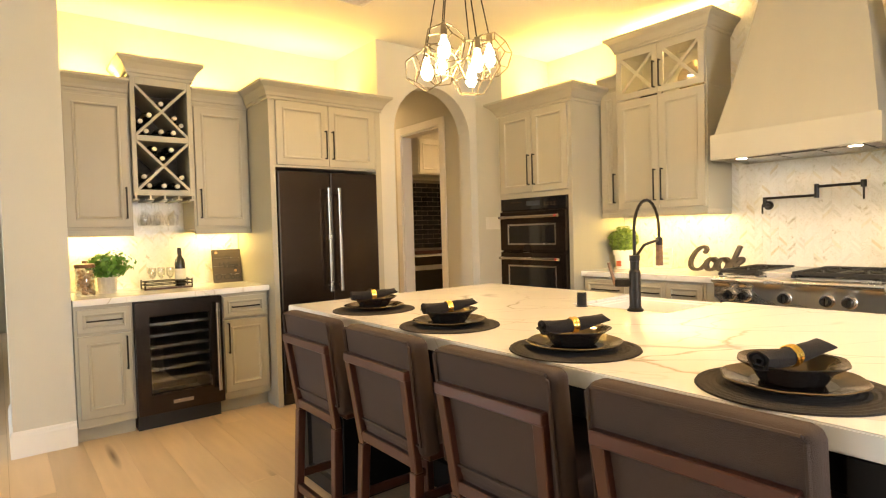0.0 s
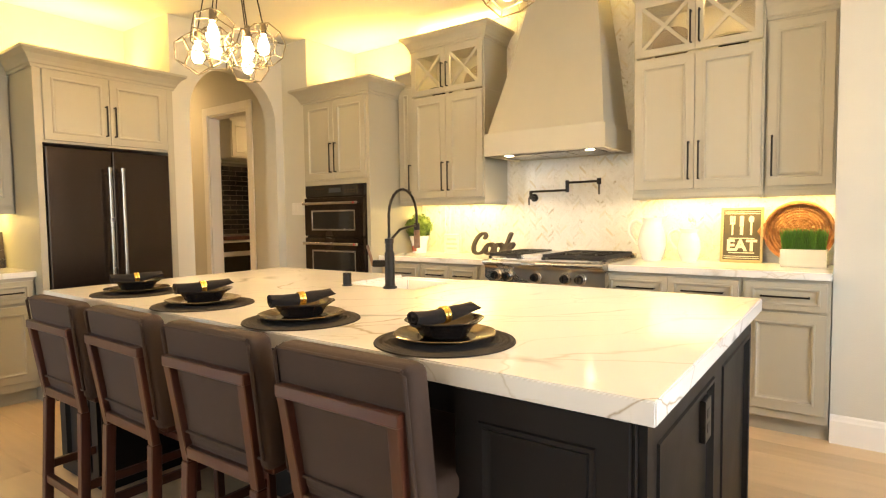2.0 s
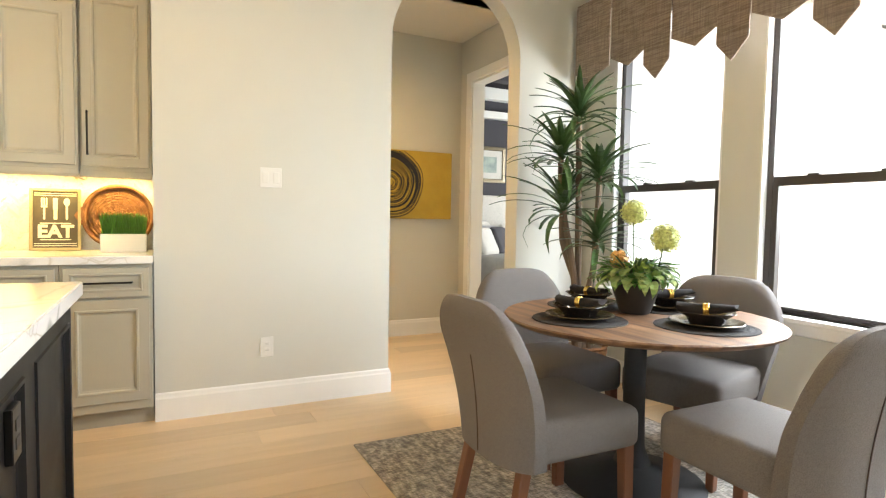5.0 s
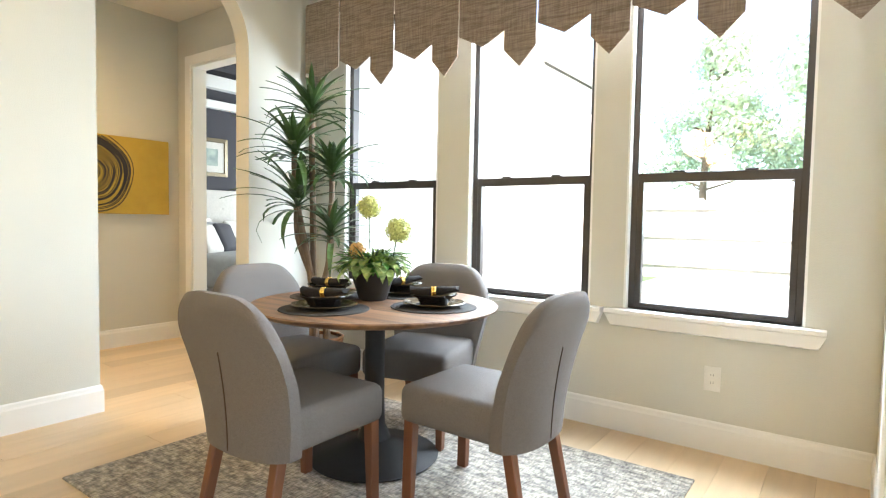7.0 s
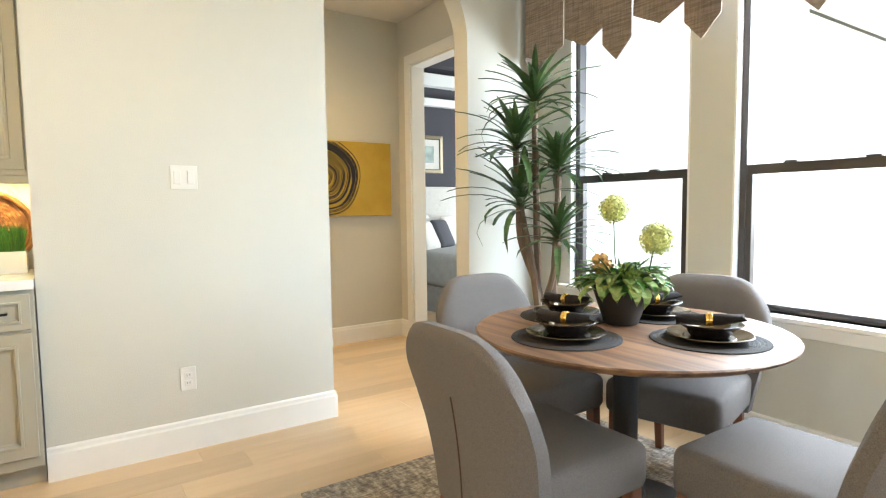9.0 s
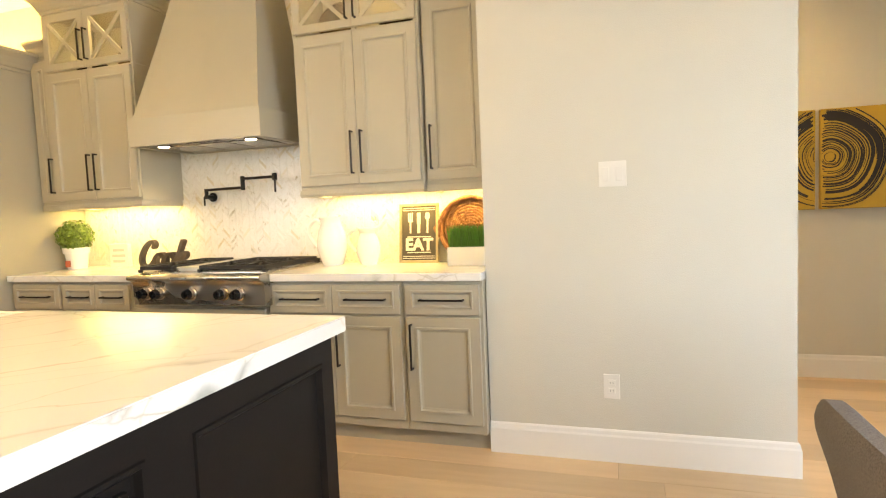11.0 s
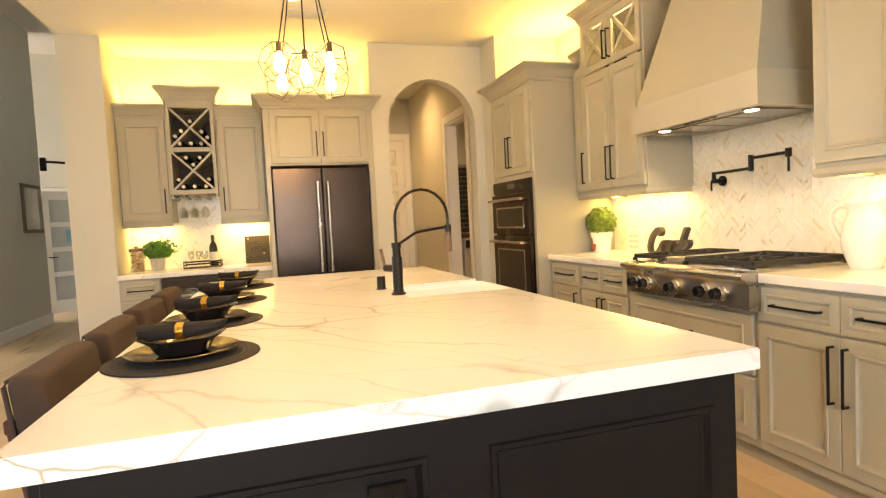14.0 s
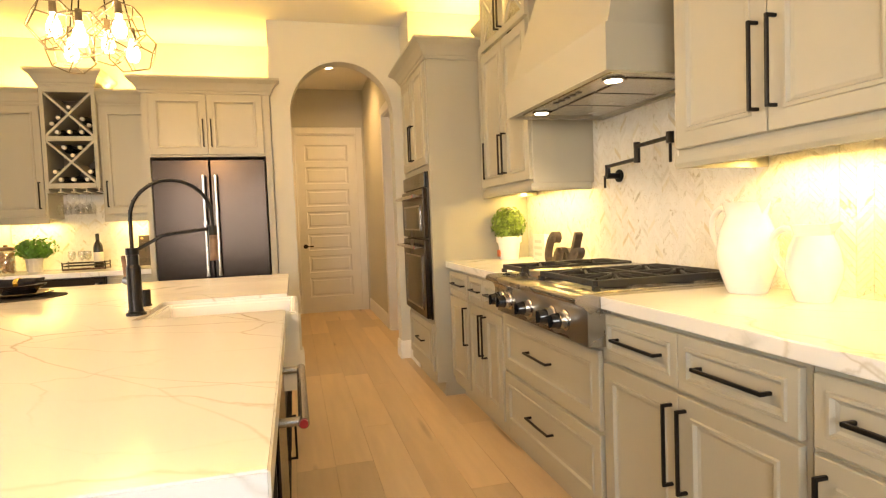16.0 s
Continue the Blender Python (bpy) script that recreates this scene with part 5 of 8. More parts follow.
def island():
    t = thing("island", "charcoal painted kitchen island base with framed panels", "kitchen island", at=(2.0, 1.35, 0))
    z1 = IZ - 0.052
    bm = bmesh.new()
    box(bm, 1.62, 2.62, 0.30, SY0 - 0.02, 0.10, z1)
    box(bm, 1.62, 2.62, SY1 + 0.02, IY1 - 0.05, 0.10, z1)
    box(bm, 1.62, SX0 - 0.02, SY0 - 0.02, SY1 + 0.02, 0.10, z1)
    box(bm, SX0 - 0.02, 2.62, SY0 - 0.02, SY1 + 0.02, 0.10, 0.60)
    part("body", bm, M_DARKCAB, t)
    part("pedestal", B(1.20, 2.62, IY0 + 0.05, 0.30, 0.0, z1, bevel=0.003), M_DARKCAB, t)
    part("pedestal", B(1.24, 1.62, IY1 - 0.48, IY1 - 0.05, 0.0, z1, bevel=0.003), M_DARKCAB, t)
    part("toe_kick", B(1.68, 2.56, 0.30, IY1 - 0.1, 0, 0.10), M_DARKCAB, t)
    f = facing("S", IY0 + 0.05)
    P = [(0, 0), (0, 0.018), (0.065, 0.018), (0.068, 0.024), (0.078, 0.024), (0.086, 0.010), (0.09, 0.006)]
    for a, b in ((1.21, 1.925), (1.925, 2.615)):
        part("end_panel", rings_panel(bmesh.new(), f, a, b, 0.02, z1 - 0.01, P), M_DARKCAB, t)
    o = part("outlet", BF(f, 1.740, 1.816, 0.630, 0.748, 0.006, 0.022, bevel=0.002), M_BLACK, t, "dark bronze outlet cover")
    for v in (0.669, 0.709):
        part("socket", BF(f, 1.761, 1.795, v - 0.013, v + 0.013, 0.022, 0.024, bevel=0.001), M_BLACKPAINT, o)
    fw = facing("W", 1.20)
    for a, fs in ((IY0 + 0.06, fw), (IY1 - 0.47, facing("W", 1.24))):
        part("side_panel", rings_panel(bmesh.new(), fs, a, a + 0.41, 0.02, z1 - 0.01, P), M_DARKCAB, t)
    fk = facing("W", 1.62)
    for k in range(3):
        a = 0.32 + k * 0.675
        part("knee_panel", rings_panel(bmesh.new(), fk, a, a + 0.665, 0.12, z1 - 0.02, P), M_DARKCAB, t)
    fe = facing("E", 2.62)
    cab_door(t, fe, IY0 + 0.07, 0.42, 0.12, z1 - 0.02, None, material=M_DARKCAB)
    for a, b in ((SY1 + 0.03, 2.28), (2.28, 2.78)):
        cab_door(t, fe, a, b, 0.12, z1 - 0.02, "l", 0.22, hv=0.6, material=M_DARKCAB)
    cab_door(t, fe, SY0, SY1, 0.12, 0.58, "r", 0.2, material=M_DARKCAB)
    dw = thing("dishwasher", "stainless dishwasher in the island with a bar handle", "dishwasher", at=(2.6, 0.78, 0.1))
    part("door", BF(fe, 0.45, 1.04, 0.12, z1 - 0.01, 0.001, 0.03, bevel=0.004), M_BLSTEEL, dw)
    h = part("handle", C(fe(0.48, 0.76, 0.085), fe(1.01, 0.76, 0.085), 0.013, seg=14), M_BRIGHT, dw, "polished bar handle with red badge")
    for y in (0.50, 0.99):
        part("mount", C(fe(y, 0.76, 0.028), fe(y, 0.76, 0.085), 0.011), M_BRIGHT, h)
    part("badge", C((2.705, 0.474, 0.76), (2.705, 0.48, 0.76), 0.010, seg=16), M_RED, h, "round red badge")
    # worktop, notched round the sink
    bm = bmesh.new()
    prof = [(IX0, IY0), (IX1, IY0), (IX1, SY0), (SX0, SY0), (SX0, SY1), (IX1, SY1), (IX1, IY1), (IX0 + 0.045, IY1)]
    lo = [bm.verts.new((x, y, IZ - 0.05)) for x, y in prof]
    hi = [bm.verts.new((x, y, IZ)) for x, y in prof]
    bm.faces.new(hi), bm.faces.new(lo[::-1])
    for i in range(8):
        bm.faces.new((lo[i], lo[(i + 1) % 8], hi[(i + 1) % 8], hi[i]))
    bmesh.ops.bevel(bm, geom=list(bm.edges), offset=0.0035, segments=2, affect="EDGES")
    bmesh.ops.triangulate(bm, faces=[q for q in bm.faces if len(q.verts) > 4])
    solid("island_worktop", bm, M_QUARTZ, "thick white quartz island worktop with brown-grey veins", "worktop")
    s = thing("sink", "white fireclay apron-front sink set into the island", "sink", at=(2.42, 1.5, 0.62))
    bm = bmesh.new()
    xa, xb, ya, yb, zt = SX0 + 0.003, 2.705, SY0 + 0.003, SY1 - 0.003, IZ - 0.012
    rows = [(0, 0.62), (0, zt), (0.022, zt), (0.030, zt - 0.01), (0.045, 0.68), (0.07, 0.66)]
    prev = None
    for ins, z in rows:
        r = [bm.verts.new((x, y, z)) for x, y in ((xa + ins, ya + ins), (xb - ins, ya + ins), (xb - ins, yb - ins), (xa + ins, yb - ins))]
        if prev:
            for i in range(4):
                bm.faces.new((prev[i], prev[(i + 1) % 4], r[(i + 1) % 4], r[i]))
        else:
            bm.faces.new(r[::-1])
        prev = r
    bm.faces.new(prev)
    bmesh.ops.bevel(bm, geom=list(bm.edges), offset=0.006, segments=2, affect="EDGES")
    part("basin", bm, M_WHITECER, s)
    part("drain", L([(0, 0.004), (0.03, 0.004), (0.045, 0.006), (0.045, 0)], (2.43, 1.5, 0.661), 20), M_BRIGHT, s, "steel drain")


island()


def faucet():
    t = thing("faucet", "oil-rubbed bronze pull-down spring kitchen faucet", "faucet", m=pose(2.145, 1.385, IZ, 0, 0, 9))
    x, y, z = 0, 0, 0
    part("base", L([(0, 0), (0.034, 0), (0.034, 0.008), (0.026, 0.014), (0.026, 0.02)], (x, y, z), 24), M_BLACK, t)
    part("column", L([(0.024, 0.012), (0.024, 0.17), (0.019, 0.18), (0.019, 0.215), (0.022, 0.217), (0.022, 0.24), (0, 0.24)], (x, y, z), 20), M_BLACK, t)
    h = part("valve", C((x, y, z + 0.12), (x - 0.03, y + 0.075, z + 0.12), 0.017, seg=14), M_BLACK, t)
    part("lever", C((x - 0.03, y + 0.075, z + 0.11), (x - 0.04, y + 0.10, z + 0.21), 0.0075, seg=10), M_WALNUT, h, "wooden lever")
    R = 0.135
    c = (x + R, y, z + 0.345)
    path = [(x, y, z + 0.22)] + arc(c, R, 180, 0, 20) + [(x + 2 * R, y, z + 0.30)]
    part("hose", tube(bmesh.new(), path, 0.0065, 10), M_BLACK, t, smooth=True)
    sp = bmesh.new()
    dense = []
    for a, b in zip(path, path[1:]):
        a, b = Vector(a), Vector(b)
        n = max(1, int((b - a).length / 0.0035))
        dense += [a.lerp(b, i / n) for i in range(n)]
    u, rr = [], 0.0078
    for i, p in enumerate(dense):
        d = (dense[min(i + 1, len(dense) - 1)] - dense[max(i - 1, 0)]).normalized()
        s1 = d.cross(Vector((0, 1, 0.001))).normalized()
        s2 = d.cross(s1)
        an = i * 1.9
        u.append(p + rr * (math.cos(an) * s1 + math.sin(an) * s2))
    part("spring", tube(sp, u, 0.0017, 4), M_BLACK, t)
    part("arm", tube(bmesh.new(), [(x, y, z + 0.225), (x + 0.10, y, z + 0.28), (x + 0.13, y, z + 0.285), (x + 2 * R, y, z + 0.30)], 0.0065, 8), M_BLACK, t)
    hd = part("spray_head", C((x + 2 * R, y, z + 0.31), (x + 2 * R, y, z + 0.275), 0.016, seg=14), M_BLACK, t)
    part("grip", C((x + 2 * R, y, z + 0.275), (x + 2 * R, y, z + 0.18), 0.0155, 0.0165, seg=14), M_WALNUT, hd, "wooden spray head grip")
    a = thing("air_switch", "short dark bronze cylinder beside the faucet", "air switch", at=(2.115, 1.645, IZ))
    part("cap", L([(0, 0), (0.026, 0), (0.026, 0.004), (0.022, 0.006), (0.022, 0.062), (0.020, 0.066), (0, 0.066)], (2.115, 1.645, IZ), 20), M_BLACK, a)


faucet()


# ---- bar stools ----
def slab_between(bm, a, b, wa, wb, th):
    """A tapered bar of rectangular section from a to b; wa, wb along y, th along x."""
    vs = []
    for p, w in ((a, wa), (b, wb)):
        vs.append([bm.verts.new((p[0] + sx * th / 2, p[1] + sy * w / 2, p[2])) for sx, sy in ((-1, -1), (1, -1), (1, 1), (-1, 1))])
    for i in range(4):
        bm.faces.new((vs[0][i], vs[0][(i + 1) % 4], vs[1][(i + 1) % 4], vs[1][i]))
    bm.faces.new(vs[0][::-1]), bm.faces.new(vs[1])
    bmesh.ops.bevel(bm, geom=list({e for r in vs for v in r for e in v.link_edges}), offset=0.003, segments=1, affect="EDGES")
    return bm


def cushion(x0, x1, y0, y1, z0, z1, r=0.03, lean=0.0, crownz=0.0):
    bm = B(x0, x1, y0, y1, z0, z1, bevel=r, seg=4)
    for v in bm.verts:
        k = (v.co.z - z0) / (z1 - z0)
        v.co.x += lean * k
        if crownz:
            c = 1 - ((v.co.y - (y0 + y1) / 2) / ((y1 - y0) / 2)) ** 2
            v.co.z += crownz * k * c
    return bm


def bar_stool():
    """Faces +x; the origin is on the floor under the back legs' middle."""
    t = thing("bar_stool", "dark brown upholstered counter stool with cherry wood frame", "bar stool", "island stools", m=pose(0, 0, 0))
    part("backrest", cushion(-0.03, 0.045, -0.225, 0.225, 0.555, 0.945, 0.024, -0.045, 0.006), M_STOOLFAB, t, "brown fabric back cushion", smooth=True)
    bm = bmesh.new()
    sh = [(-0.040, -0.205, 0.935), (-0.040, 0.205, 0.935), (-0.044, 0.214, 0.925), (-0.036, 0.216, 0.60), (-0.036, -0.216, 0.60), (-0.044, -0.214, 0.925), (-0.040, -0.205, 0.935)]
    part("piping", tube(bm, [(x + 0.0 - 0.035 * (z - 0.555) / 0.39, y, z) for x, y, z in sh], 0.0055, 6), M_STOOLFAB, t)
    part("seat", cushion(0.02, 0.44, -0.225, 0.225, 0.585, 0.655, 0.022, 0, 0.008), M_STOOLFAB, t, "brown fabric seat cushion", smooth=True)
    part("apron", B(0.0, 0.43, -0.205, 0.205, 0.535, 0.585, bevel=0.003), M_WOOD, t)
    for s in (-1, 1):
        leg = bmesh.new()
        slab_between(leg, (-0.075, s * 0.187, 0.842), (-0.028, s * 0.172, 0.50), 0.034, 0.036, 0.028)
        slab_between(leg, (-0.028, s * 0.172, 0.50), (-0.05, s * 0.185, 0.0), 0.036, 0.030, 0.036)
        part("back_leg", leg, M_WOOD, t)
        part("front_leg", slab_between(bmesh.new(), (0.405, s * 0.185, 0.54), (0.42, s * 0.19, 0.0), 0.038, 0.030, 0.036), M_WOOD, t)
        part("side_stretcher", B(-0.03, 0.41, s * 0.182 - 0.009, s * 0.182 + 0.009, 0.185, 0.22, bevel=0.002), M_WOOD, t)
    r = part("back_rail", B(-0.089, -0.062, -0.204, 0.204, 0.812, 0.845, bevel=0.003), M_WOOD, t)
    part("lower_rail", B(-0.045, -0.017, -0.16, 0.16, 0.515, 0.552, bevel=0.003), M_WOOD, t)
    part("footrest", B(0.395, 0.425, -0.18, 0.18, 0.22, 0.255, bevel=0.003), M_WOOD, t)
    part("back_stretcher", B(-0.055, -0.03, -0.175, 0.175, 0.13, 0.165, bevel=0.002), M_WOOD, t)
    bm = bmesh.new()
    vs = [bm.verts.new(p) for p in ((-0.062, -0.172, 0.815), (-0.062, 0.172, 0.815), (-0.026, 0.155, 0.55), (-0.026, -0.155, 0.55))]
    w2 = [bm.verts.new((v.co.x + 0.012, v.co.y, v.co.z)) for v in vs]
    bm.faces.new(vs), bm.faces.new(w2[::-1])
    for i in range(4):
        bm.faces.new((vs[i], w2[i], w2[(i + 1) % 4], vs[(i + 1) % 4]))
    part("back_panel", bm, M_STOOLFAB, t)
    return t


stool = bar_stool()
for i, (y, turn) in enumerate(((0.555, 0), (1.10, 1), (1.66, -1), (2.22, 0))):
    m = pose(1.075, y, 0, 0, 0, turn)
    if i == 0:
        stool.matrix_basis = m
    else:
        copy_thing(stool, m)


# ---- place settings ----
def setting(group):
    mt = thing("placemat", "round dark woven placemat", "placemat", group, m=pose(0, 0, 0))
    part("weave", L([(0, 0.004)] + [(0.008 + k * 0.0075, 0.0052 if k % 2 else 0.0036) for k in range(25)] + [(0.194, 0.004), (0.196, 0.0), (0, 0.0)], seg=48), M_MATBLK, mt)
    pl = thing("dinner_plate", "dark glazed dinner plate with bronze wavy rim", "plate", group, m=pose(0, 0, 0))
    part("dish", L([(0, 0), (0.085, 0), (0.10, 0.006), (0.138, 0.016), (0.142, 0.018), (0.139, 0.020), (0.10, 0.010), (0.085, 0.005), (0, 0.005)], seg=48, wave=0.015, waves=8), M_BRONZEPL, pl, smooth=True)
    part("well", L([(0, 0.0062), (0.085, 0.0062), (0.087, 0.0055)], seg=40), M_PLATE, pl)
    bw = thing("bowl", "black glazed bowl with flared wavy rim", "bowl", group, m=pose(0, 0, 0))
    part("shell", L([(0, 0), (0.058, 0), (0.066, 0.006), (0.080, 0.030), (0.104, 0.045), (0.107, 0.048)], seg=48, wave=0.03, waves=6), M_PLATE, bw, smooth=True)
    part("glaze", L([(0.107, 0.048), (0.1065, 0.0495), (0.101, 0.049), (0.075, 0.035), (0.058, 0.010), (0, 0.008)], seg=48, wave=0.03, waves=6), M_BRONZEPL, bw, "brown glazed inside", smooth=True)
    part("rim", tube(bmesh.new(), [(0.1075 * (1 + 0.03 * math.sin(6 * q)) * math.cos(q), 0.1075 * (1 + 0.03 * math.sin(6 * q)) * math.sin(q), 0.0488) for q in [2 * math.pi * i / 48 for i in range(49)]], 0.0016, 6), M_PLATE, bw, "dark rim")
    nk = thing("napkin", "rolled black linen napkin in a gold ring", "napkin", group, m=pose(0, 0, 0))
    bm = bmesh.new()
    n, k = 21, 18
    rings = []
    for i in range(n):
        u = i / (n - 1)
        q = 2 * u - 1
        wide = 0.0205 + 0.005 * q * q + 0.008 * max(0, q - 0.45)
        high = 0.0195 + 0.002 * q * q - 0.016 * max(0, q - 0.35)
        row = []
        for a in [2 * math.pi * j / k for j in range(k)]:
            fold = 1 + 0.06 * math.sin(3 * a + 5 * u) + 0.05 * math.sin(5 * a - 3 * u) * abs(q)
            row.append(bm.verts.new((-0.108 + 0.216 * u + 0.008 * math.sin(2 * a) * max(0, q), wide * fold * math.cos(a), 0.007 * q * q + high * fold * math.sin(a))))
        rings.append(row)
    for a, b in zip(rings, rings[1:]):
        for j in range(k):
            bm.faces.new((a[j], a[(j + 1) % k], b[(j + 1) % k], b[j]))
    inner = [bm.verts.new((v.co.x + 0.0005, v.co.y * 0.82, (v.co.z - 0.007) * 0.82 + 0.007)) for v in rings[0]]
    deep = [bm.verts.new((v.co.x + 0.03, v.co.y * 0.95, v.co.z)) for v in inner]
    for j in range(k):
        w = (j + 1) % k
        bm.faces.new((rings[0][w], rings[0][j], inner[j], inner[w])), bm.faces.new((inner[w], inner[j], deep[j], deep[w]))
    bm.faces.new(deep[::-1]), bm.faces.new(rings[-1])
    part("roll", bm, M_NAPKIN, nk, smooth=True)
    part("fold", tube(bmesh.new(), [(-0.106, 0.013 * math.cos(q) * (1 - q / 16), 0.007 + 0.013 * math.sin(q) * (1 - q / 16)) for q in [0.45 * i for i in range(20)]], 0.0028, 5), M_NAPKIN, nk)
    bm = bmesh.new()
    for z0, z1 in ((-0.013, -0.0015), (-0.0015, 0.010)):
        lathe(bm, [(0.0218, z0), (0.0240, z0 + 0.002), (0.0246, (z0 + z1) / 2), (0.0240, z1 - 0.002), (0.0218, z1), (0.0218, z0)], (0, 0, 0), 24)
    for v in bm.verts:
        v.co = Vector((v.co.z, v.co.x, v.co.y))
    part("ring", bm, M_GOLD, nk, "gold ribbed napkin ring", smooth=True)
    return mt, pl, bw, nk


def lay(things, x, y, z, turn, first):
    hs = (0.0005, 0.0075, 0.0145, 0.0725)
    for ob, h, extra in zip(things, hs, (0, 10, 20, 0)):
        tilt = -3 if ob.name.startswith("napkin") else 0
        m = pose(x, y, z + h, 0, tilt, turn + extra)
        if first:
            ob.matrix_basis = m
        else:
            copy_thing(ob, m)


SET = setting("island place settings")
for i, (x, y, turn) in enumerate(((1.352, 0.49, -14), (1.354, 1.085, -18), (1.368, 1.70, -12), (1.405, 2.32, -16))):
    lay(SET, x, y, IZ, turn, i == 0)


# ---- pendants ----
def pendant_cluster(px, py, pz, seed):
    rng = random.Random(seed)
    t = thing("pendant_light", "cluster of gold wire polyhedron pendants with glowing bulbs", "pendant light", "island pendants", at=(px, py, CEIL))
    part("canopy", L([(0, 0), (0.16, 0), (0.16, -0.025), (0, -0.025)], (px, py, CEIL), 32), M_BLACK, t)
    offs = [(0.158 * math.cos(radians(25 + 60 * k)), 0.158 * math.sin(radians(25 + 60 * k)), 0.030 if k % 2 else -0.035) for k in range(6)]
    gold = (1 + 5 ** 0.5) / 2
    base = [(a, b, c) for a in (-1, 1) for b in (-1, 1) for c in (-1, 1)]
    base += [(0, a / gold, b * gold) for a in (-1, 1) for b in (-1, 1)]
    base += [(a / gold, b * gold, 0) for a in (-1, 1) for b in (-1, 1)]
    base += [(a * gold, 0, b / gold) for a in (-1, 1) for b in (-1, 1)]
    for ox, oy, oz in offs:
        cx, cy, cz = px + ox, py + oy, pz + oz
        rot = Euler((rng.uniform(0, 1), rng.uniform(0, 1), rng.uniform(0, 6)))
        k = 0.112 / 3 ** 0.5
        pts = [rot.to_matrix() @ (Vector(p) * k) for p in base]
        bm = bmesh.new()
        vs = [bm.verts.new(Vector((cx, cy, cz)) + p) for p in pts]
        bmesh.ops.convex_hull(bm, input=vs)
        bmesh.ops.dissolve_limit(bm, angle_limit=0.05, verts=bm.verts, edges=bm.edges)
        bm.normal_update()
        bmesh.ops.wireframe(bm, faces=bm.faces, thickness=0.0070, use_replace=True, use_even_offset=True)
        cage = part("cage", bm, M_GOLDWIRE, t, "gold wire dodecahedron cage")
        part("socket", C((cx, cy, cz + 0.055), (cx, cy, cz + 0.11), 0.017, 0.014, seg=14), M_GOLDWIRE, cage)
        part("bulb", L([(0, -0.055), (0.018, -0.05), (0.029, -0.03), (0.031, -0.012), (0.024, 0.015), (0.014, 0.04), (0.012, 0.056)], (cx, cy, cz), 16), M_BULB, cage, "glowing filament bulb", smooth=True)
        part("cord", tube(bmesh.new(), [(cx, cy, cz + 0.10), (cx + (px - cx) * 0.35, cy + (py - cy) * 0.35, cz + 0.38), (px + (cx - px) * 0.28, py + (cy - py) * 0.28, CEIL - 0.03)], 0.0035, 6), M_BLACK, cage)
    lamp("pendant_glow", "POINT", pose(px, py, pz - 0.03), PENDANT_W, BULB, 0.16)


M_GOLDWIRE = mat("aged_gold_wire", (0.20, 0.165, 0.11), 0.4, 0.85, None, 20, 0.5)
pendant_cluster(1.85, 2.17, 2.13, 1)
pendant_cluster(1.80, 0.55, 2.13, 2)


def can_light(x, y, z, watts):
    t = thing("recessed_light", "round white recessed ceiling light, lit", "ceiling light", "recessed lights", at=(x, y, z))
    part("trim", L([(0.045, 0), (0.075, -0.004), (0.078, 0), (0.045, 0.0)], (x, y, z), 28), M_TRIM, t)
    part("lens", L([(0, -0.002), (0.046, -0.002), (0.046, 0), (0, 0)], (x, y, z), 24), M_SPOT, t)
    lt = lamp("can_glow", "SPOT", pose(x, y, z - 0.02), watts, BULB, 0.05)
    lt.data.spot_size, lt.data.spot_blend = radians(160), 1.0


can_light(1.86, 3.15, CEIL, CAN_W)
can_light(3.19, 6.05, 3.08, HALL_W)
can_light(4.62, -1.75, CEIL, 26)


def vent():
    t = thing("ceiling_vent", "white slatted ceiling air vent", "vent", at=(1.98, 3.45, CEIL))
    x, y, z = 1.98, 3.45, CEIL
    part("frame", B(x - 0.16, x + 0.16, y - 0.10, y + 0.10, z - 0.006, z, bevel=0.002), M_TRIM, t)
    for k in range(7):
        q = part("slat", B(x - 0.14, x + 0.14, -0.009, 0.009, -0.001, 0.001), M_TRIM, t)
        q.matrix_basis = pose(0, y - 0.075 + k * 0.025, z - 0.011, 35, 0, 0)


vent()


# ---- things on the hood wall worktop ----
def leafball(bm, c, r, n, size, rng, flat=1.0):
    for _ in range(n):
        d = Vector((rng.gauss(0, 1), rng.gauss(0, 1), rng.gauss(0, 1))).normalized()
        p = Vector(c) + Vector((d.x, d.y, d.z * flat)) * r * rng.uniform(0.72, 1.06)
        u = d.cross(Vector((rng.uniform(-1, 1), rng.uniform(-1, 1), rng.uniform(-1, 1)))).normalized()
        v = (d.cross(u) + d * rng.uniform(-0.3, 0.8)).normalized()
        s = size * rng.uniform(0.7, 1.25)
        a = [bm.verts.new(p + q) for q in (-u * s * 0.5, v * s * 0.55 + d * s * 0.15, u * s * 0.5 + d * s * 0.1, -v * s * 0.55)]
        bm.faces.new((a[0], a[1], a[2])), bm.faces.new((a[0], a[2], a[3]))


def topiary():
    x, y, z = 4.12, 2.76, 0.935
    t = thing("potted_topiary", "round boxwood ball in a white square-rimmed pot", "potted plant", at=(x, y, z))
    part("pot", L([(0, 0), (0.062, 0), (0.076, 0.115), (0.086, 0.115), (0.088, 0.155), (0.08, 0.155), (0.076, 0.14), (0, 0.14)], (x, y, z), 28), M_WHITECER, t, smooth=True)
    part("tag", B(x - 0.080, x - 0.070, y - 0.022, y + 0.022, z + 0.02, z + 0.065, bevel=0.002), M_TERRA, t, "small red tag")
    bm = bmesh.new()
    rng = random.Random(3)
    leafball(bm, (x, y, z + 0.235), 0.115, 1100, 0.022, rng)
    leafball(bm, (x, y, z + 0.235), 0.09, 350, 0.03, rng)
    part("foliage", bm, M_GREEN, t)


topiary()


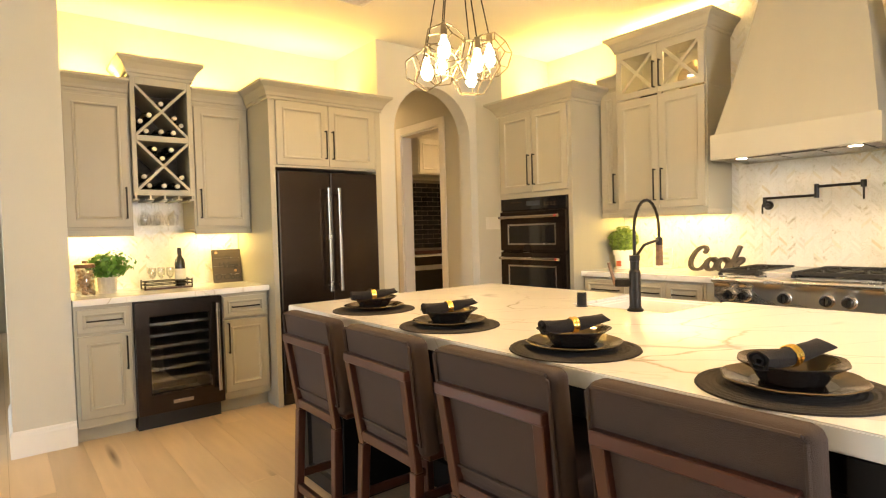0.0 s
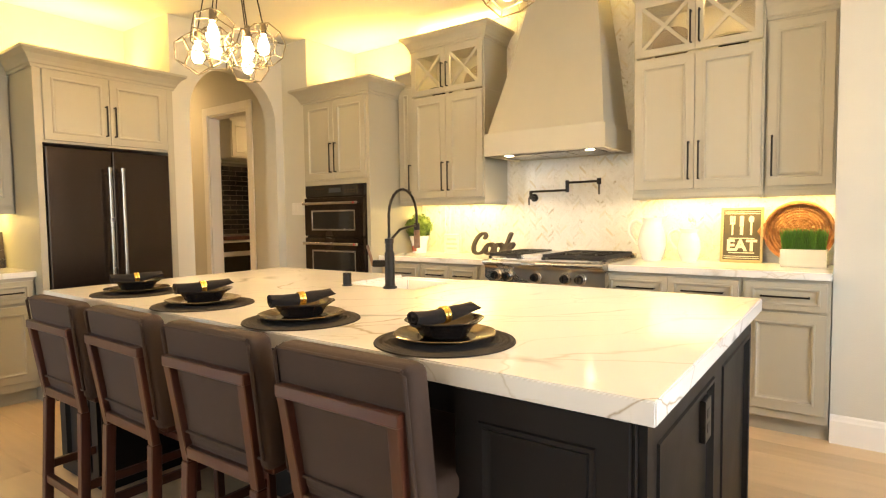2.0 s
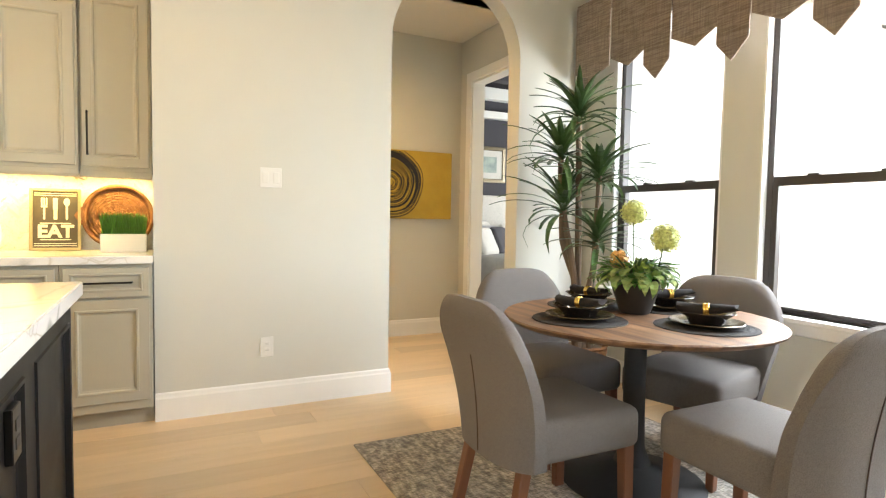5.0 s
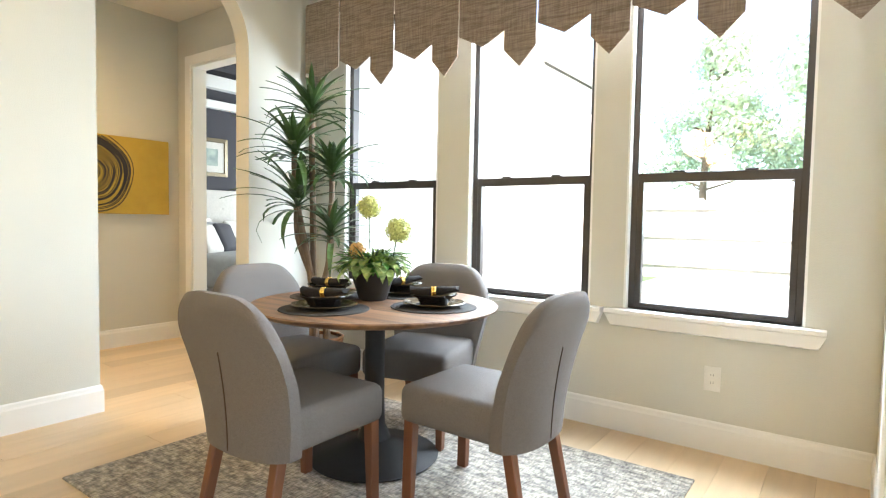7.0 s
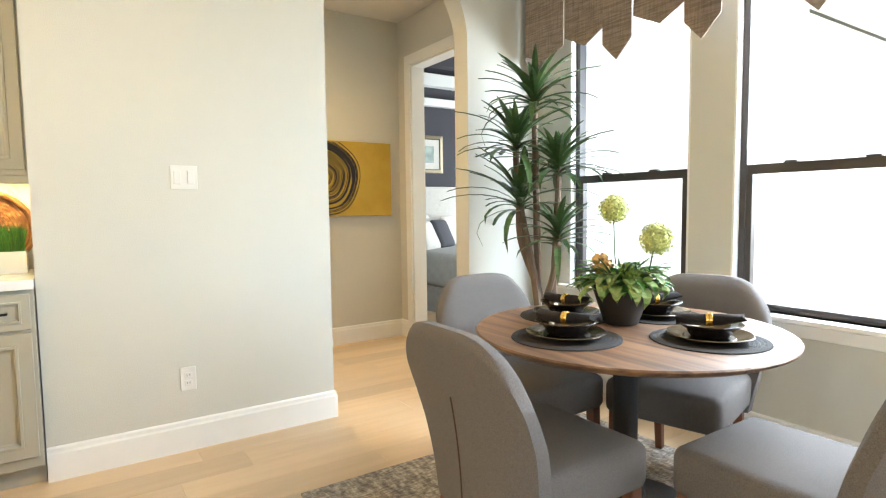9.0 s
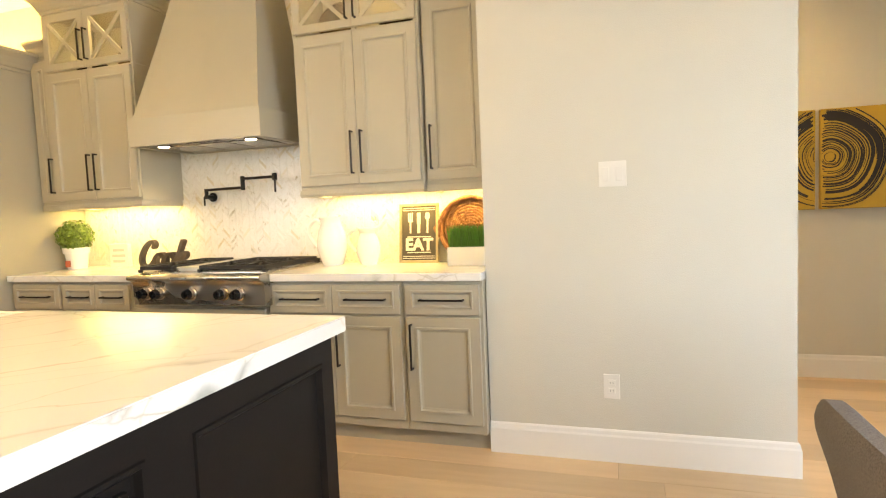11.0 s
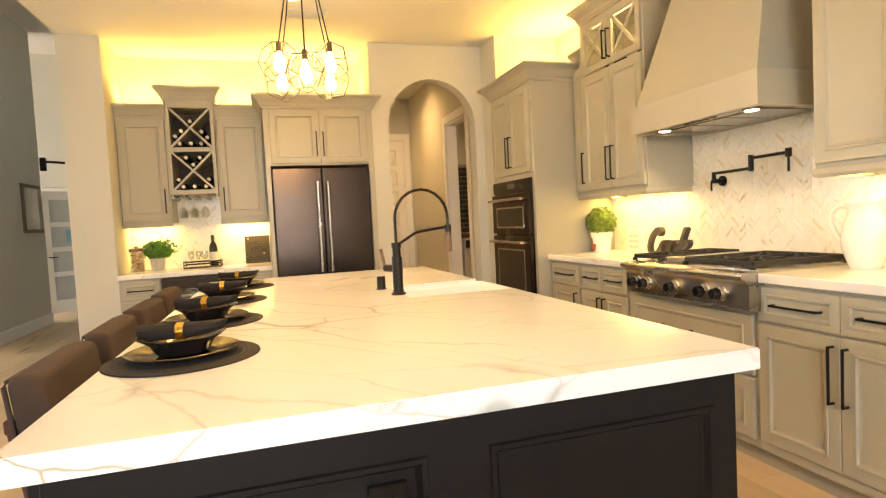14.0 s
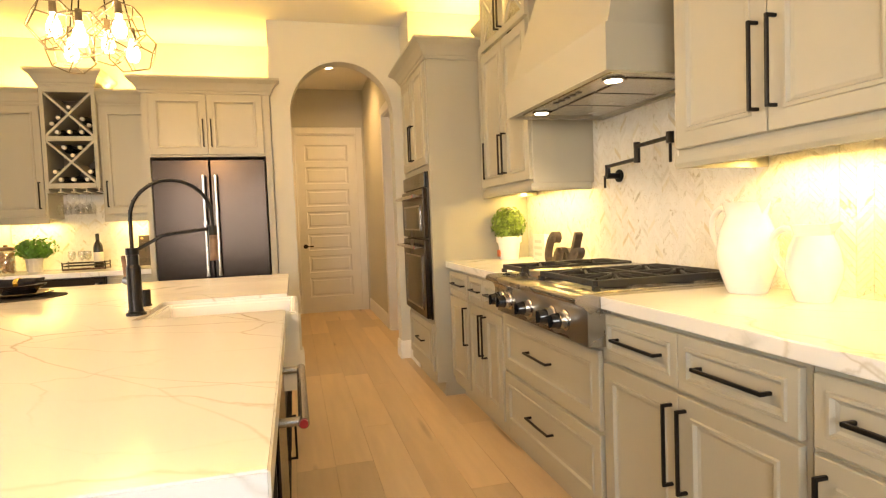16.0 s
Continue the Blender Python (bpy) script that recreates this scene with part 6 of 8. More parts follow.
def ribbon(bm, pts, width, place, d0, d1):
    """A smooth flat stroke of even width through pts (u, v), with rounded ends, from depth d0 to d1."""
    fine = []
    ext = [pts[0]] + pts + [pts[-1]]
    for p0, p1, p2, p3 in zip(ext, ext[1:], ext[2:], ext[3:]):
        for k in range(6):
            w = k / 6
            fine.append(Vector([0.5 * (2 * b + (c - a) * w + (2 * a - 5 * b + 4 * c - d) * w * w + (3 * b - a - 3 * c + d) * w ** 3) for a, b, c, d in zip(p0, p1, p2, p3)]))
    fine.append(Vector(pts[-1]))
    rows = []
    n = len(fine) - 1
    for i, p in enumerate(fine):
        d = (fine[min(i + 1, n)] - fine[max(i - 1, 0)]).normalized()
        h = width / 2 * (0.45 if i in (0, n) else 1.0) * (0.8 + 0.2 * abs(d.y))
        side = Vector((-d.y, d.x)) * h
        rows.append([bm.verts.new(place(q.x, q.y, e)) for q, e in ((p + side, d0), (p + side, d1), (p - side, d1), (p - side, d0))])
    for a, b in zip(rows, rows[1:]):
        for k in range(4):
            bm.faces.new((a[k], a[(k + 1) % 4], b[(k + 1) % 4], b[k]))
    bm.faces.new(rows[0][::-1]), bm.faces.new(rows[-1])
    return bm


def cook_sign():
    t = thing("cook_sign", "dark wooden cursive word sign reading Cook", "sign", at=(4.14, 2.0, 0.936))

    def place(u, v, d):
        return (4.14 + d, 2.21 - u, 0.937 + v)
    o = [(0.060, 0.090), (0.030, 0.090), (0.004, 0.055), (0.006, 0.018), (0.030, 0.008), (0.058, 0.020), (0.076, 0.055), (0.074, 0.083), (0.056, 0.094), (0.062, 0.074), (0.100, 0.070)]
    letters = [[[(0.128, 0.132), (0.146, 0.155), (0.134, 0.178), (0.104, 0.174), (0.060, 0.138), (0.026, 0.080), (0.022, 0.032), (0.048, 0.009), (0.092, 0.012), (0.130, 0.045), (0.152, 0.080)]],
               [[(u + 0.140, v) for u, v in o]], [[(u + 0.225, v) for u, v in o]],
               [[(0.312, 0.008), (0.340, 0.080), (0.376, 0.160), (0.390, 0.185)], [(0.330, 0.050), (0.362, 0.084), (0.392, 0.098), (0.402, 0.084), (0.384, 0.062), (0.350, 0.050)], [(0.356, 0.052), (0.372, 0.018), (0.396, 0.009), (0.416, 0.022)]]]
    e = 0.0
    for strokes in letters:
        bm = bmesh.new()
        for st in strokes:
            ribbon(bm, st, 0.025, place, -0.019 - e, 0.019 + e)
            e += 0.0004
        part("letter", bm, M_SIGN, t)
    c = thing("block_sign", "small white wooden block sign with faint lettering", "sign", at=(4.22, 2.46, 0.936))
    part("block", B(4.20, 4.235, 2.375, 2.545, 0.9355, 1.105, bevel=0.003), M_WHITECER, c)
    for z, w in ((1.058, 0.10), (1.018, 0.12), (0.978, 0.11)):
        part("lettering", B(4.1985, 4.2, 2.46 - w / 2, 2.46 + w / 2, z - 0.009, z + 0.009), M_CREAMFAB, c, "faint grey lettering")


cook_sign()


def pitcher(x, y, z, h, r, turn, label):
    t = thing("pitcher", label, "pitcher", "white pitchers", m=pose(x, y, z, 0, 0, turn))
    part("body", L([(0, 0), (r * 0.62, 0), (r * 0.68, 0.01), (r * 0.95, h * 0.30), (r, h * 0.45), (r * 0.86, h * 0.70), (r * 0.66, h * 0.86), (r * 0.78, h), (r * 0.74, h), (r * 0.60, h * 0.86), (r * 0.8, h * 0.66), (r * 0.9, h * 0.4), (0, 0.02)], seg=32), M_WHITECER, t, smooth=True)
    pts = [(0.66 * r, 0, h * 0.86), (1.15 * r, 0, h * 0.95), (1.62 * r, 0, h * 0.84), (1.66 * r, 0, h * 0.66), (1.35 * r, 0, h * 0.48), (0.97 * r, 0, h * 0.34)]
    fine = []
    for a, b, c, d in zip([pts[0]] + pts, pts, pts[1:], pts[2:] + [pts[-1]]):
        for k in range(5):
            s = k / 5
            fine.append([0.5 * (2 * q1 + (q2 - q0) * s + (2 * q0 - 5 * q1 + 4 * q2 - q3) * s * s + (3 * q1 - q0 - 3 * q2 + q3) * s ** 3) for q0, q1, q2, q3 in zip(a, b, c, d)])
    part("handle", tube(bmesh.new(), fine, 0.011, 10), M_WHITECER, t, smooth=True)
    bm = bmesh.new()
    vs = [bm.verts.new(p) for p in ((-0.55 * r, -0.4 * r, h * 0.99), (-1.12 * r, 0, h * 1.03), (-0.55 * r, 0.4 * r, h * 0.99), (-0.6 * r, 0, h * 0.84))]
    bm.faces.new((vs[0], vs[1], vs[3])), bm.faces.new((vs[1], vs[2], vs[3])), bm.faces.new((vs[0], vs[3], vs[2]))
    part("spout", bm, M_WHITECER, t, smooth=True)


pitcher(4.16, 0.715, 0.935, 0.30, 0.095, 90, "large white ceramic pitcher with curved handle")
pitcher(4.17, 0.475, 0.935, 0.225, 0.075, 100, "smaller white ceramic pitcher beside the large one")


def eat_sign():
    t = thing("eat_sign", "dark kitchen sign, pale gold frame, cutlery and word EAT", "sign", m=pose(0, 0, 0))
    w, h = 0.250, 0.360
    fr = bmesh.new()
    for a, b, c, d in ((-w / 2, -w / 2 + 0.016, 0, h), (w / 2 - 0.016, w / 2, 0, h), (-w / 2 + 0.016, w / 2 - 0.016, 0, 0.016), (-w / 2 + 0.016, w / 2 - 0.016, h - 0.016, h)):
        box(fr, a, b, -0.012, 0.008, c, d, 0.002)
    part("frame", fr, M_PALEGOLD, t, "pale aged gold frame")
    part("board", B(-w / 2 + 0.016, w / 2 - 0.016, -0.002, 0.005, 0.016, h - 0.016), M_EATBOARD, t)
    for z in (0.028, 0.04, h - 0.04, h - 0.028):
        part("stripe", B(-w / 2 + 0.022, w / 2 - 0.022, -0.0035, -0.002, z - 0.002, z + 0.002), M_CHALK, t)
    for z in (0.06, 0.155):
        part("flourish", B(-0.075, 0.075, -0.0035, -0.002, z, z + 0.006), M_CHALK, t)
    me = text_mesh("word", "EAT", 0.100, 0.0012, heavy=0.004)
    me.materials.append(M_CHALK)
    wd = part("word", me, M_CHALK, t)
    wd.matrix_basis = pose(0, -0.0035, 0.078, 90, 0, 0)
    fork = bmesh.new()
    box(fork, -0.060, -0.050, -0.004, -0.002, 0.18, 0.25)
    box(fork, -0.070, -0.040, -0.004, -0.002, 0.25, 0.262)
    for k in range(3):
        box(fork, -0.070 + k * 0.0115, -0.063 + k * 0.0115, -0.004, -0.002, 0.262, 0.305)
    part("fork", fork, M_CHALK, t)
    knife = bmesh.new()
    box(knife, -0.010, 0.008, -0.004, -0.002, 0.18, 0.235, 0.0005)
    box(knife, -0.013, 0.010, -0.004, -0.002, 0.236, 0.305, 0.0005)
    part("knife", knife, M_CHALK, t)
    spoon = bmesh.new()
    box(spoon, 0.049, 0.060, -0.004, -0.002, 0.18, 0.265)
    lathe(spoon, [(0, 0), (0.02, 0), (0.02, 0.002), (0, 0.002)], (0, 0, 0), 16)
    for v in spoon.verts:
        if abs(v.co.x) <= 0.021 and v.co.z < 0.01 and abs(v.co.y) <= 0.021:
            v.co = Vector((0.0545 + v.co.x * 0.8, -0.004 + v.co.z, 0.283 + v.co.y * 1.15))
    part("spoon", spoon, M_CHALK, t)
    t.matrix_basis = pose(4.22, 0.168, 0.937, -7, 0, -90)


eat_sign()


def round_tray():
    x, y, z, r = 4.272, -0.148, 1.137, 0.183
    t = thing("wicker_tray", "round woven wicker tray leaning on the backsplash", "tray", m=pose(x, y, z, 0, -90 + 6, 0))
    bm = bmesh.new()
    for k in range(11):
        rr = 0.016 + k * 0.016
        tube(bm, [(rr * math.cos(2 * math.pi * i / 40), rr * math.sin(2 * math.pi * i / 40), 0.004 * math.sin(i * 2.1 + k)) for i in range(41)], 0.0095, 6)
    part("weave", bm, M_WICKER, t)
    bm = bmesh.new()
    for dz in (0.012, 0.03):
        tube(bm, [(r * math.cos(2 * math.pi * i / 48), r * math.sin(2 * math.pi * i / 48), dz + 0.004 * math.sin(i * 1.7)) for i in range(49)], 0.011, 7)
    part("rim", bm, M_WICKER, t)
    for s in (-1, 1):
        part("handle", tube(bmesh.new(), [(0.05 * k, s * (r + 0.035 * (1 - abs(k))), 0.03) for k in (-1, -0.6, 0, 0.6, 1)], 0.009, 7), M_WICKER, t)


round_tray()


def grass_box():
    x, y, z = 4.09, -0.185, 0.935
    t = thing("grass_planter", "white rectangular planter of short green wheatgrass", "potted plant", at=(x, y, z))
    part("planter", B(x - 0.055, x + 0.055, y - 0.118, y + 0.118, z, z + 0.105, bevel=0.004), M_WHITECER, t)
    bm = bmesh.new()
    rng = random.Random(8)
    for _ in range(1500):
        a, b = x + rng.uniform(-0.046, 0.046), y + rng.uniform(-0.109, 0.109)
        h, dx, dy = rng.uniform(0.085, 0.135), rng.uniform(-0.02, 0.02), rng.uniform(-0.02, 0.02)
        an = rng.uniform(0, 6.28)
        wx, wy = 0.0017 * math.cos(an), 0.0017 * math.sin(an)
        v = [bm.verts.new(p) for p in ((a - wx, b - wy, z + 0.10), (a + wx, b + wy, z + 0.10), (a + dx * 0.4 + wx * 0.8, b + dy * 0.4 + wy * 0.8, z + 0.10 + h * 0.6), (a + dx, b + dy, z + 0.10 + h))]
        bm.faces.new((v[0], v[1], v[2])), bm.faces.new((v[0], v[2], v[3]))
    part("grass", bm, M_GRASSGREEN, t)


grass_box()


def pot_filler():
    t = thing("pot_filler", "oil-rubbed bronze folding pot filler on the backsplash", "faucet", at=(HX - 0.01, 1.70, 1.40))
    y = 1.70
    part("wall_plate", C((HX - 0.004, y, 1.405), (HX - 0.016, y, 1.405), 0.032, seg=24), M_BLACK, t)
    part("valve", C((HX - 0.016, y, 1.405), (HX - 0.085, y, 1.405), 0.015, seg=14), M_BLACK, t)
    part("lever", C((HX - 0.085, y + 0.012, 1.405), (HX - 0.085, y + 0.012, 1.345), 0.006), M_BLACK, t)
    part("riser", C((HX - 0.075, y, 1.40), (HX - 0.075, y, 1.46), 0.013, seg=14), M_BLACK, t)
    a = part("arm", C((HX - 0.075, y, 1.452), (HX - 0.135, 1.36, 1.452), 0.009, seg=12), M_BLACK, t)
    part("joint", C((HX - 0.135, 1.36, 1.435), (HX - 0.135, 1.36, 1.525), 0.014, seg=14), M_BLACK, t)
    b = part("arm", C((HX - 0.135, 1.36, 1.508), (HX - 0.16, 1.115, 1.508), 0.009, seg=12), M_BLACK, t)
    part("spout", C((HX - 0.16, 1.10, 1.53), (HX - 0.16, 1.10, 1.485), 0.016, seg=14), M_BLACK, t)
    part("nozzle", C((HX - 0.16, 1.10, 1.485), (HX - 0.16, 1.10, 1.41), 0.006, seg=12), M_BLACK, t)


pot_filler()


def shelf_ware(y, label, kind):
    x, z = 4.13, 2.2755
    t = thing("serving_bowl" if kind else "serving_plate", label, "bowl" if kind else "plate", "glazed cabinet ware", m=pose(x, y, z))
    if kind:
        part("shell", L([(0, 0), (0.05, 0), (0.06, 0.01), (0.11, 0.085), (0.105, 0.085), (0.05, 0.015), (0, 0.012)], seg=28), M_PLATE, t, smooth=True)
    else:
        p = part("dish", L([(0, 0), (0.08, 0.002), (0.13, 0.014), (0.128, 0.018), (0.08, 0.008), (0, 0.006)], seg=32), M_BRONZEPL, t, smooth=True)
        p.matrix_basis = pose(0.05, 0, 0.125, 0, -75, 0)


for y, k in ((2.16, 0), (2.5, 1), (0.22, 1), (0.6, 0)):
    shelf_ware(y, "bronze decorative plate standing in the lit cabinet" if not k else "dark bowl in the lit cabinet", k)


# ---- things on the bar ----
def bar_things():
    z = 0.918
    x, y = 0.455, 4.45
    t = thing("cork_jar", "clear glass jar full of wine corks with a wooden lid", "jar", at=(x, y, z))
    g = part("glass", L([(0, 0), (0.058, 0), (0.060, 0.006), (0.060, 0.185), (0.057, 0.19), (0.056, 0.188), (0.056, 0.01), (0, 0.008)], (x, y, z), 24), M_CLEAR, t, smooth=True)
    g.visible_shadow = False
    part("lid", L([(0, 0), (0.062, 0), (0.062, 0.022), (0.045, 0.028), (0.016, 0.030), (0.016, 0.045), (0, 0.047)], (x, y, z + 0.190), 24), M_WALNUT, t, "pale wooden lid", smooth=True)
    rng = random.Random(2)
    bm = bmesh.new()
    for k in range(46):
        a, r = rng.uniform(0, 6.28), 0.040 * rng.uniform(0, 1) ** 0.5
        c = Vector((x + r * math.cos(a), y + r * math.sin(a), z + 0.018 + 0.15 * k / 46))
        d = Vector((rng.uniform(-1, 1), rng.uniform(-1, 1), rng.uniform(-0.6, 0.6))).normalized() * 0.015
        cyl(bm, c - d, c + d, 0.0105, seg=8)
    tagged(part("corks", bm, M_CORK, t), kind="stuff")
    x, y = 0.60, 4.58
    t = thing("potted_herb", "leafy green plant in a pale ribbed pot", "potted plant", at=(x, y, z))
    part("pot", L([(0, 0), (0.055, 0), (0.064, 0.115), (0.058, 0.115), (0.055, 0.10), (0, 0.10)], (x, y, z), 36, wave=0.02, waves=12), M_CREAMFAB, t)
    bm = bmesh.new()
    leafball(bm, (x, y, z + 0.185), 0.125, 480, 0.028, rng, 0.70)
    leafball(bm, (x + 0.02, y, z + 0.20), 0.155, 130, 0.026, rng, 0.62)
    leafball(bm, (x, y, z + 0.17), 0.09, 180, 0.034, rng, 0.6)
    part("foliage", bm, M_GRASSGREEN, t)
    t = thing("wine_tray", "small rectangular bronze wire tray with rail", "tray", at=(0.985, 4.58, z))
    a, b, c, d = 0.825, 1.145, 4.51, 4.65
    part("base", B(a, b, c, d, z, z + 0.012, bevel=0.003), M_WOOD, t)
    for zz in (z + 0.035, z + 0.058):
        for p, q in (((a, c), (b, c)), ((b, c), (b, d)), ((b, d), (a, d)), ((a, d), (a, c))):
            part("rail", C((*p, zz), (*q, zz), 0.004, seg=8), M_BLACK, t)
    for p in ((a, c), (b, c), (a, d), (b, d)):
        part("post", C((*p, z), (*p, z + 0.07), 0.005, seg=8), M_BLACK, t)
    x, y = 1.08, 4.58
    t = thing("wine_bottle", "standing dark wine bottle with a cream label", "bottle", at=(x, y, z + 0.012))
    part("glass", L([(0, 0), (0.036, 0), (0.037, 0.004), (0.037, 0.17), (0.030, 0.20), (0.0145, 0.225), (0.014, 0.28), (0, 0.28)], (x, y, z + 0.012), 20), M_BOTTLE, t, smooth=True)
    part("label", L([(0.0376, 0.05), (0.0376, 0.13)], (x, y, z + 0.012), 20), M_LABEL, t, "cream paper label")
    part("foil", L([(0.0152, 0.235), (0.0152, 0.288), (0, 0.289)], (x, y, z + 0.012), 16), M_BLACKPAINT, t)
    gl = thing("wine_glass", "small clear wine glass standing on the tray", "wine glass", "tray glasses", m=pose(0, 0, 0))
    part("bowl", L([(0.003, 0.06), (0.026, 0.085), (0.031, 0.11), (0.026, 0.145), (0.025, 0.145), (0.029, 0.11), (0.024, 0.087), (0, 0.064)], seg=18), M_CLEAR, gl, smooth=True)
    part("stem", L([(0, 0), (0.03, 0), (0.03, 0.002), (0.005, 0.006), (0.003, 0.012), (0.003, 0.062)], seg=14), M_CLEAR, gl, smooth=True)
    for i, (gx, gy) in enumerate(((0.885, 4.56), (0.95, 4.59), (1.005, 4.555))):
        m = pose(gx, gy, z + 0.012)
        if i == 0:
            gl.matrix_basis = m
        else:
            copy_thing(gl, m)
    s = thing("wine_sign", "dark wooden plank sign with script lettering and corks", "sign", m=pose(1.475, 4.70, z, -8, 0, 0))
    for k in range(4):
        part("board", B(-0.115, 0.115, 0, 0.014, k * 0.068 + 0.0008, (k + 1) * 0.068 - 0.0008, bevel=0.0015), M_SIGN, s)
    for words, zz, sz in (("It's", 0.195, 0.05), ("Wine", 0.115, 0.075), ("O'Clock", 0.025, 0.068)):
        me = text_mesh("lettering", words, sz, 0.001, 0, 0.3, 0.95)
        me.materials.append(M_BLACKPAINT)
        w = part("lettering", me, M_BLACKPAINT, s)
        w.matrix_basis = pose(0, -0.0015, zz, 90, 0, 0)
    for cx, cz in ((-0.085, 0.245), (0.06, 0.095)):
        part("cork", C((cx, 0.002, cz), (cx, -0.012, cz), 0.011, seg=12), M_CORK, s, "cork disc")


bar_things()


# ---- dining corner ----
def dining_chair():
    """Faces +x; the origin is on the floor under the seat's middle."""
    t = thing("dining_chair", "grey woven upholstered dining chair with rounded back and wooden legs", "dining chair", "chairs round the table", m=pose(0, 0, 0))
    part("seat", cushion(-0.20, 0.305, -0.236, 0.236, 0.325, 0.475, 0.035, 0, 0.015), M_GREYFAB, t, smooth=True)
    bm = bmesh.new()
    nu, nv = 18, 22
    front, rear = [], []

    def surface(u, v):
        """Middle x, half thickness and y, z of the back at u across and v up."""
        w = (0.232 + 0.052 * min(1, v / 0.6)) * (1 - 0.10 * max(0, (v - 0.78) / 0.22) ** 2)
        z = 0.31 + v * (0.568 - 0.115 * abs(u) ** 4.5)
        wrap = 0.065 * abs(u) ** 2.6 * (1 - 0.4 * v)
        th = (0.10 - 0.03 * v) * (1 - 0.45 * abs(u) ** 8) * (1 - 0.6 * max(0, (v - 0.9) / 0.1) ** 2.5)
        return -0.20 - 0.085 * v * v - 0.02 * v + wrap * 0.88, th / 2, u * w, z

    for j in range(nv + 1):
        v = 1 - (1 - j / nv) ** 1.25
        fr, re = [], []
        for i in range(nu + 1):
            u = math.sin(math.pi / 2 * (-1 + 2 * i / nu)) * 0.55 + (-1 + 2 * i / nu) * 0.45
            x, h, y, z = surface(u, v)
            fr.append(bm.verts.new((x + h, y * 0.985, z)))
            re.append(bm.verts.new((x - h, y, z)))
        front.append(fr), rear.append(re)
    for j in range(nv):
        for i in range(nu):
            bm.faces.new((front[j][i], front[j][i + 1], front[j + 1][i + 1], front[j + 1][i]))
            bm.faces.new((rear[j][i + 1], rear[j][i], rear[j + 1][i], rear[j + 1][i + 1]))
        bm.faces.new((front[j][0], front[j + 1][0], rear[j + 1][0], rear[j][0]))
        bm.faces.new((front[j + 1][nu], front[j][nu], rear[j][nu], rear[j + 1][nu]))
    for i in range(nu):
        bm.faces.new((front[nv][i], front[nv][i + 1], rear[nv][i + 1], rear[nv][i]))
        bm.faces.new((front[0][i + 1], front[0][i], rear[0][i], rear[0][i + 1]))
    back = part("backrest", bm, M_GREYFAB, t, smooth=True)
    line = []
    for k in range(9):
        x, h, y, z = surface(0.0, 0.02 + 0.62 * k / 8)
        line.append((x - h - 0.0005, y, z))
    part("seam", tube(bmesh.new(), line, 0.0028, 6), M_STOOLFAB, back, "dark stitched seam")
    for s in (-1, 1):
        part("front_leg", slab_between(bmesh.new(), (0.265, s * 0.196, 0.335), (0.275, s * 0.200, 0.001), 0.045, 0.032, 0.045), M_LEG, t)
        part("back_leg", slab_between(bmesh.new(), (-0.165, s * 0.175, 0.335), (-0.235, s * 0.188, 0.001), 0.042, 0.032, 0.042), M_LEG, t)
    return t


M_LEG = mat("brown_chair_wood", (0.19, 0.075, 0.035), 0.4, 0, (0.12, 0.045, 0.02), 3.0, 0.8, 0.1, 80, (1, 1, 0.15))
TX, TY = 2.125, -2.245
chair = dining_chair()
for i, (bx, by, turn) in enumerate(((2.03, -1.645, -90), (1.44, -2.205, 0), (2.65, -2.16, 180), (2.17, -2.70, 105))):
    m = pose(bx, by, 0.010, 0, 0, turn)
    if i == 0:
        chair.matrix_basis = m
    else:
        copy_thing(chair, m)


def dining_table():
    t = thing("dining_table", "round walnut dining table on a black tulip pedestal", "dining table", at=(TX, TY, 0))
    part("tabletop", L([(0, 0.722), (0.55, 0.722), (0.575, 0.735), (0.58, 0.745), (0.575, 0.75), (0, 0.75)], (TX, TY, 0), 64), M_WALNUT, t, smooth=True)
    part("pedestal", L([(0, 0.012), (0.305, 0.012), (0.312, 0.02), (0.295, 0.03), (0.18, 0.055), (0.08, 0.10), (0.052, 0.17), (0.047, 0.30), (0.047, 0.70), (0.12, 0.715), (0.12, 0.722), (0, 0.722)], (TX, TY, 0), 40), M_IRON, t, "matte black metal pedestal", smooth=True)


dining_table()
rug = solid("rug", B(0.82, 3.01, -2.93, -1.242, 0.0005, 0.011, bevel=0.003), M_RUG, "distressed grey and beige woven area rug under the table", "rug")
SET2 = setting("dining place settings")
for i, (a, turn) in enumerate(((86, 196), (192, 216), (2, 182), (286, 250))):
    rr = 0.305
    lay(SET2, TX + rr * math.cos(radians(a)), TY + rr * math.sin(radians(a)), 0.75, turn, i == 0)


def strap_leaf(bm, p, heading, rise, length, width, droop):
    d = Vector((math.cos(heading), math.sin(heading), 0))
    side = Vector((-d.y, d.x, 0))
    prev = None
    n = 6
    for k in range(n + 1):
        s = k / n
        ang = rise - droop * s * s
        c = p + d * length * s * math.cos(ang * 0.8) + Vector((0, 0, length * (math.sin(rise) * s - droop * 0.55 * s * s)))
        w = width * (math.sin(math.pi * min(1, 0.18 + 0.82 * s)) ** 0.7 if s < 1 else 0.02)
        row = [bm.verts.new(c - side * w / 2), bm.verts.new(c - Vector((0, 0, width * 0.12))), bm.verts.new(c + side * w / 2)]
        if prev:
            bm.faces.new((prev[0], prev[1], row[1], row[0])), bm.faces.new((prev[1], prev[2], row[2], row[1]))
        prev = row


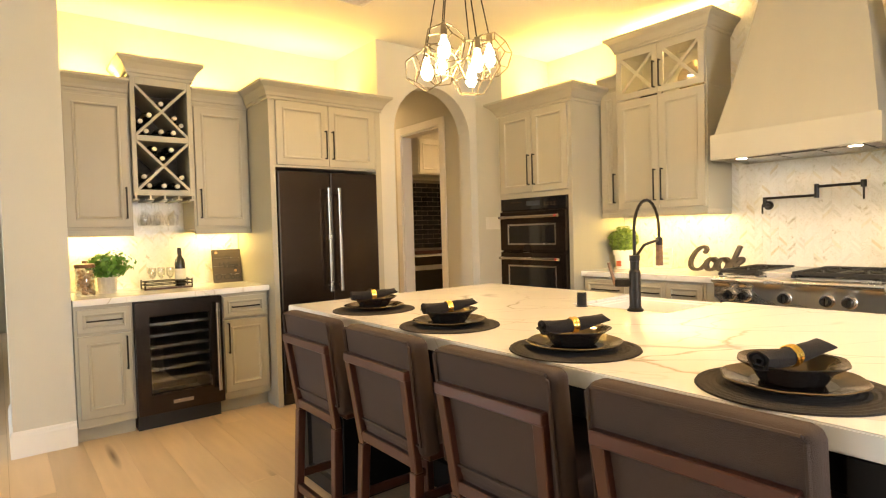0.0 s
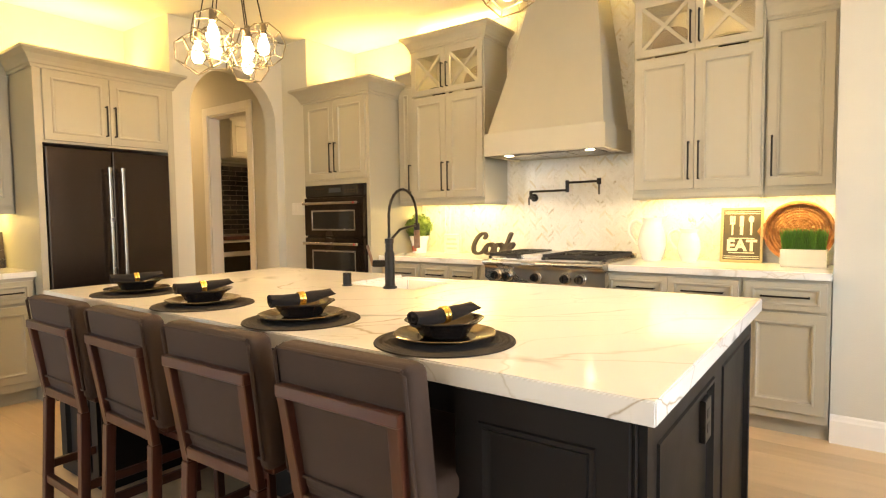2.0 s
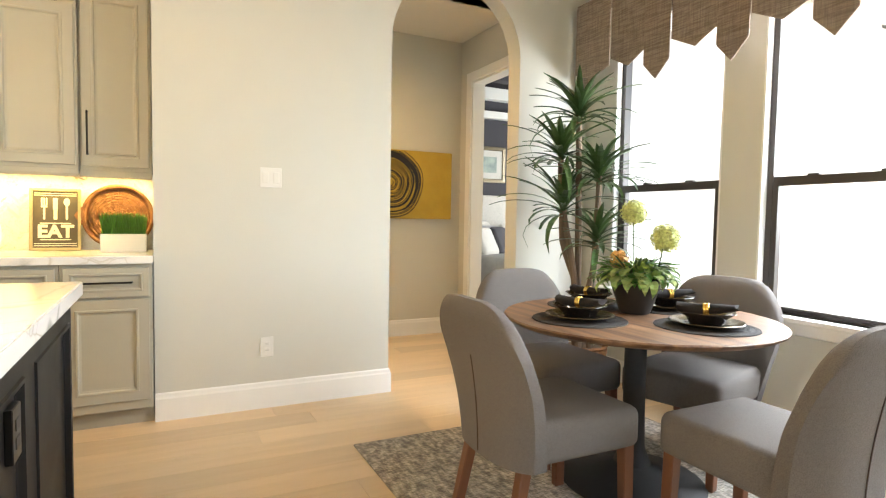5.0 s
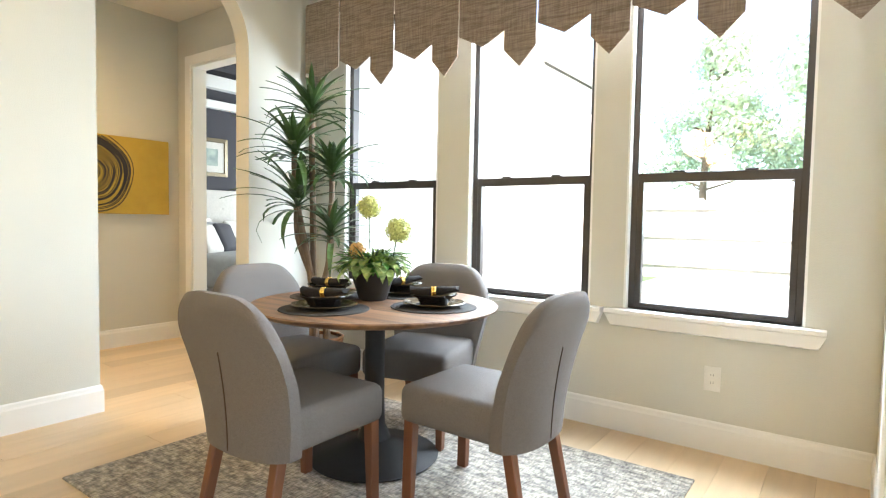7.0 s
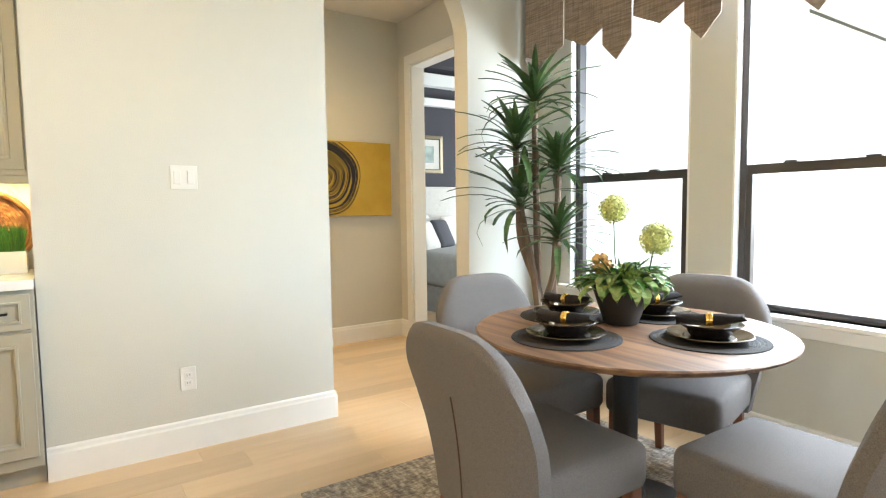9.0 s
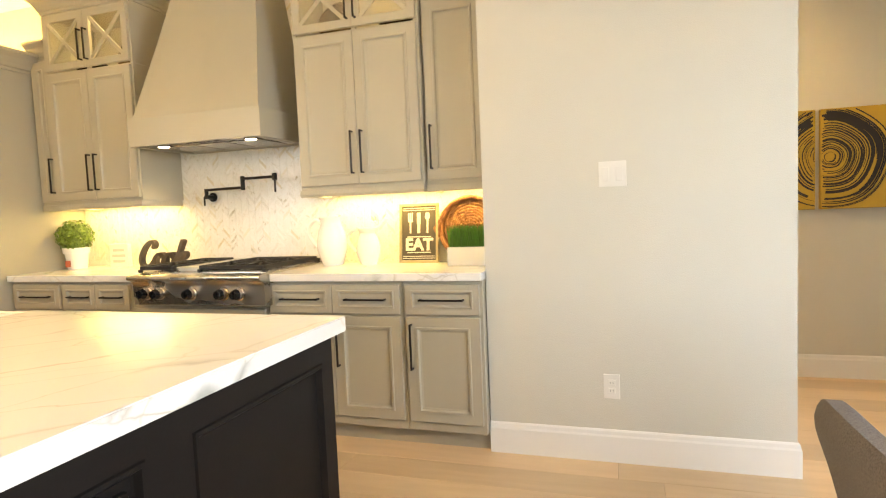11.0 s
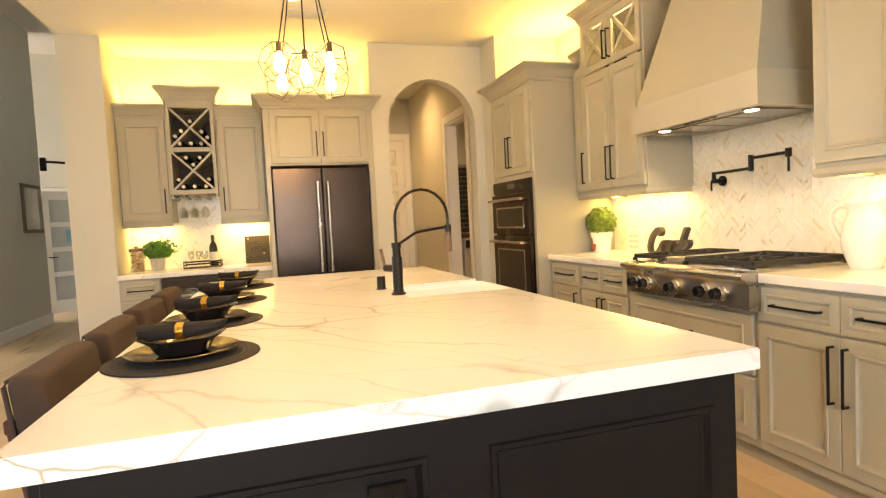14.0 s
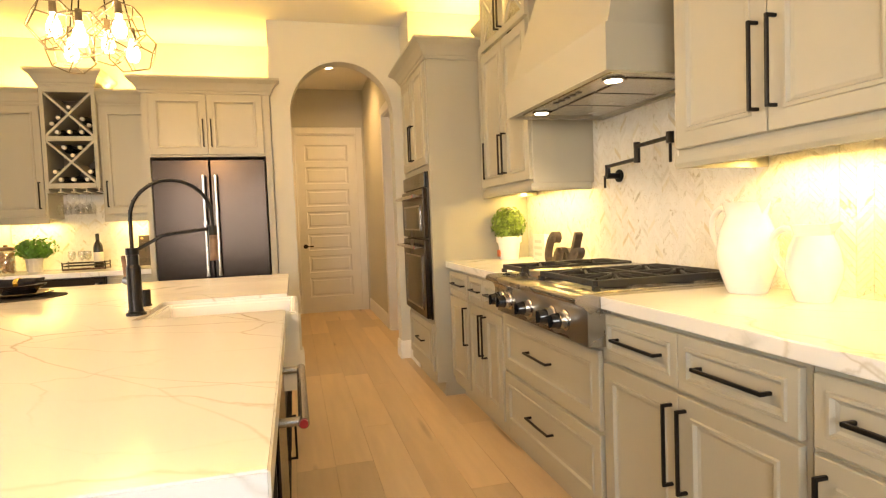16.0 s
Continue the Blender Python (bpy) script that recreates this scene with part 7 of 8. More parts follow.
def dracaena():
    x, y = 3.345, -2.99
    t = thing("dracaena", "tall cane plant with long drooping green leaves in a wicker basket", "potted plant", at=(x, y, 0))
    bm = bmesh.new()
    for k in range(14):
        r = 0.135 + 0.03 * k / 14
        tube(bm, [(x + r * math.cos(2 * math.pi * i / 30), y + r * math.sin(2 * math.pi * i / 30), 0.014 + k * 0.022 + 0.004 * math.sin(i * math.pi * 0.8 + k * math.pi)) for i in range(31)], 0.0115, 6)
    part("basket", bm, M_WICKER, t, "brown wicker basket")
    part("soil", L([(0, 0.29), (0.14, 0.29), (0.14, 0.02), (0, 0.02)], (x, y, 0), 24), M_TRUNK, t)
    rng = random.Random(4)
    heads = [(0.054, 0.038, 1.90, 0.40), (0.155, 0.105, 1.62, 0.44), (-0.075, -0.040, 1.47, 0.38), (0.130, 0.095, 1.26, 0.46), (-0.080, -0.035, 1.04, 0.34)]
    for n, (hx, hy, hz, ln) in enumerate(heads):
        sx, sy = 0.05 * math.cos(n * 1.9), 0.05 * math.sin(n * 1.9)
        tw = rng.uniform(-1, 1)
        pts = []
        for k in range(13):
            s = k / 12
            e = s * s * (3 - 2 * s)
            pts.append((x + sx + (hx - sx) * e + 0.030 * math.sin(7 * s + tw * 3) * (1 - s * 0.6), y + sy + (hy - sy) * e + 0.026 * math.cos(7.5 * s + tw) * (1 - s * 0.6), 0.28 + (hz - 0.28) * s))
        part("cane", tube(bmesh.new(), pts, [(0.027 - 0.008 * k / 12) * (1 + 0.06 * math.sin(k * 2.3)) for k in range(13)], 9), M_TRUNK, t, smooth=True)
        bm = bmesh.new()
        top = Vector(pts[-1])
        for k in range(40):
            u = k / 40
            strap_leaf(bm, top + Vector((0, 0, -0.07 + 0.12 * u)), k * 2.4 + rng.uniform(-0.3, 0.3), radians(12 + 68 * u + rng.uniform(-8, 8)), ln * rng.uniform(0.75, 1.15) * (1.08 - 0.45 * u * u), 0.042, rng.uniform(0.75, 1.35) * (1.1 - 0.85 * u))
        part("leaf_head", bm, M_DEEPGREEN, t)


dracaena()


def centrepiece():
    x, y, z = 2.195, -2.30, 0.75
    t = thing("flower_arrangement", "black pot of mixed succulents with two lime pompom blooms", "flower arrangement", at=(x, y, z))
    part("pot", L([(0, 0), (0.062, 0), (0.068, 0.006), (0.115, 0.15), (0.108, 0.15), (0.10, 0.13), (0, 0.13)], (x, y, z), 28), M_BLACKPAINT, t, smooth=True)
    rng = random.Random(11)
    bm = bmesh.new()
    for k in range(60):
        a = k * 2.4
        strap_leaf(bm, Vector((x + 0.05 * math.cos(a), y + 0.05 * math.sin(a), z + 0.14 + 0.05 * rng.random())), a, radians(rng.uniform(5, 75)), rng.uniform(0.09, 0.17), 0.034, rng.uniform(0.5, 1.6))
    part("leaves", bm, M_GRASSGREEN, t)
    bm = bmesh.new()
    for k in range(90):
        a = k * 2.4 + 0.3
        r = 0.045 + 0.085 * (k / 90) ** 0.5
        strap_leaf(bm, Vector((x + r * math.cos(a), y + r * math.sin(a), z + 0.255 - 0.9 * r + 0.03 * rng.random())), a + rng.uniform(-0.6, 0.6), radians(rng.uniform(-5, 55)), rng.uniform(0.06, 0.115), 0.040, rng.uniform(0.8, 2.0))
    part("variegated_leaves", bm, M_CREAMLEAF, t, "pale edged green leaves")
    bm = bmesh.new()
    for k in range(50):
        a = k * 2.4 + 0.7
        strap_leaf(bm, Vector((x + 0.05 * math.cos(a), y + 0.05 * math.sin(a), z + 0.17)), a, radians(rng.uniform(20, 80)), rng.uniform(0.08, 0.16), 0.014, rng.uniform(0.2, 1.2))
    part("foliage", bm, M_DEEPGREEN, t)
    for dx, dy, dz, r, mt in ((0.075, 0.03, 0.235, 0.042, M_ORANGE), (-0.07, 0.03, 0.215, 0.04, M_GREEN)):
        bm = bmesh.new()
        leafball(bm, (x + dx, y + dy, z + dz), r, 160, 0.02, rng)
        part("bloom", bm, mt, t)
    for dx, dy, dz in ((0.125, -0.10, 0.455), (-0.145, -0.015, 0.343)):
        c = (x + dx, y + dy, z + dz)
        st = part("stem", tube(bmesh.new(), [(x + dx * 0.4, y + dy * 0.4, z + 0.13), (x + dx * 0.8, y + dy * 0.8, z + dz * 0.6), c], 0.003, 6), M_DEEPGREEN, t)
        bm = bmesh.new()
        leafball(bm, c, 0.060, 1100, 0.010, rng)
        lathe(bm, [(0, -0.05), (0.035, -0.035), (0.05, 0), (0.035, 0.035), (0, 0.05)], c, 14)
        part("pompom", bm, M_LIME, st, "lime green pompom bloom")


centrepiece()


def valance():
    t = thing("valance", "beige linen window valance with pointed pennant edge", "window valance", at=(1.95, -3.30, 2.75))
    rng = random.Random(6)
    part("board", B(0.30, 3.74, -3.342, -3.19, 2.72, 2.76), M_BURLAP, t)
    panels = []
    for k in range(6):
        panels.append((3.205 - 0.529 * k, 0.335, 2.205 - 0.008 * k, 0.085, 0.0))
        panels.append((2.945 - 0.527 * k, 0.205, 2.062 - 0.012 * k, 0.105, 0.014))
    panels.append((3.56, 0.345, 2.19, 0.06, 0.0))
    for mid, w, tip, drop, proud in panels:
        x0, x1 = mid + w / 2, mid - w / 2
        bm = bmesh.new()
        pts = [(x0, 2.74), (x0, tip + drop), (mid, tip), (x1, tip + drop), (x1, 2.74)]
        fr, bk = [], []
        for a, b in pts:
            y = -3.185 + proud + 0.006 * math.sin(9 * a)
            fr.append(bm.verts.new((a, y, b)))
            bk.append(bm.verts.new((a, y - 0.006, b)))
        bm.faces.new(fr), bm.faces.new(bk[::-1])
        for q in range(5):
            bm.faces.new((fr[q], bk[q], bk[(q + 1) % 5], fr[(q + 1) % 5]))
        part("pennant", bm, M_BURLAP, t)
    bm = bmesh.new()
    pts = [(-3.34, 2.74), (-3.19, 2.74), (-3.19, 2.22), (-3.26, 2.10), (-3.34, 2.22)]
    a = [bm.verts.new((3.742, p, q)) for p, q in pts]
    b = [bm.verts.new((3.748, p, q)) for p, q in pts]
    bm.faces.new(a), bm.faces.new(b[::-1])
    for i in range(5):
        bm.faces.new((a[i], b[i], b[(i + 1) % 5], a[(i + 1) % 5]))
    part("return", bm, M_BURLAP, t)


valance()


# ---- gallery hall and bedroom ----
def gold_painting(y0, y1, label):
    t = thing("painting", label, "painting", "gold diptych", at=(5.39, (y0 + y1) / 2, 1.5))
    f = facing("W", 5.398)
    part("canvas", BF(f, y0, y1, 1.150, 1.808, 0, 0.04, bevel=0.003), M_GOLDART, t)
    rng = random.Random(9)
    cy, cz = -2.33, 1.492
    for k in range(44):
        r = 0.03 + 0.0071 * k + rng.uniform(-0.004, 0.004)
        a = rng.uniform(0, 360)
        span = rng.uniform(120, 320)
        w = rng.uniform(0.002, 0.0055) + (0.004 if 0.22 < r < 0.29 else 0.0)
        bm = bmesh.new()
        n = 30
        pr = None
        for i in range(n + 1):
            an = radians(a + span * i / n)
            ww = w * (0.4 + 0.6 * math.sin(math.pi * i / n))
            ro = r * (1 + 0.02 * math.sin(5 * an))
            pu = [(cy + (ro - ww) * math.cos(an), cz + (ro - ww) * math.sin(an)), (cy + (ro + ww) * math.cos(an), cz + (ro + ww) * math.sin(an))]
            ok = all(y0 + 0.003 < q[0] < y1 - 0.003 and 1.155 < q[1] < 1.803 for q in pu)
            row = [bm.verts.new(f(q[0], q[1], 0.0405 + 0.00004 * k)) for q in pu] if ok else None
            if pr and row:
                bm.faces.new((pr[0], pr[1], row[1], row[0]))
            pr = row
        if len(bm.faces):
            part("brush_stroke", bm, M_BLACKPAINT, t, "black circular brush stroke")
        else:
            bm.free()


gold_painting(-2.985, -2.275, "gold canvas with black concentric brush rings")
gold_painting(-2.245, -1.60, "second gold canvas continuing the black brush rings")


def bedroom():
    b = thing("bed", "bed with grey quilt and cream tufted headboard", "bed", at=(6.4, -4.9, 0))
    part("mattress", cushion(5.3, 7.28, -5.9, -3.95, 0.30, 0.70, 0.07), M_BED, b, smooth=True)
    part("base", B(5.32, 7.26, -5.88, -3.97, 0.0, 0.30), M_BED, b)
    hb = part("headboard", cushion(7.29, 7.39, -5.95, -3.9, 0.3, 1.50, 0.03), M_CREAMFAB, b, "cream upholstered headboard", smooth=True)
    for i in range(6):
        for z in (0.95, 1.25):
            part("button", C((7.292, -5.75 + i * 0.32, z), (7.282, -5.75 + i * 0.32, z), 0.014, seg=10), M_CREAMFAB, hb)
    for x, y, z, r, mt, lb in ((7.16, -4.44, 0.93, 16, M_CREAMFAB, "cream patterned pillow"), (6.98, -4.46, 0.88, 20, M_BED, "grey pillow"), (6.90, -4.57, 0.87, 24, M_NAVY, "charcoal pillow"), (7.10, -4.84, 0.90, 20, M_CREAMFAB, "cream dotted pillow"), (6.72, -4.22, 0.86, 26, M_CREAMFAB, "white patterned pillow")):
        t = thing("pillow", lb + " leaning on the bed", "pillow", "bed pillows", m=pose(x, y, z, 0, r, 32))
        bm = B(-0.07, 0.07, -0.22, 0.22, -0.2, 0.2, bevel=0.06, seg=4)
        for v in bm.verts:
            v.co.x *= 1 - 0.6 * max(abs(v.co.y) / 0.22, abs(v.co.z) / 0.2) ** 3
        part("cover", bm, mt, t, smooth=True)
    p = thing("framed_picture", "small abstract picture in a gilt frame on the dark wall", "picture", at=(7.39, -4.75, 1.95))
    f = facing("W", 7.398)
    part("frame", rings_panel(bmesh.new(), f, -4.905, -4.335, 1.69, 2.205, [(0, 0), (0, 0.03), (0.045, 0.035), (0.055, 0.02)]), M_GOLDWIRE, p, "gilt frame")
    part("mount", BF(f, -4.849, -4.391, 1.746, 2.149, 0.015, 0.022), M_CREAMFAB, p)
    part("image", BF(f, -4.76, -4.48, 1.83, 2.06, 0.022, 0.025), M_SEA, p)
    for k, (z, h) in enumerate(((2.60, 0.10), (2.86, 0.16))):
        solid("trim_bedroom_%d" % (k + 1), B(7.30 - 0.04 * k, 7.398, -7.24, -3.26, z, z + h), M_TRIM, "white bedroom crown moulding", "moulding", "structure")
    for k in range(3):
        x = 7.0 - k * 0.95
        solid("beam_%d" % (k + 1), B(x - 0.16, x, -7.24, -3.26, 3.02, 3.2), M_NAVY, "dark stained ceiling beam", "beam", "structure")
    # fill lamp that brightens the bedroom, set at the added opening
    lamp("sky_fill", "AREA", pose(5.5, -7.35, 1.55, 90, 0, 0), 40, (0.9, 0.95, 1.0), 2.1, 1.8)


M_SEA = mat("abstract_picture", (0.45, 0.50, 0.42), 0.6, 0, (0.12, 0.17, 0.17), 9, 0.6)
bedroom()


# ---- laundry ----
def laundry():
    back = solid("laundry_tile_wall", B(3.95, 5.84, 6.437, 6.449, 1.05, 2.02), M_SLATEGROUT, "black glazed brick tile wall above the washers", "tiled wall", "structure")
    w, h, g = 0.195, 0.066, 0.007
    me = mesh_of("tile", B(-w / 2 + g / 2, w / 2 - g / 2, -0.008, 0, -h / 2 + g / 2, h / 2 - g / 2, bevel=0.002), M_BLKTILE)
    for r in range(14):
        for c in range(9):
            x = 4.05 + c * w + (w / 2 if r % 2 else 0)
            if x + w / 2 < 5.84:
                part("tile", me, M_BLKTILE, back).matrix_basis = pose(x, 6.437, 1.09 + r * h)
    solid("laundry_counter", B(3.95, 5.84, 5.82, 6.436, 1.0, 1.045, bevel=0.004), M_WOOD, "dark wooden counter over the laundry machines", "worktop")
    for x in (4.02, 4.72):
        t = thing("washing_machine", "white front-loading laundry machine with dark door", "washing machine", "laundry machines", at=(x + 0.33, 6.1, 0))
        part("case", B(x, x + 0.66, 5.80, 6.43, 0, 0.99, bevel=0.02, seg=3), M_SLATE, t)
        part("control_panel", B(x + 0.02, x + 0.64, 5.785, 5.80, 0.86, 0.97, bevel=0.004), M_BLSTEEL, t)
        d = part("door", B(x + 0.08, x + 0.58, 5.77, 5.80, 0.25, 0.80, bevel=0.012, seg=2), M_BLKGLASS, t, "dark glass door")
    t = thing("wall_cabinet", "white laundry wall cabinet with two doors and crown", "cabinet", at=(4.9, 6.27, 2.05))
    body(t, 4.45, 5.45, 6.10, 6.44, 2.06, 2.55, M_TRIM)
    f = facing("S", 6.10)
    cab_door(t, f, 4.46, 4.95, 2.075, 2.53, "r", 0.18, material=M_TRIM)
    cab_door(t, f, 4.95, 5.44, 2.075, 2.53, "l", 0.18, material=M_TRIM)
    part("crown", crown([(4.45, 6.44), (4.45, 6.10), (5.45, 6.10), (5.45, 6.44)], 2.54, 0.10, 0.07), M_TRIM, t)
    s = thing("shirt", "pale patterned shirt hanging from a rod", "shirt", at=(5.05, 6.1, 1.3))
    bm = bmesh.new()
    rows = [(1.94, 0.05), (1.88, 0.20), (1.62, 0.25), (1.60, 0.15), (1.20, 0.16)]
    pr = None
    for z, hw in rows:
        row = [bm.verts.new((5.08 + q * hw, 6.02 + 0.02 * math.sin(9 * q + z * 7) + dd, z)) for dd in (0, 0.05) for q in (-1, -0.5, 0, 0.5, 1)]
        if pr:
            for i in range(4):
                bm.faces.new((pr[i], pr[i + 1], row[i + 1], row[i])), bm.faces.new((pr[i + 6], pr[i + 5], row[i + 5], row[i + 6]))
            bm.faces.new((pr[0], row[0], row[5], pr[5])), bm.faces.new((pr[4], pr[9], row[9], row[4]))
        pr = row
    part("cloth", bm, M_CREAMFAB, s, smooth=True)
    part("hanger", tube(bmesh.new(), [(5.08, 6.045, 1.93), (5.08, 6.045, 2.02), (5.08, 6.06, 2.05)], 0.003, 6), M_BRIGHT, s)
    can_light(4.8, 5.2, 3.08, 16)


M_SLATEGROUT = mat("pale_grout", (0.30, 0.28, 0.25), 0.9)
laundry()


# ---- foyer ----
def foyer():
    t = thing("wall_mirror", "rectangular mirror in a bronze frame on the foyer wall", "mirror", at=(-1.59, 8.2, 1.7))
    f = facing("E", -1.598)
    part("frame", rings_panel(bmesh.new(), f, 7.88, 8.52, 1.36, 2.04, [(0, 0), (0, 0.03), (0.045, 0.03), (0.05, 0.015)]), M_GOLDWIRE, t)
    part("glass", BF(f, 7.931, 8.469, 1.411, 1.989, 0.015, 0.018), M_BRIGHT, t, "mirror glass")
    d = thing("door_3", "white interior door with four frosted panes, ajar", "door", m=pose(-1.98, 9.75, 0, 0, 0, 36))
    bm = bmesh.new()
    W = 0.82
    box(bm, 0, 0.11, 0, 0.04, 0.01, 2.06), box(bm, W - 0.11, W, 0, 0.04, 0.01, 2.06)
    for z0, z1 in ((0.01, 0.22), (0.62, 0.70), (1.04, 1.12), (1.46, 1.54), (1.92, 2.06)):
        box(bm, 0.11, W - 0.11, 0, 0.04, z0, z1)
    part("stile_frame", bm, M_TRIM, d)
    for z0, z1 in ((0.22, 0.62), (0.70, 1.04), (1.12, 1.46), (1.54, 1.92)):
        part("pane", B(0.11, W - 0.11, 0.015, 0.025, z0, z1), M_FROST, d, "frosted glass pane")
    k = part("lever", C((0.06, 0, 0.95), (0.06, -0.05, 0.95), 0.011), M_BLACK, d)
    part("grip", B(0.05, 0.17, -0.06, -0.046, 0.942, 0.958, bevel=0.004), M_BLACK, k)
    part("notice", B(0.33, 0.55, 0.008, 0.011, 1.18, 1.40), M_POSTER, d, "pale blue notice")
    wall("wall_study", -2.0, 2.4, 10.3, 10.45, -0.05, 4.3)
    wall("wall_study_side", -1.10, -0.98, 9.75, 10.3, -0.05, 4.3)
    wall("wall_study_top", -1.98, -1.10, 9.75, 9.87, 2.12, 4.3)
    s = thing("curtain_rod", "dark bracket and rod over the study opening", "curtain rod", at=(-1.5, 9.0, 2.4))
    part("rod", C((-1.55, 8.7, 2.42), (-0.5, 9.7, 2.42), 0.018, seg=10), M_BLACK, s)
    part("bracket", B(-1.60, -1.52, 8.66, 8.72, 2.28, 2.48, bevel=0.01), M_BLACK, s)


M_FROST = mat("frosted_glass", (0.50, 0.52, 0.52), 0.5)
M_POSTER = mat("blue_notice", (0.22, 0.45, 0.60), 0.7)
foyer()


# ---- outside ----
solid("ground", B(-60, 60, -90, 60, -0.30, -0.10), M_GRASS, "mown lawn round the house", "lawn", "structure")


solid("patio", B(-9, 3.76, -13.7, -3.65, -0.10, -0.06), M_PATIO, "pale concrete patio slab behind the house", "patio", "structure")


def fence():
    t = thing("fence", "pale wooden board fence across the back garden", "fence", at=(0, -14, -0.1))
    me = mesh_of("board", B(-0.07, 0.07, -0.01, 0.01, 0, 1.8, bevel=0.003), M_FENCE)
    for k in range(140):
        part("board", me, M_FENCE, t).matrix_basis = pose(-12 + k * 0.145, -14.0, -0.10)
    for z in (0.2, 0.85, 1.5):
        part("rail", B(-12, 8.3, -13.99, -13.95, z, z + 0.09), M_FENCE, t)
    for k in range(9):
        part("post", B(-12 + k * 2.5, -11.91 + k * 2.5, -14.12, -14.02, -0.1, 1.75), M_FENCE, t)


fence()


def tree(x, y, h, seed):
    rng = random.Random(seed)
    t = thing("tree", "leafy green garden tree beyond the fence", "tree", "garden trees", at=(x, y, -0.1))
    part("trunk", tube(bmesh.new(), [(x, y, -0.1), (x + 0.1, y, h * 0.3), (x - 0.05, y + 0.1, h * 0.6), (x, y, h * 0.85)], [0.16, 0.13, 0.08, 0.03], 10), M_TRUNK, t)
    bm = bmesh.new()
    cr = bmesh.new()
    for k in range(22):
        a, z = rng.uniform(0, 6.28), h * rng.uniform(0.30, 0.95)
        ln = h * 0.28 * rng.uniform(0.5, 1.1) * (1.25 - z / h)
        e = Vector((x + ln * math.cos(a), y + ln * math.sin(a), z + ln * 0.4))
        tube(bm, [(x, y, z - 0.3), (x + ln * 0.5 * math.cos(a), y + ln * 0.5 * math.sin(a), z), e], [0.05, 0.03, 0.012], 6)
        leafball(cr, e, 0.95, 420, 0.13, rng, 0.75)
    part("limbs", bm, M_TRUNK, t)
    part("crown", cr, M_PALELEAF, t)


for i, (x, y, h) in enumerate(((-2.2, -19, 8.5), (-5.5, -20, 9.5), (0.8, -21, 7.5), (-9, -18, 8.0), (4.5, -22, 8.0))):
    tree(x, y, h, 20 + i)


def neighbour_eave():
    t = thing("house_wing", "pale brick wing of the house with eave and shingle roof", "house", at=(3.8, -8, 0))
    part("roof", B(3.55, 9.0, -11.5, -3.55, 3.36, 3.46), M_ROOF, t)
    part("soffit", B(3.55, 3.78, -11.5, -3.55, 3.345, 3.358), M_TRIM, t, "white painted soffit")
    part("fascia", B(3.52, 3.55, -11.5, -3.55, 3.26, 3.46), M_TRIM, t)
    part("wall", B(3.78, 3.789, -11.2, -3.52, -0.1, 3.3), M_BRICKW, t)
    part("gutter", B(3.44, 3.52, -11.5, -3.55, 3.33, 3.45, bevel=0.02), M_TRIM, t)


neighbour_eave()


# ---- floor, tiles and other pieces ----
def floor_planks():
    base = solid("floor", B(-6.5, 8.6, -7.4, 10.8, -0.08, -0.006), M_SUB, "light oak plank floor, wide matte boards", "floor", "structure")
    rng = random.Random(5)
    W = 0.19
    near, far = [], bmesh.new()
    i0 = -34
    for i in range(i0, 46):
        x = i * W
        if x + W > 8.6 or x < -6.5:
            continue
        y = -7.4 + rng.uniform(-1.5, 0)
        while y < 10.8:
            ln = rng.choice((1.2, 1.5, 1.8, 2.1))
            a, b = max(y, -7.4), min(y + ln, 10.8)
            if b - a > 0.05:
                full = a == y and b == y + ln
                if full and 0.9 < x < 4.2 and -3.3 < a and b < 4.2 or full and 2.6 < x < 3.8 and 3 < a and b < 7.4:
                    near.append((x, a, ln))
                elif x > -3.2 or a > -4:
                    box(far, x + 0.0006, x + W - 0.0006, a + 0.0006, b - 0.0006, -0.006, 0.0)
            y += ln
    meshes = {}
    for ln in (1.2, 1.5, 1.8, 2.1):
        meshes[ln] = mesh_of("plank", B(-W / 2 + 0.0006, W / 2 - 0.0006, -ln / 2 + 0.0006, ln / 2 - 0.0006, -0.006, 0.0, bevel=0.0007), M_OAK)
    for x, a, ln in near[:300]:
        p = part("plank", meshes[ln], M_OAK, base)
        p.matrix_basis = pose(x + W / 2, a + ln / 2, 0, 0, 0, 0)
    for x, a, ln in near[300:]:
        box(far, x + 0.0006, x + W - 0.0006, a + 0.0006, a + ln - 0.0006, -0.006, 0.0)
    tagged(part("planks", far, M_OAK_FAR, base), kind="stuff")


floor_planks()


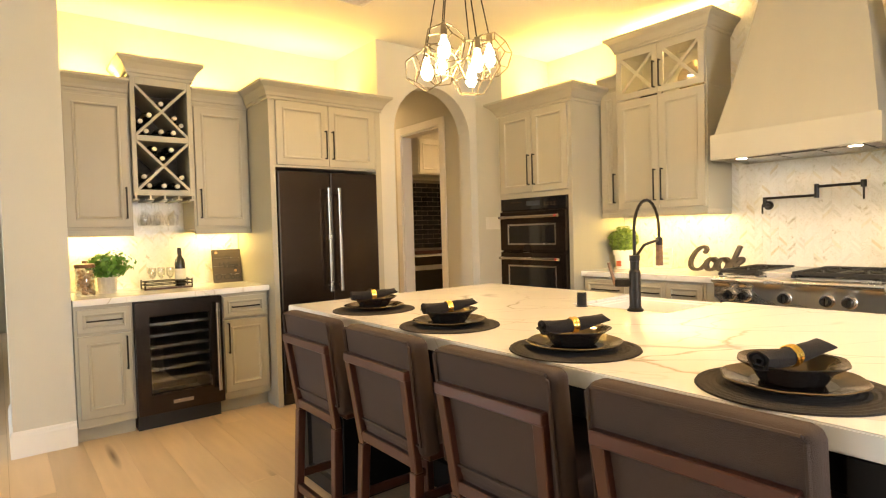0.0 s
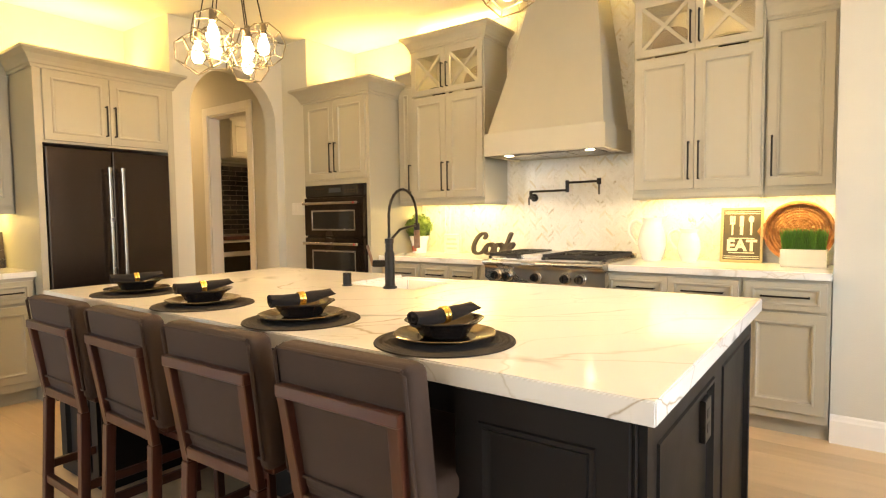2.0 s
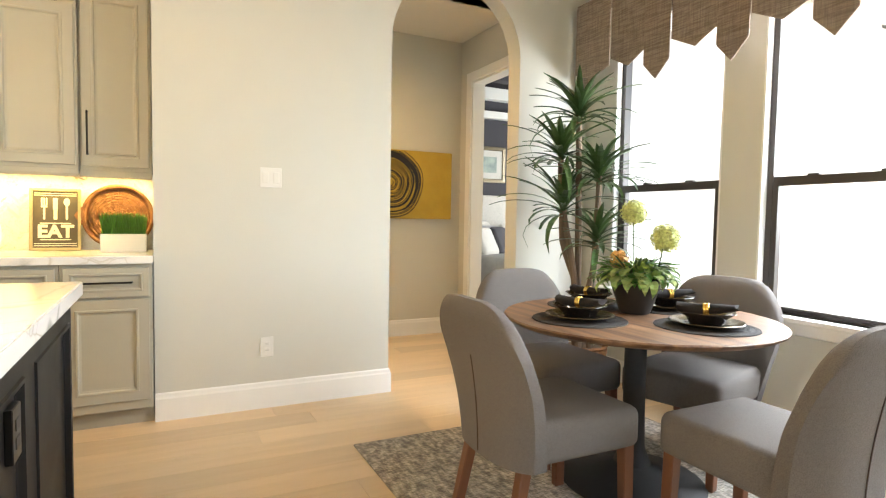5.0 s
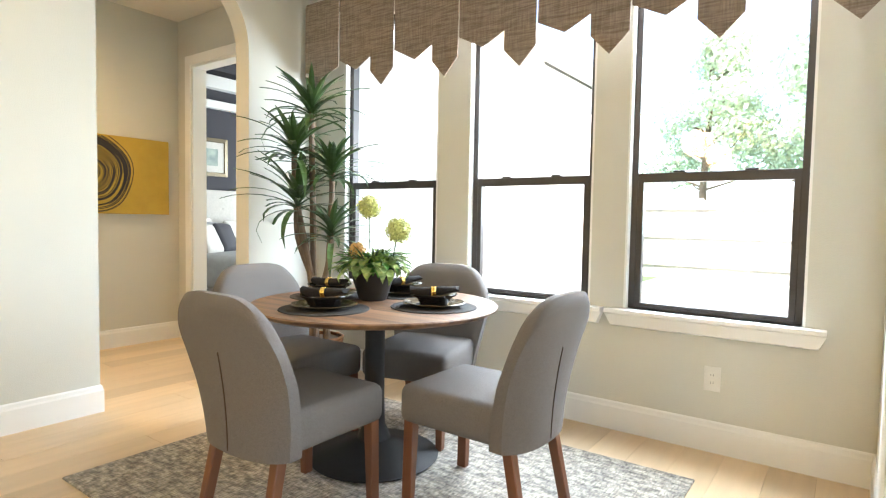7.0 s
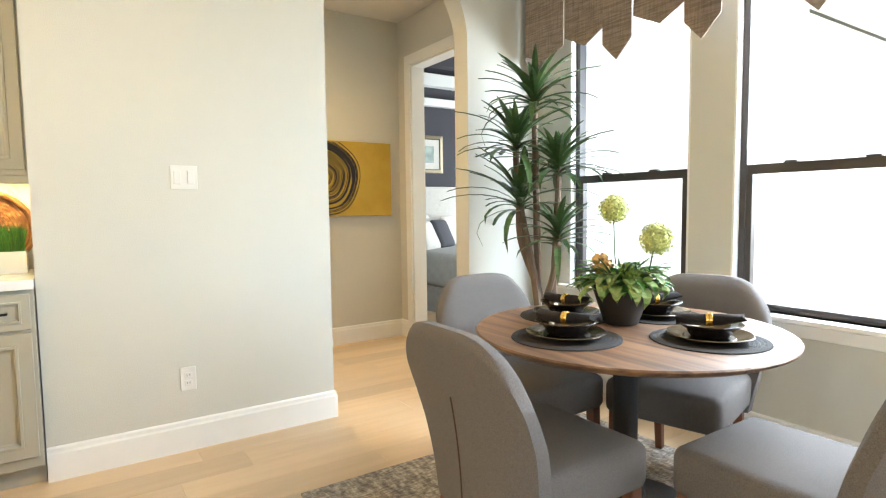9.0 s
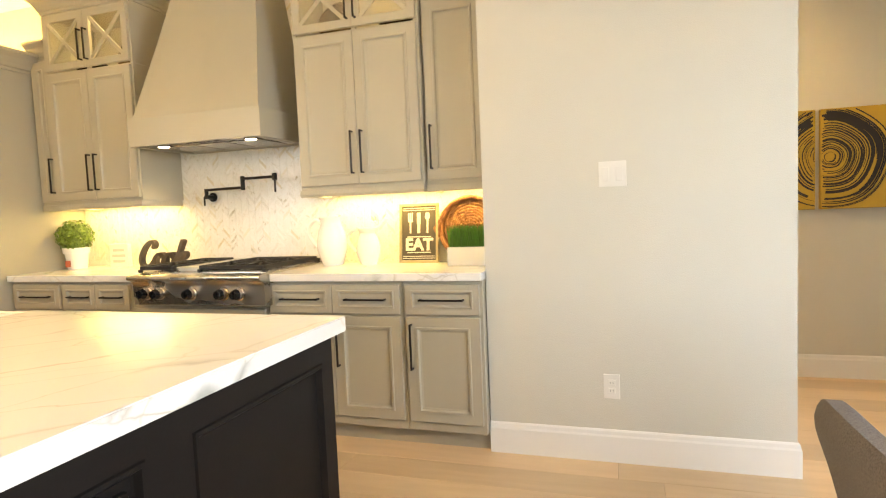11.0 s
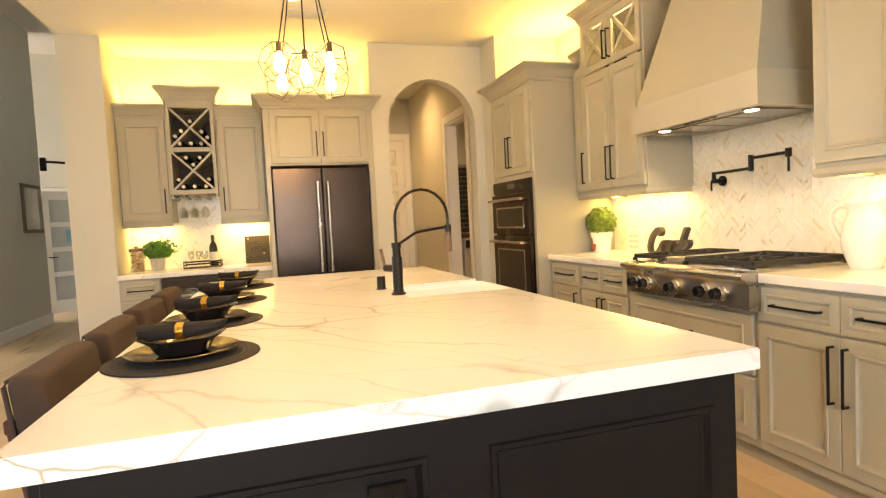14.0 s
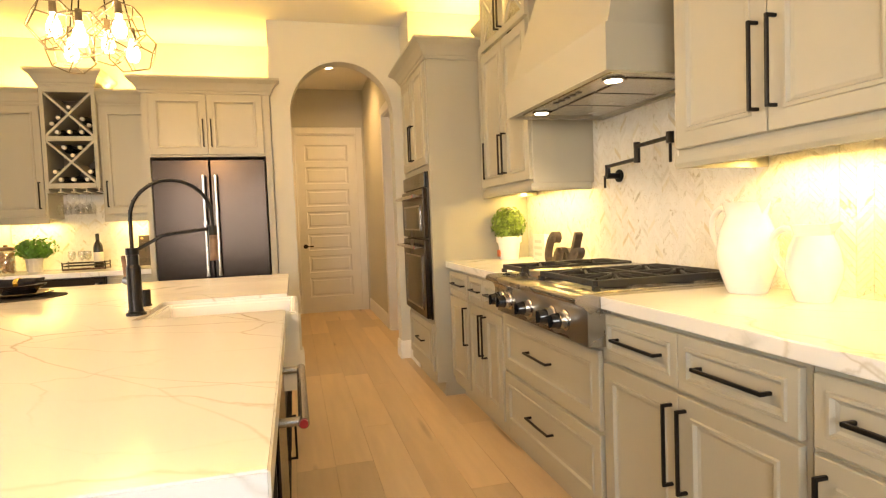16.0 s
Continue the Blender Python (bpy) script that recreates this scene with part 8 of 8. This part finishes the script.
def chevron(name, f, zones, near_zone, label):
    """Chevron marble tiles, columns of leaning pieces; zones (u0, u1, v0, v1)."""
    cw, ph, th = 0.054, 0.023, 0.006
    g = 0.0012
    bm_back = bmesh.new()
    for u0, u1, v0, v1 in zones:
        boxf(bm_back, f, u0, u1, v0, v1, 0.0005, 0.004)
    back = solid(name, bm_back, M_GROUT, label, "backsplash", "structure")
    rest = bmesh.new()
    unit = {}
    count = 0
    for u0, u1, v0, v1 in zones:
        n = int(round((u1 - u0) / cw))
        w = (u1 - u0) / n
        for c in range(n):
            ua, ub = u0 + c * w + g / 2, u0 + (c + 1) * w - g / 2
            s = 1 if c % 2 else -1
            rise = w * s
            v = v0 - abs(rise)
            while v < v1 + abs(rise):
                la, lb = (v, v + rise) if s > 0 else (v + abs(rise), v)
                quad = [(ua, la), (ub, lb), (ub, lb + ph - g), (ua, la + ph - g)]
                v += ph
                if max(q[1] for q in quad) < v0 + 0.004 or min(q[1] for q in quad) > v1 - 0.004:
                    continue
                cl = [(a, min(max(b, v0), v1)) for a, b in quad]
                whole = cl == quad
                z = near_zone
                if whole and count < 300 and z[0] < ua < z[1] and z[2] < la < z[3]:
                    key = (s, round(w, 4))
                    if key not in unit:
                        b2 = bmesh.new()
                        o = quad[0]
                        fr = [b2.verts.new(Vector(f(p[0] - o[0], p[1] - o[1], th)) - Vector(f(0, 0, 0))) for p in quad]
                        bk = [b2.verts.new(Vector(f(p[0] - o[0], p[1] - o[1], 0.003)) - Vector(f(0, 0, 0))) for p in quad]
                        b2.faces.new(fr)
                        for i in range(4):
                            b2.faces.new((fr[i], bk[i], bk[(i + 1) % 4], fr[(i + 1) % 4]))
                        unit[key] = mesh_of("tile", b2, M_MARBLE_P)
                    p = part("tile", unit[key], M_MARBLE_P, back)
                    p.matrix_basis = Matrix.Translation(f(quad[0][0], quad[0][1], 0))
                    count += 1
                else:
                    fr = [rest.verts.new(f(a, b, th)) for a, b in cl]
                    bk = [rest.verts.new(f(a, b, 0.003)) for a, b in cl]
                    rest.faces.new(fr)
                    for i in range(4):
                        rest.faces.new((fr[i], bk[i], bk[(i + 1) % 4], fr[(i + 1) % 4]))
    tagged(part("tiles", rest, M_MARBLE, back), kind="stuff")


chevron("backsplash_hood", facing("W", HX), [(-0.335, 0.78, 0.936, 1.40), (0.78, 1.96, 0.936, CEIL), (1.96, 2.875, 0.936, 1.40)], (0.80, 1.45, 0.95, 1.70), "marble chevron tile backsplash with tan and grey pieces")
chevron("backsplash_bar", facing("S", NY), [(0.352, 1.60, 0.919, 1.60)], (0.5, 1.5, 0.93, 1.30), "marble chevron tile backsplash behind the bar")
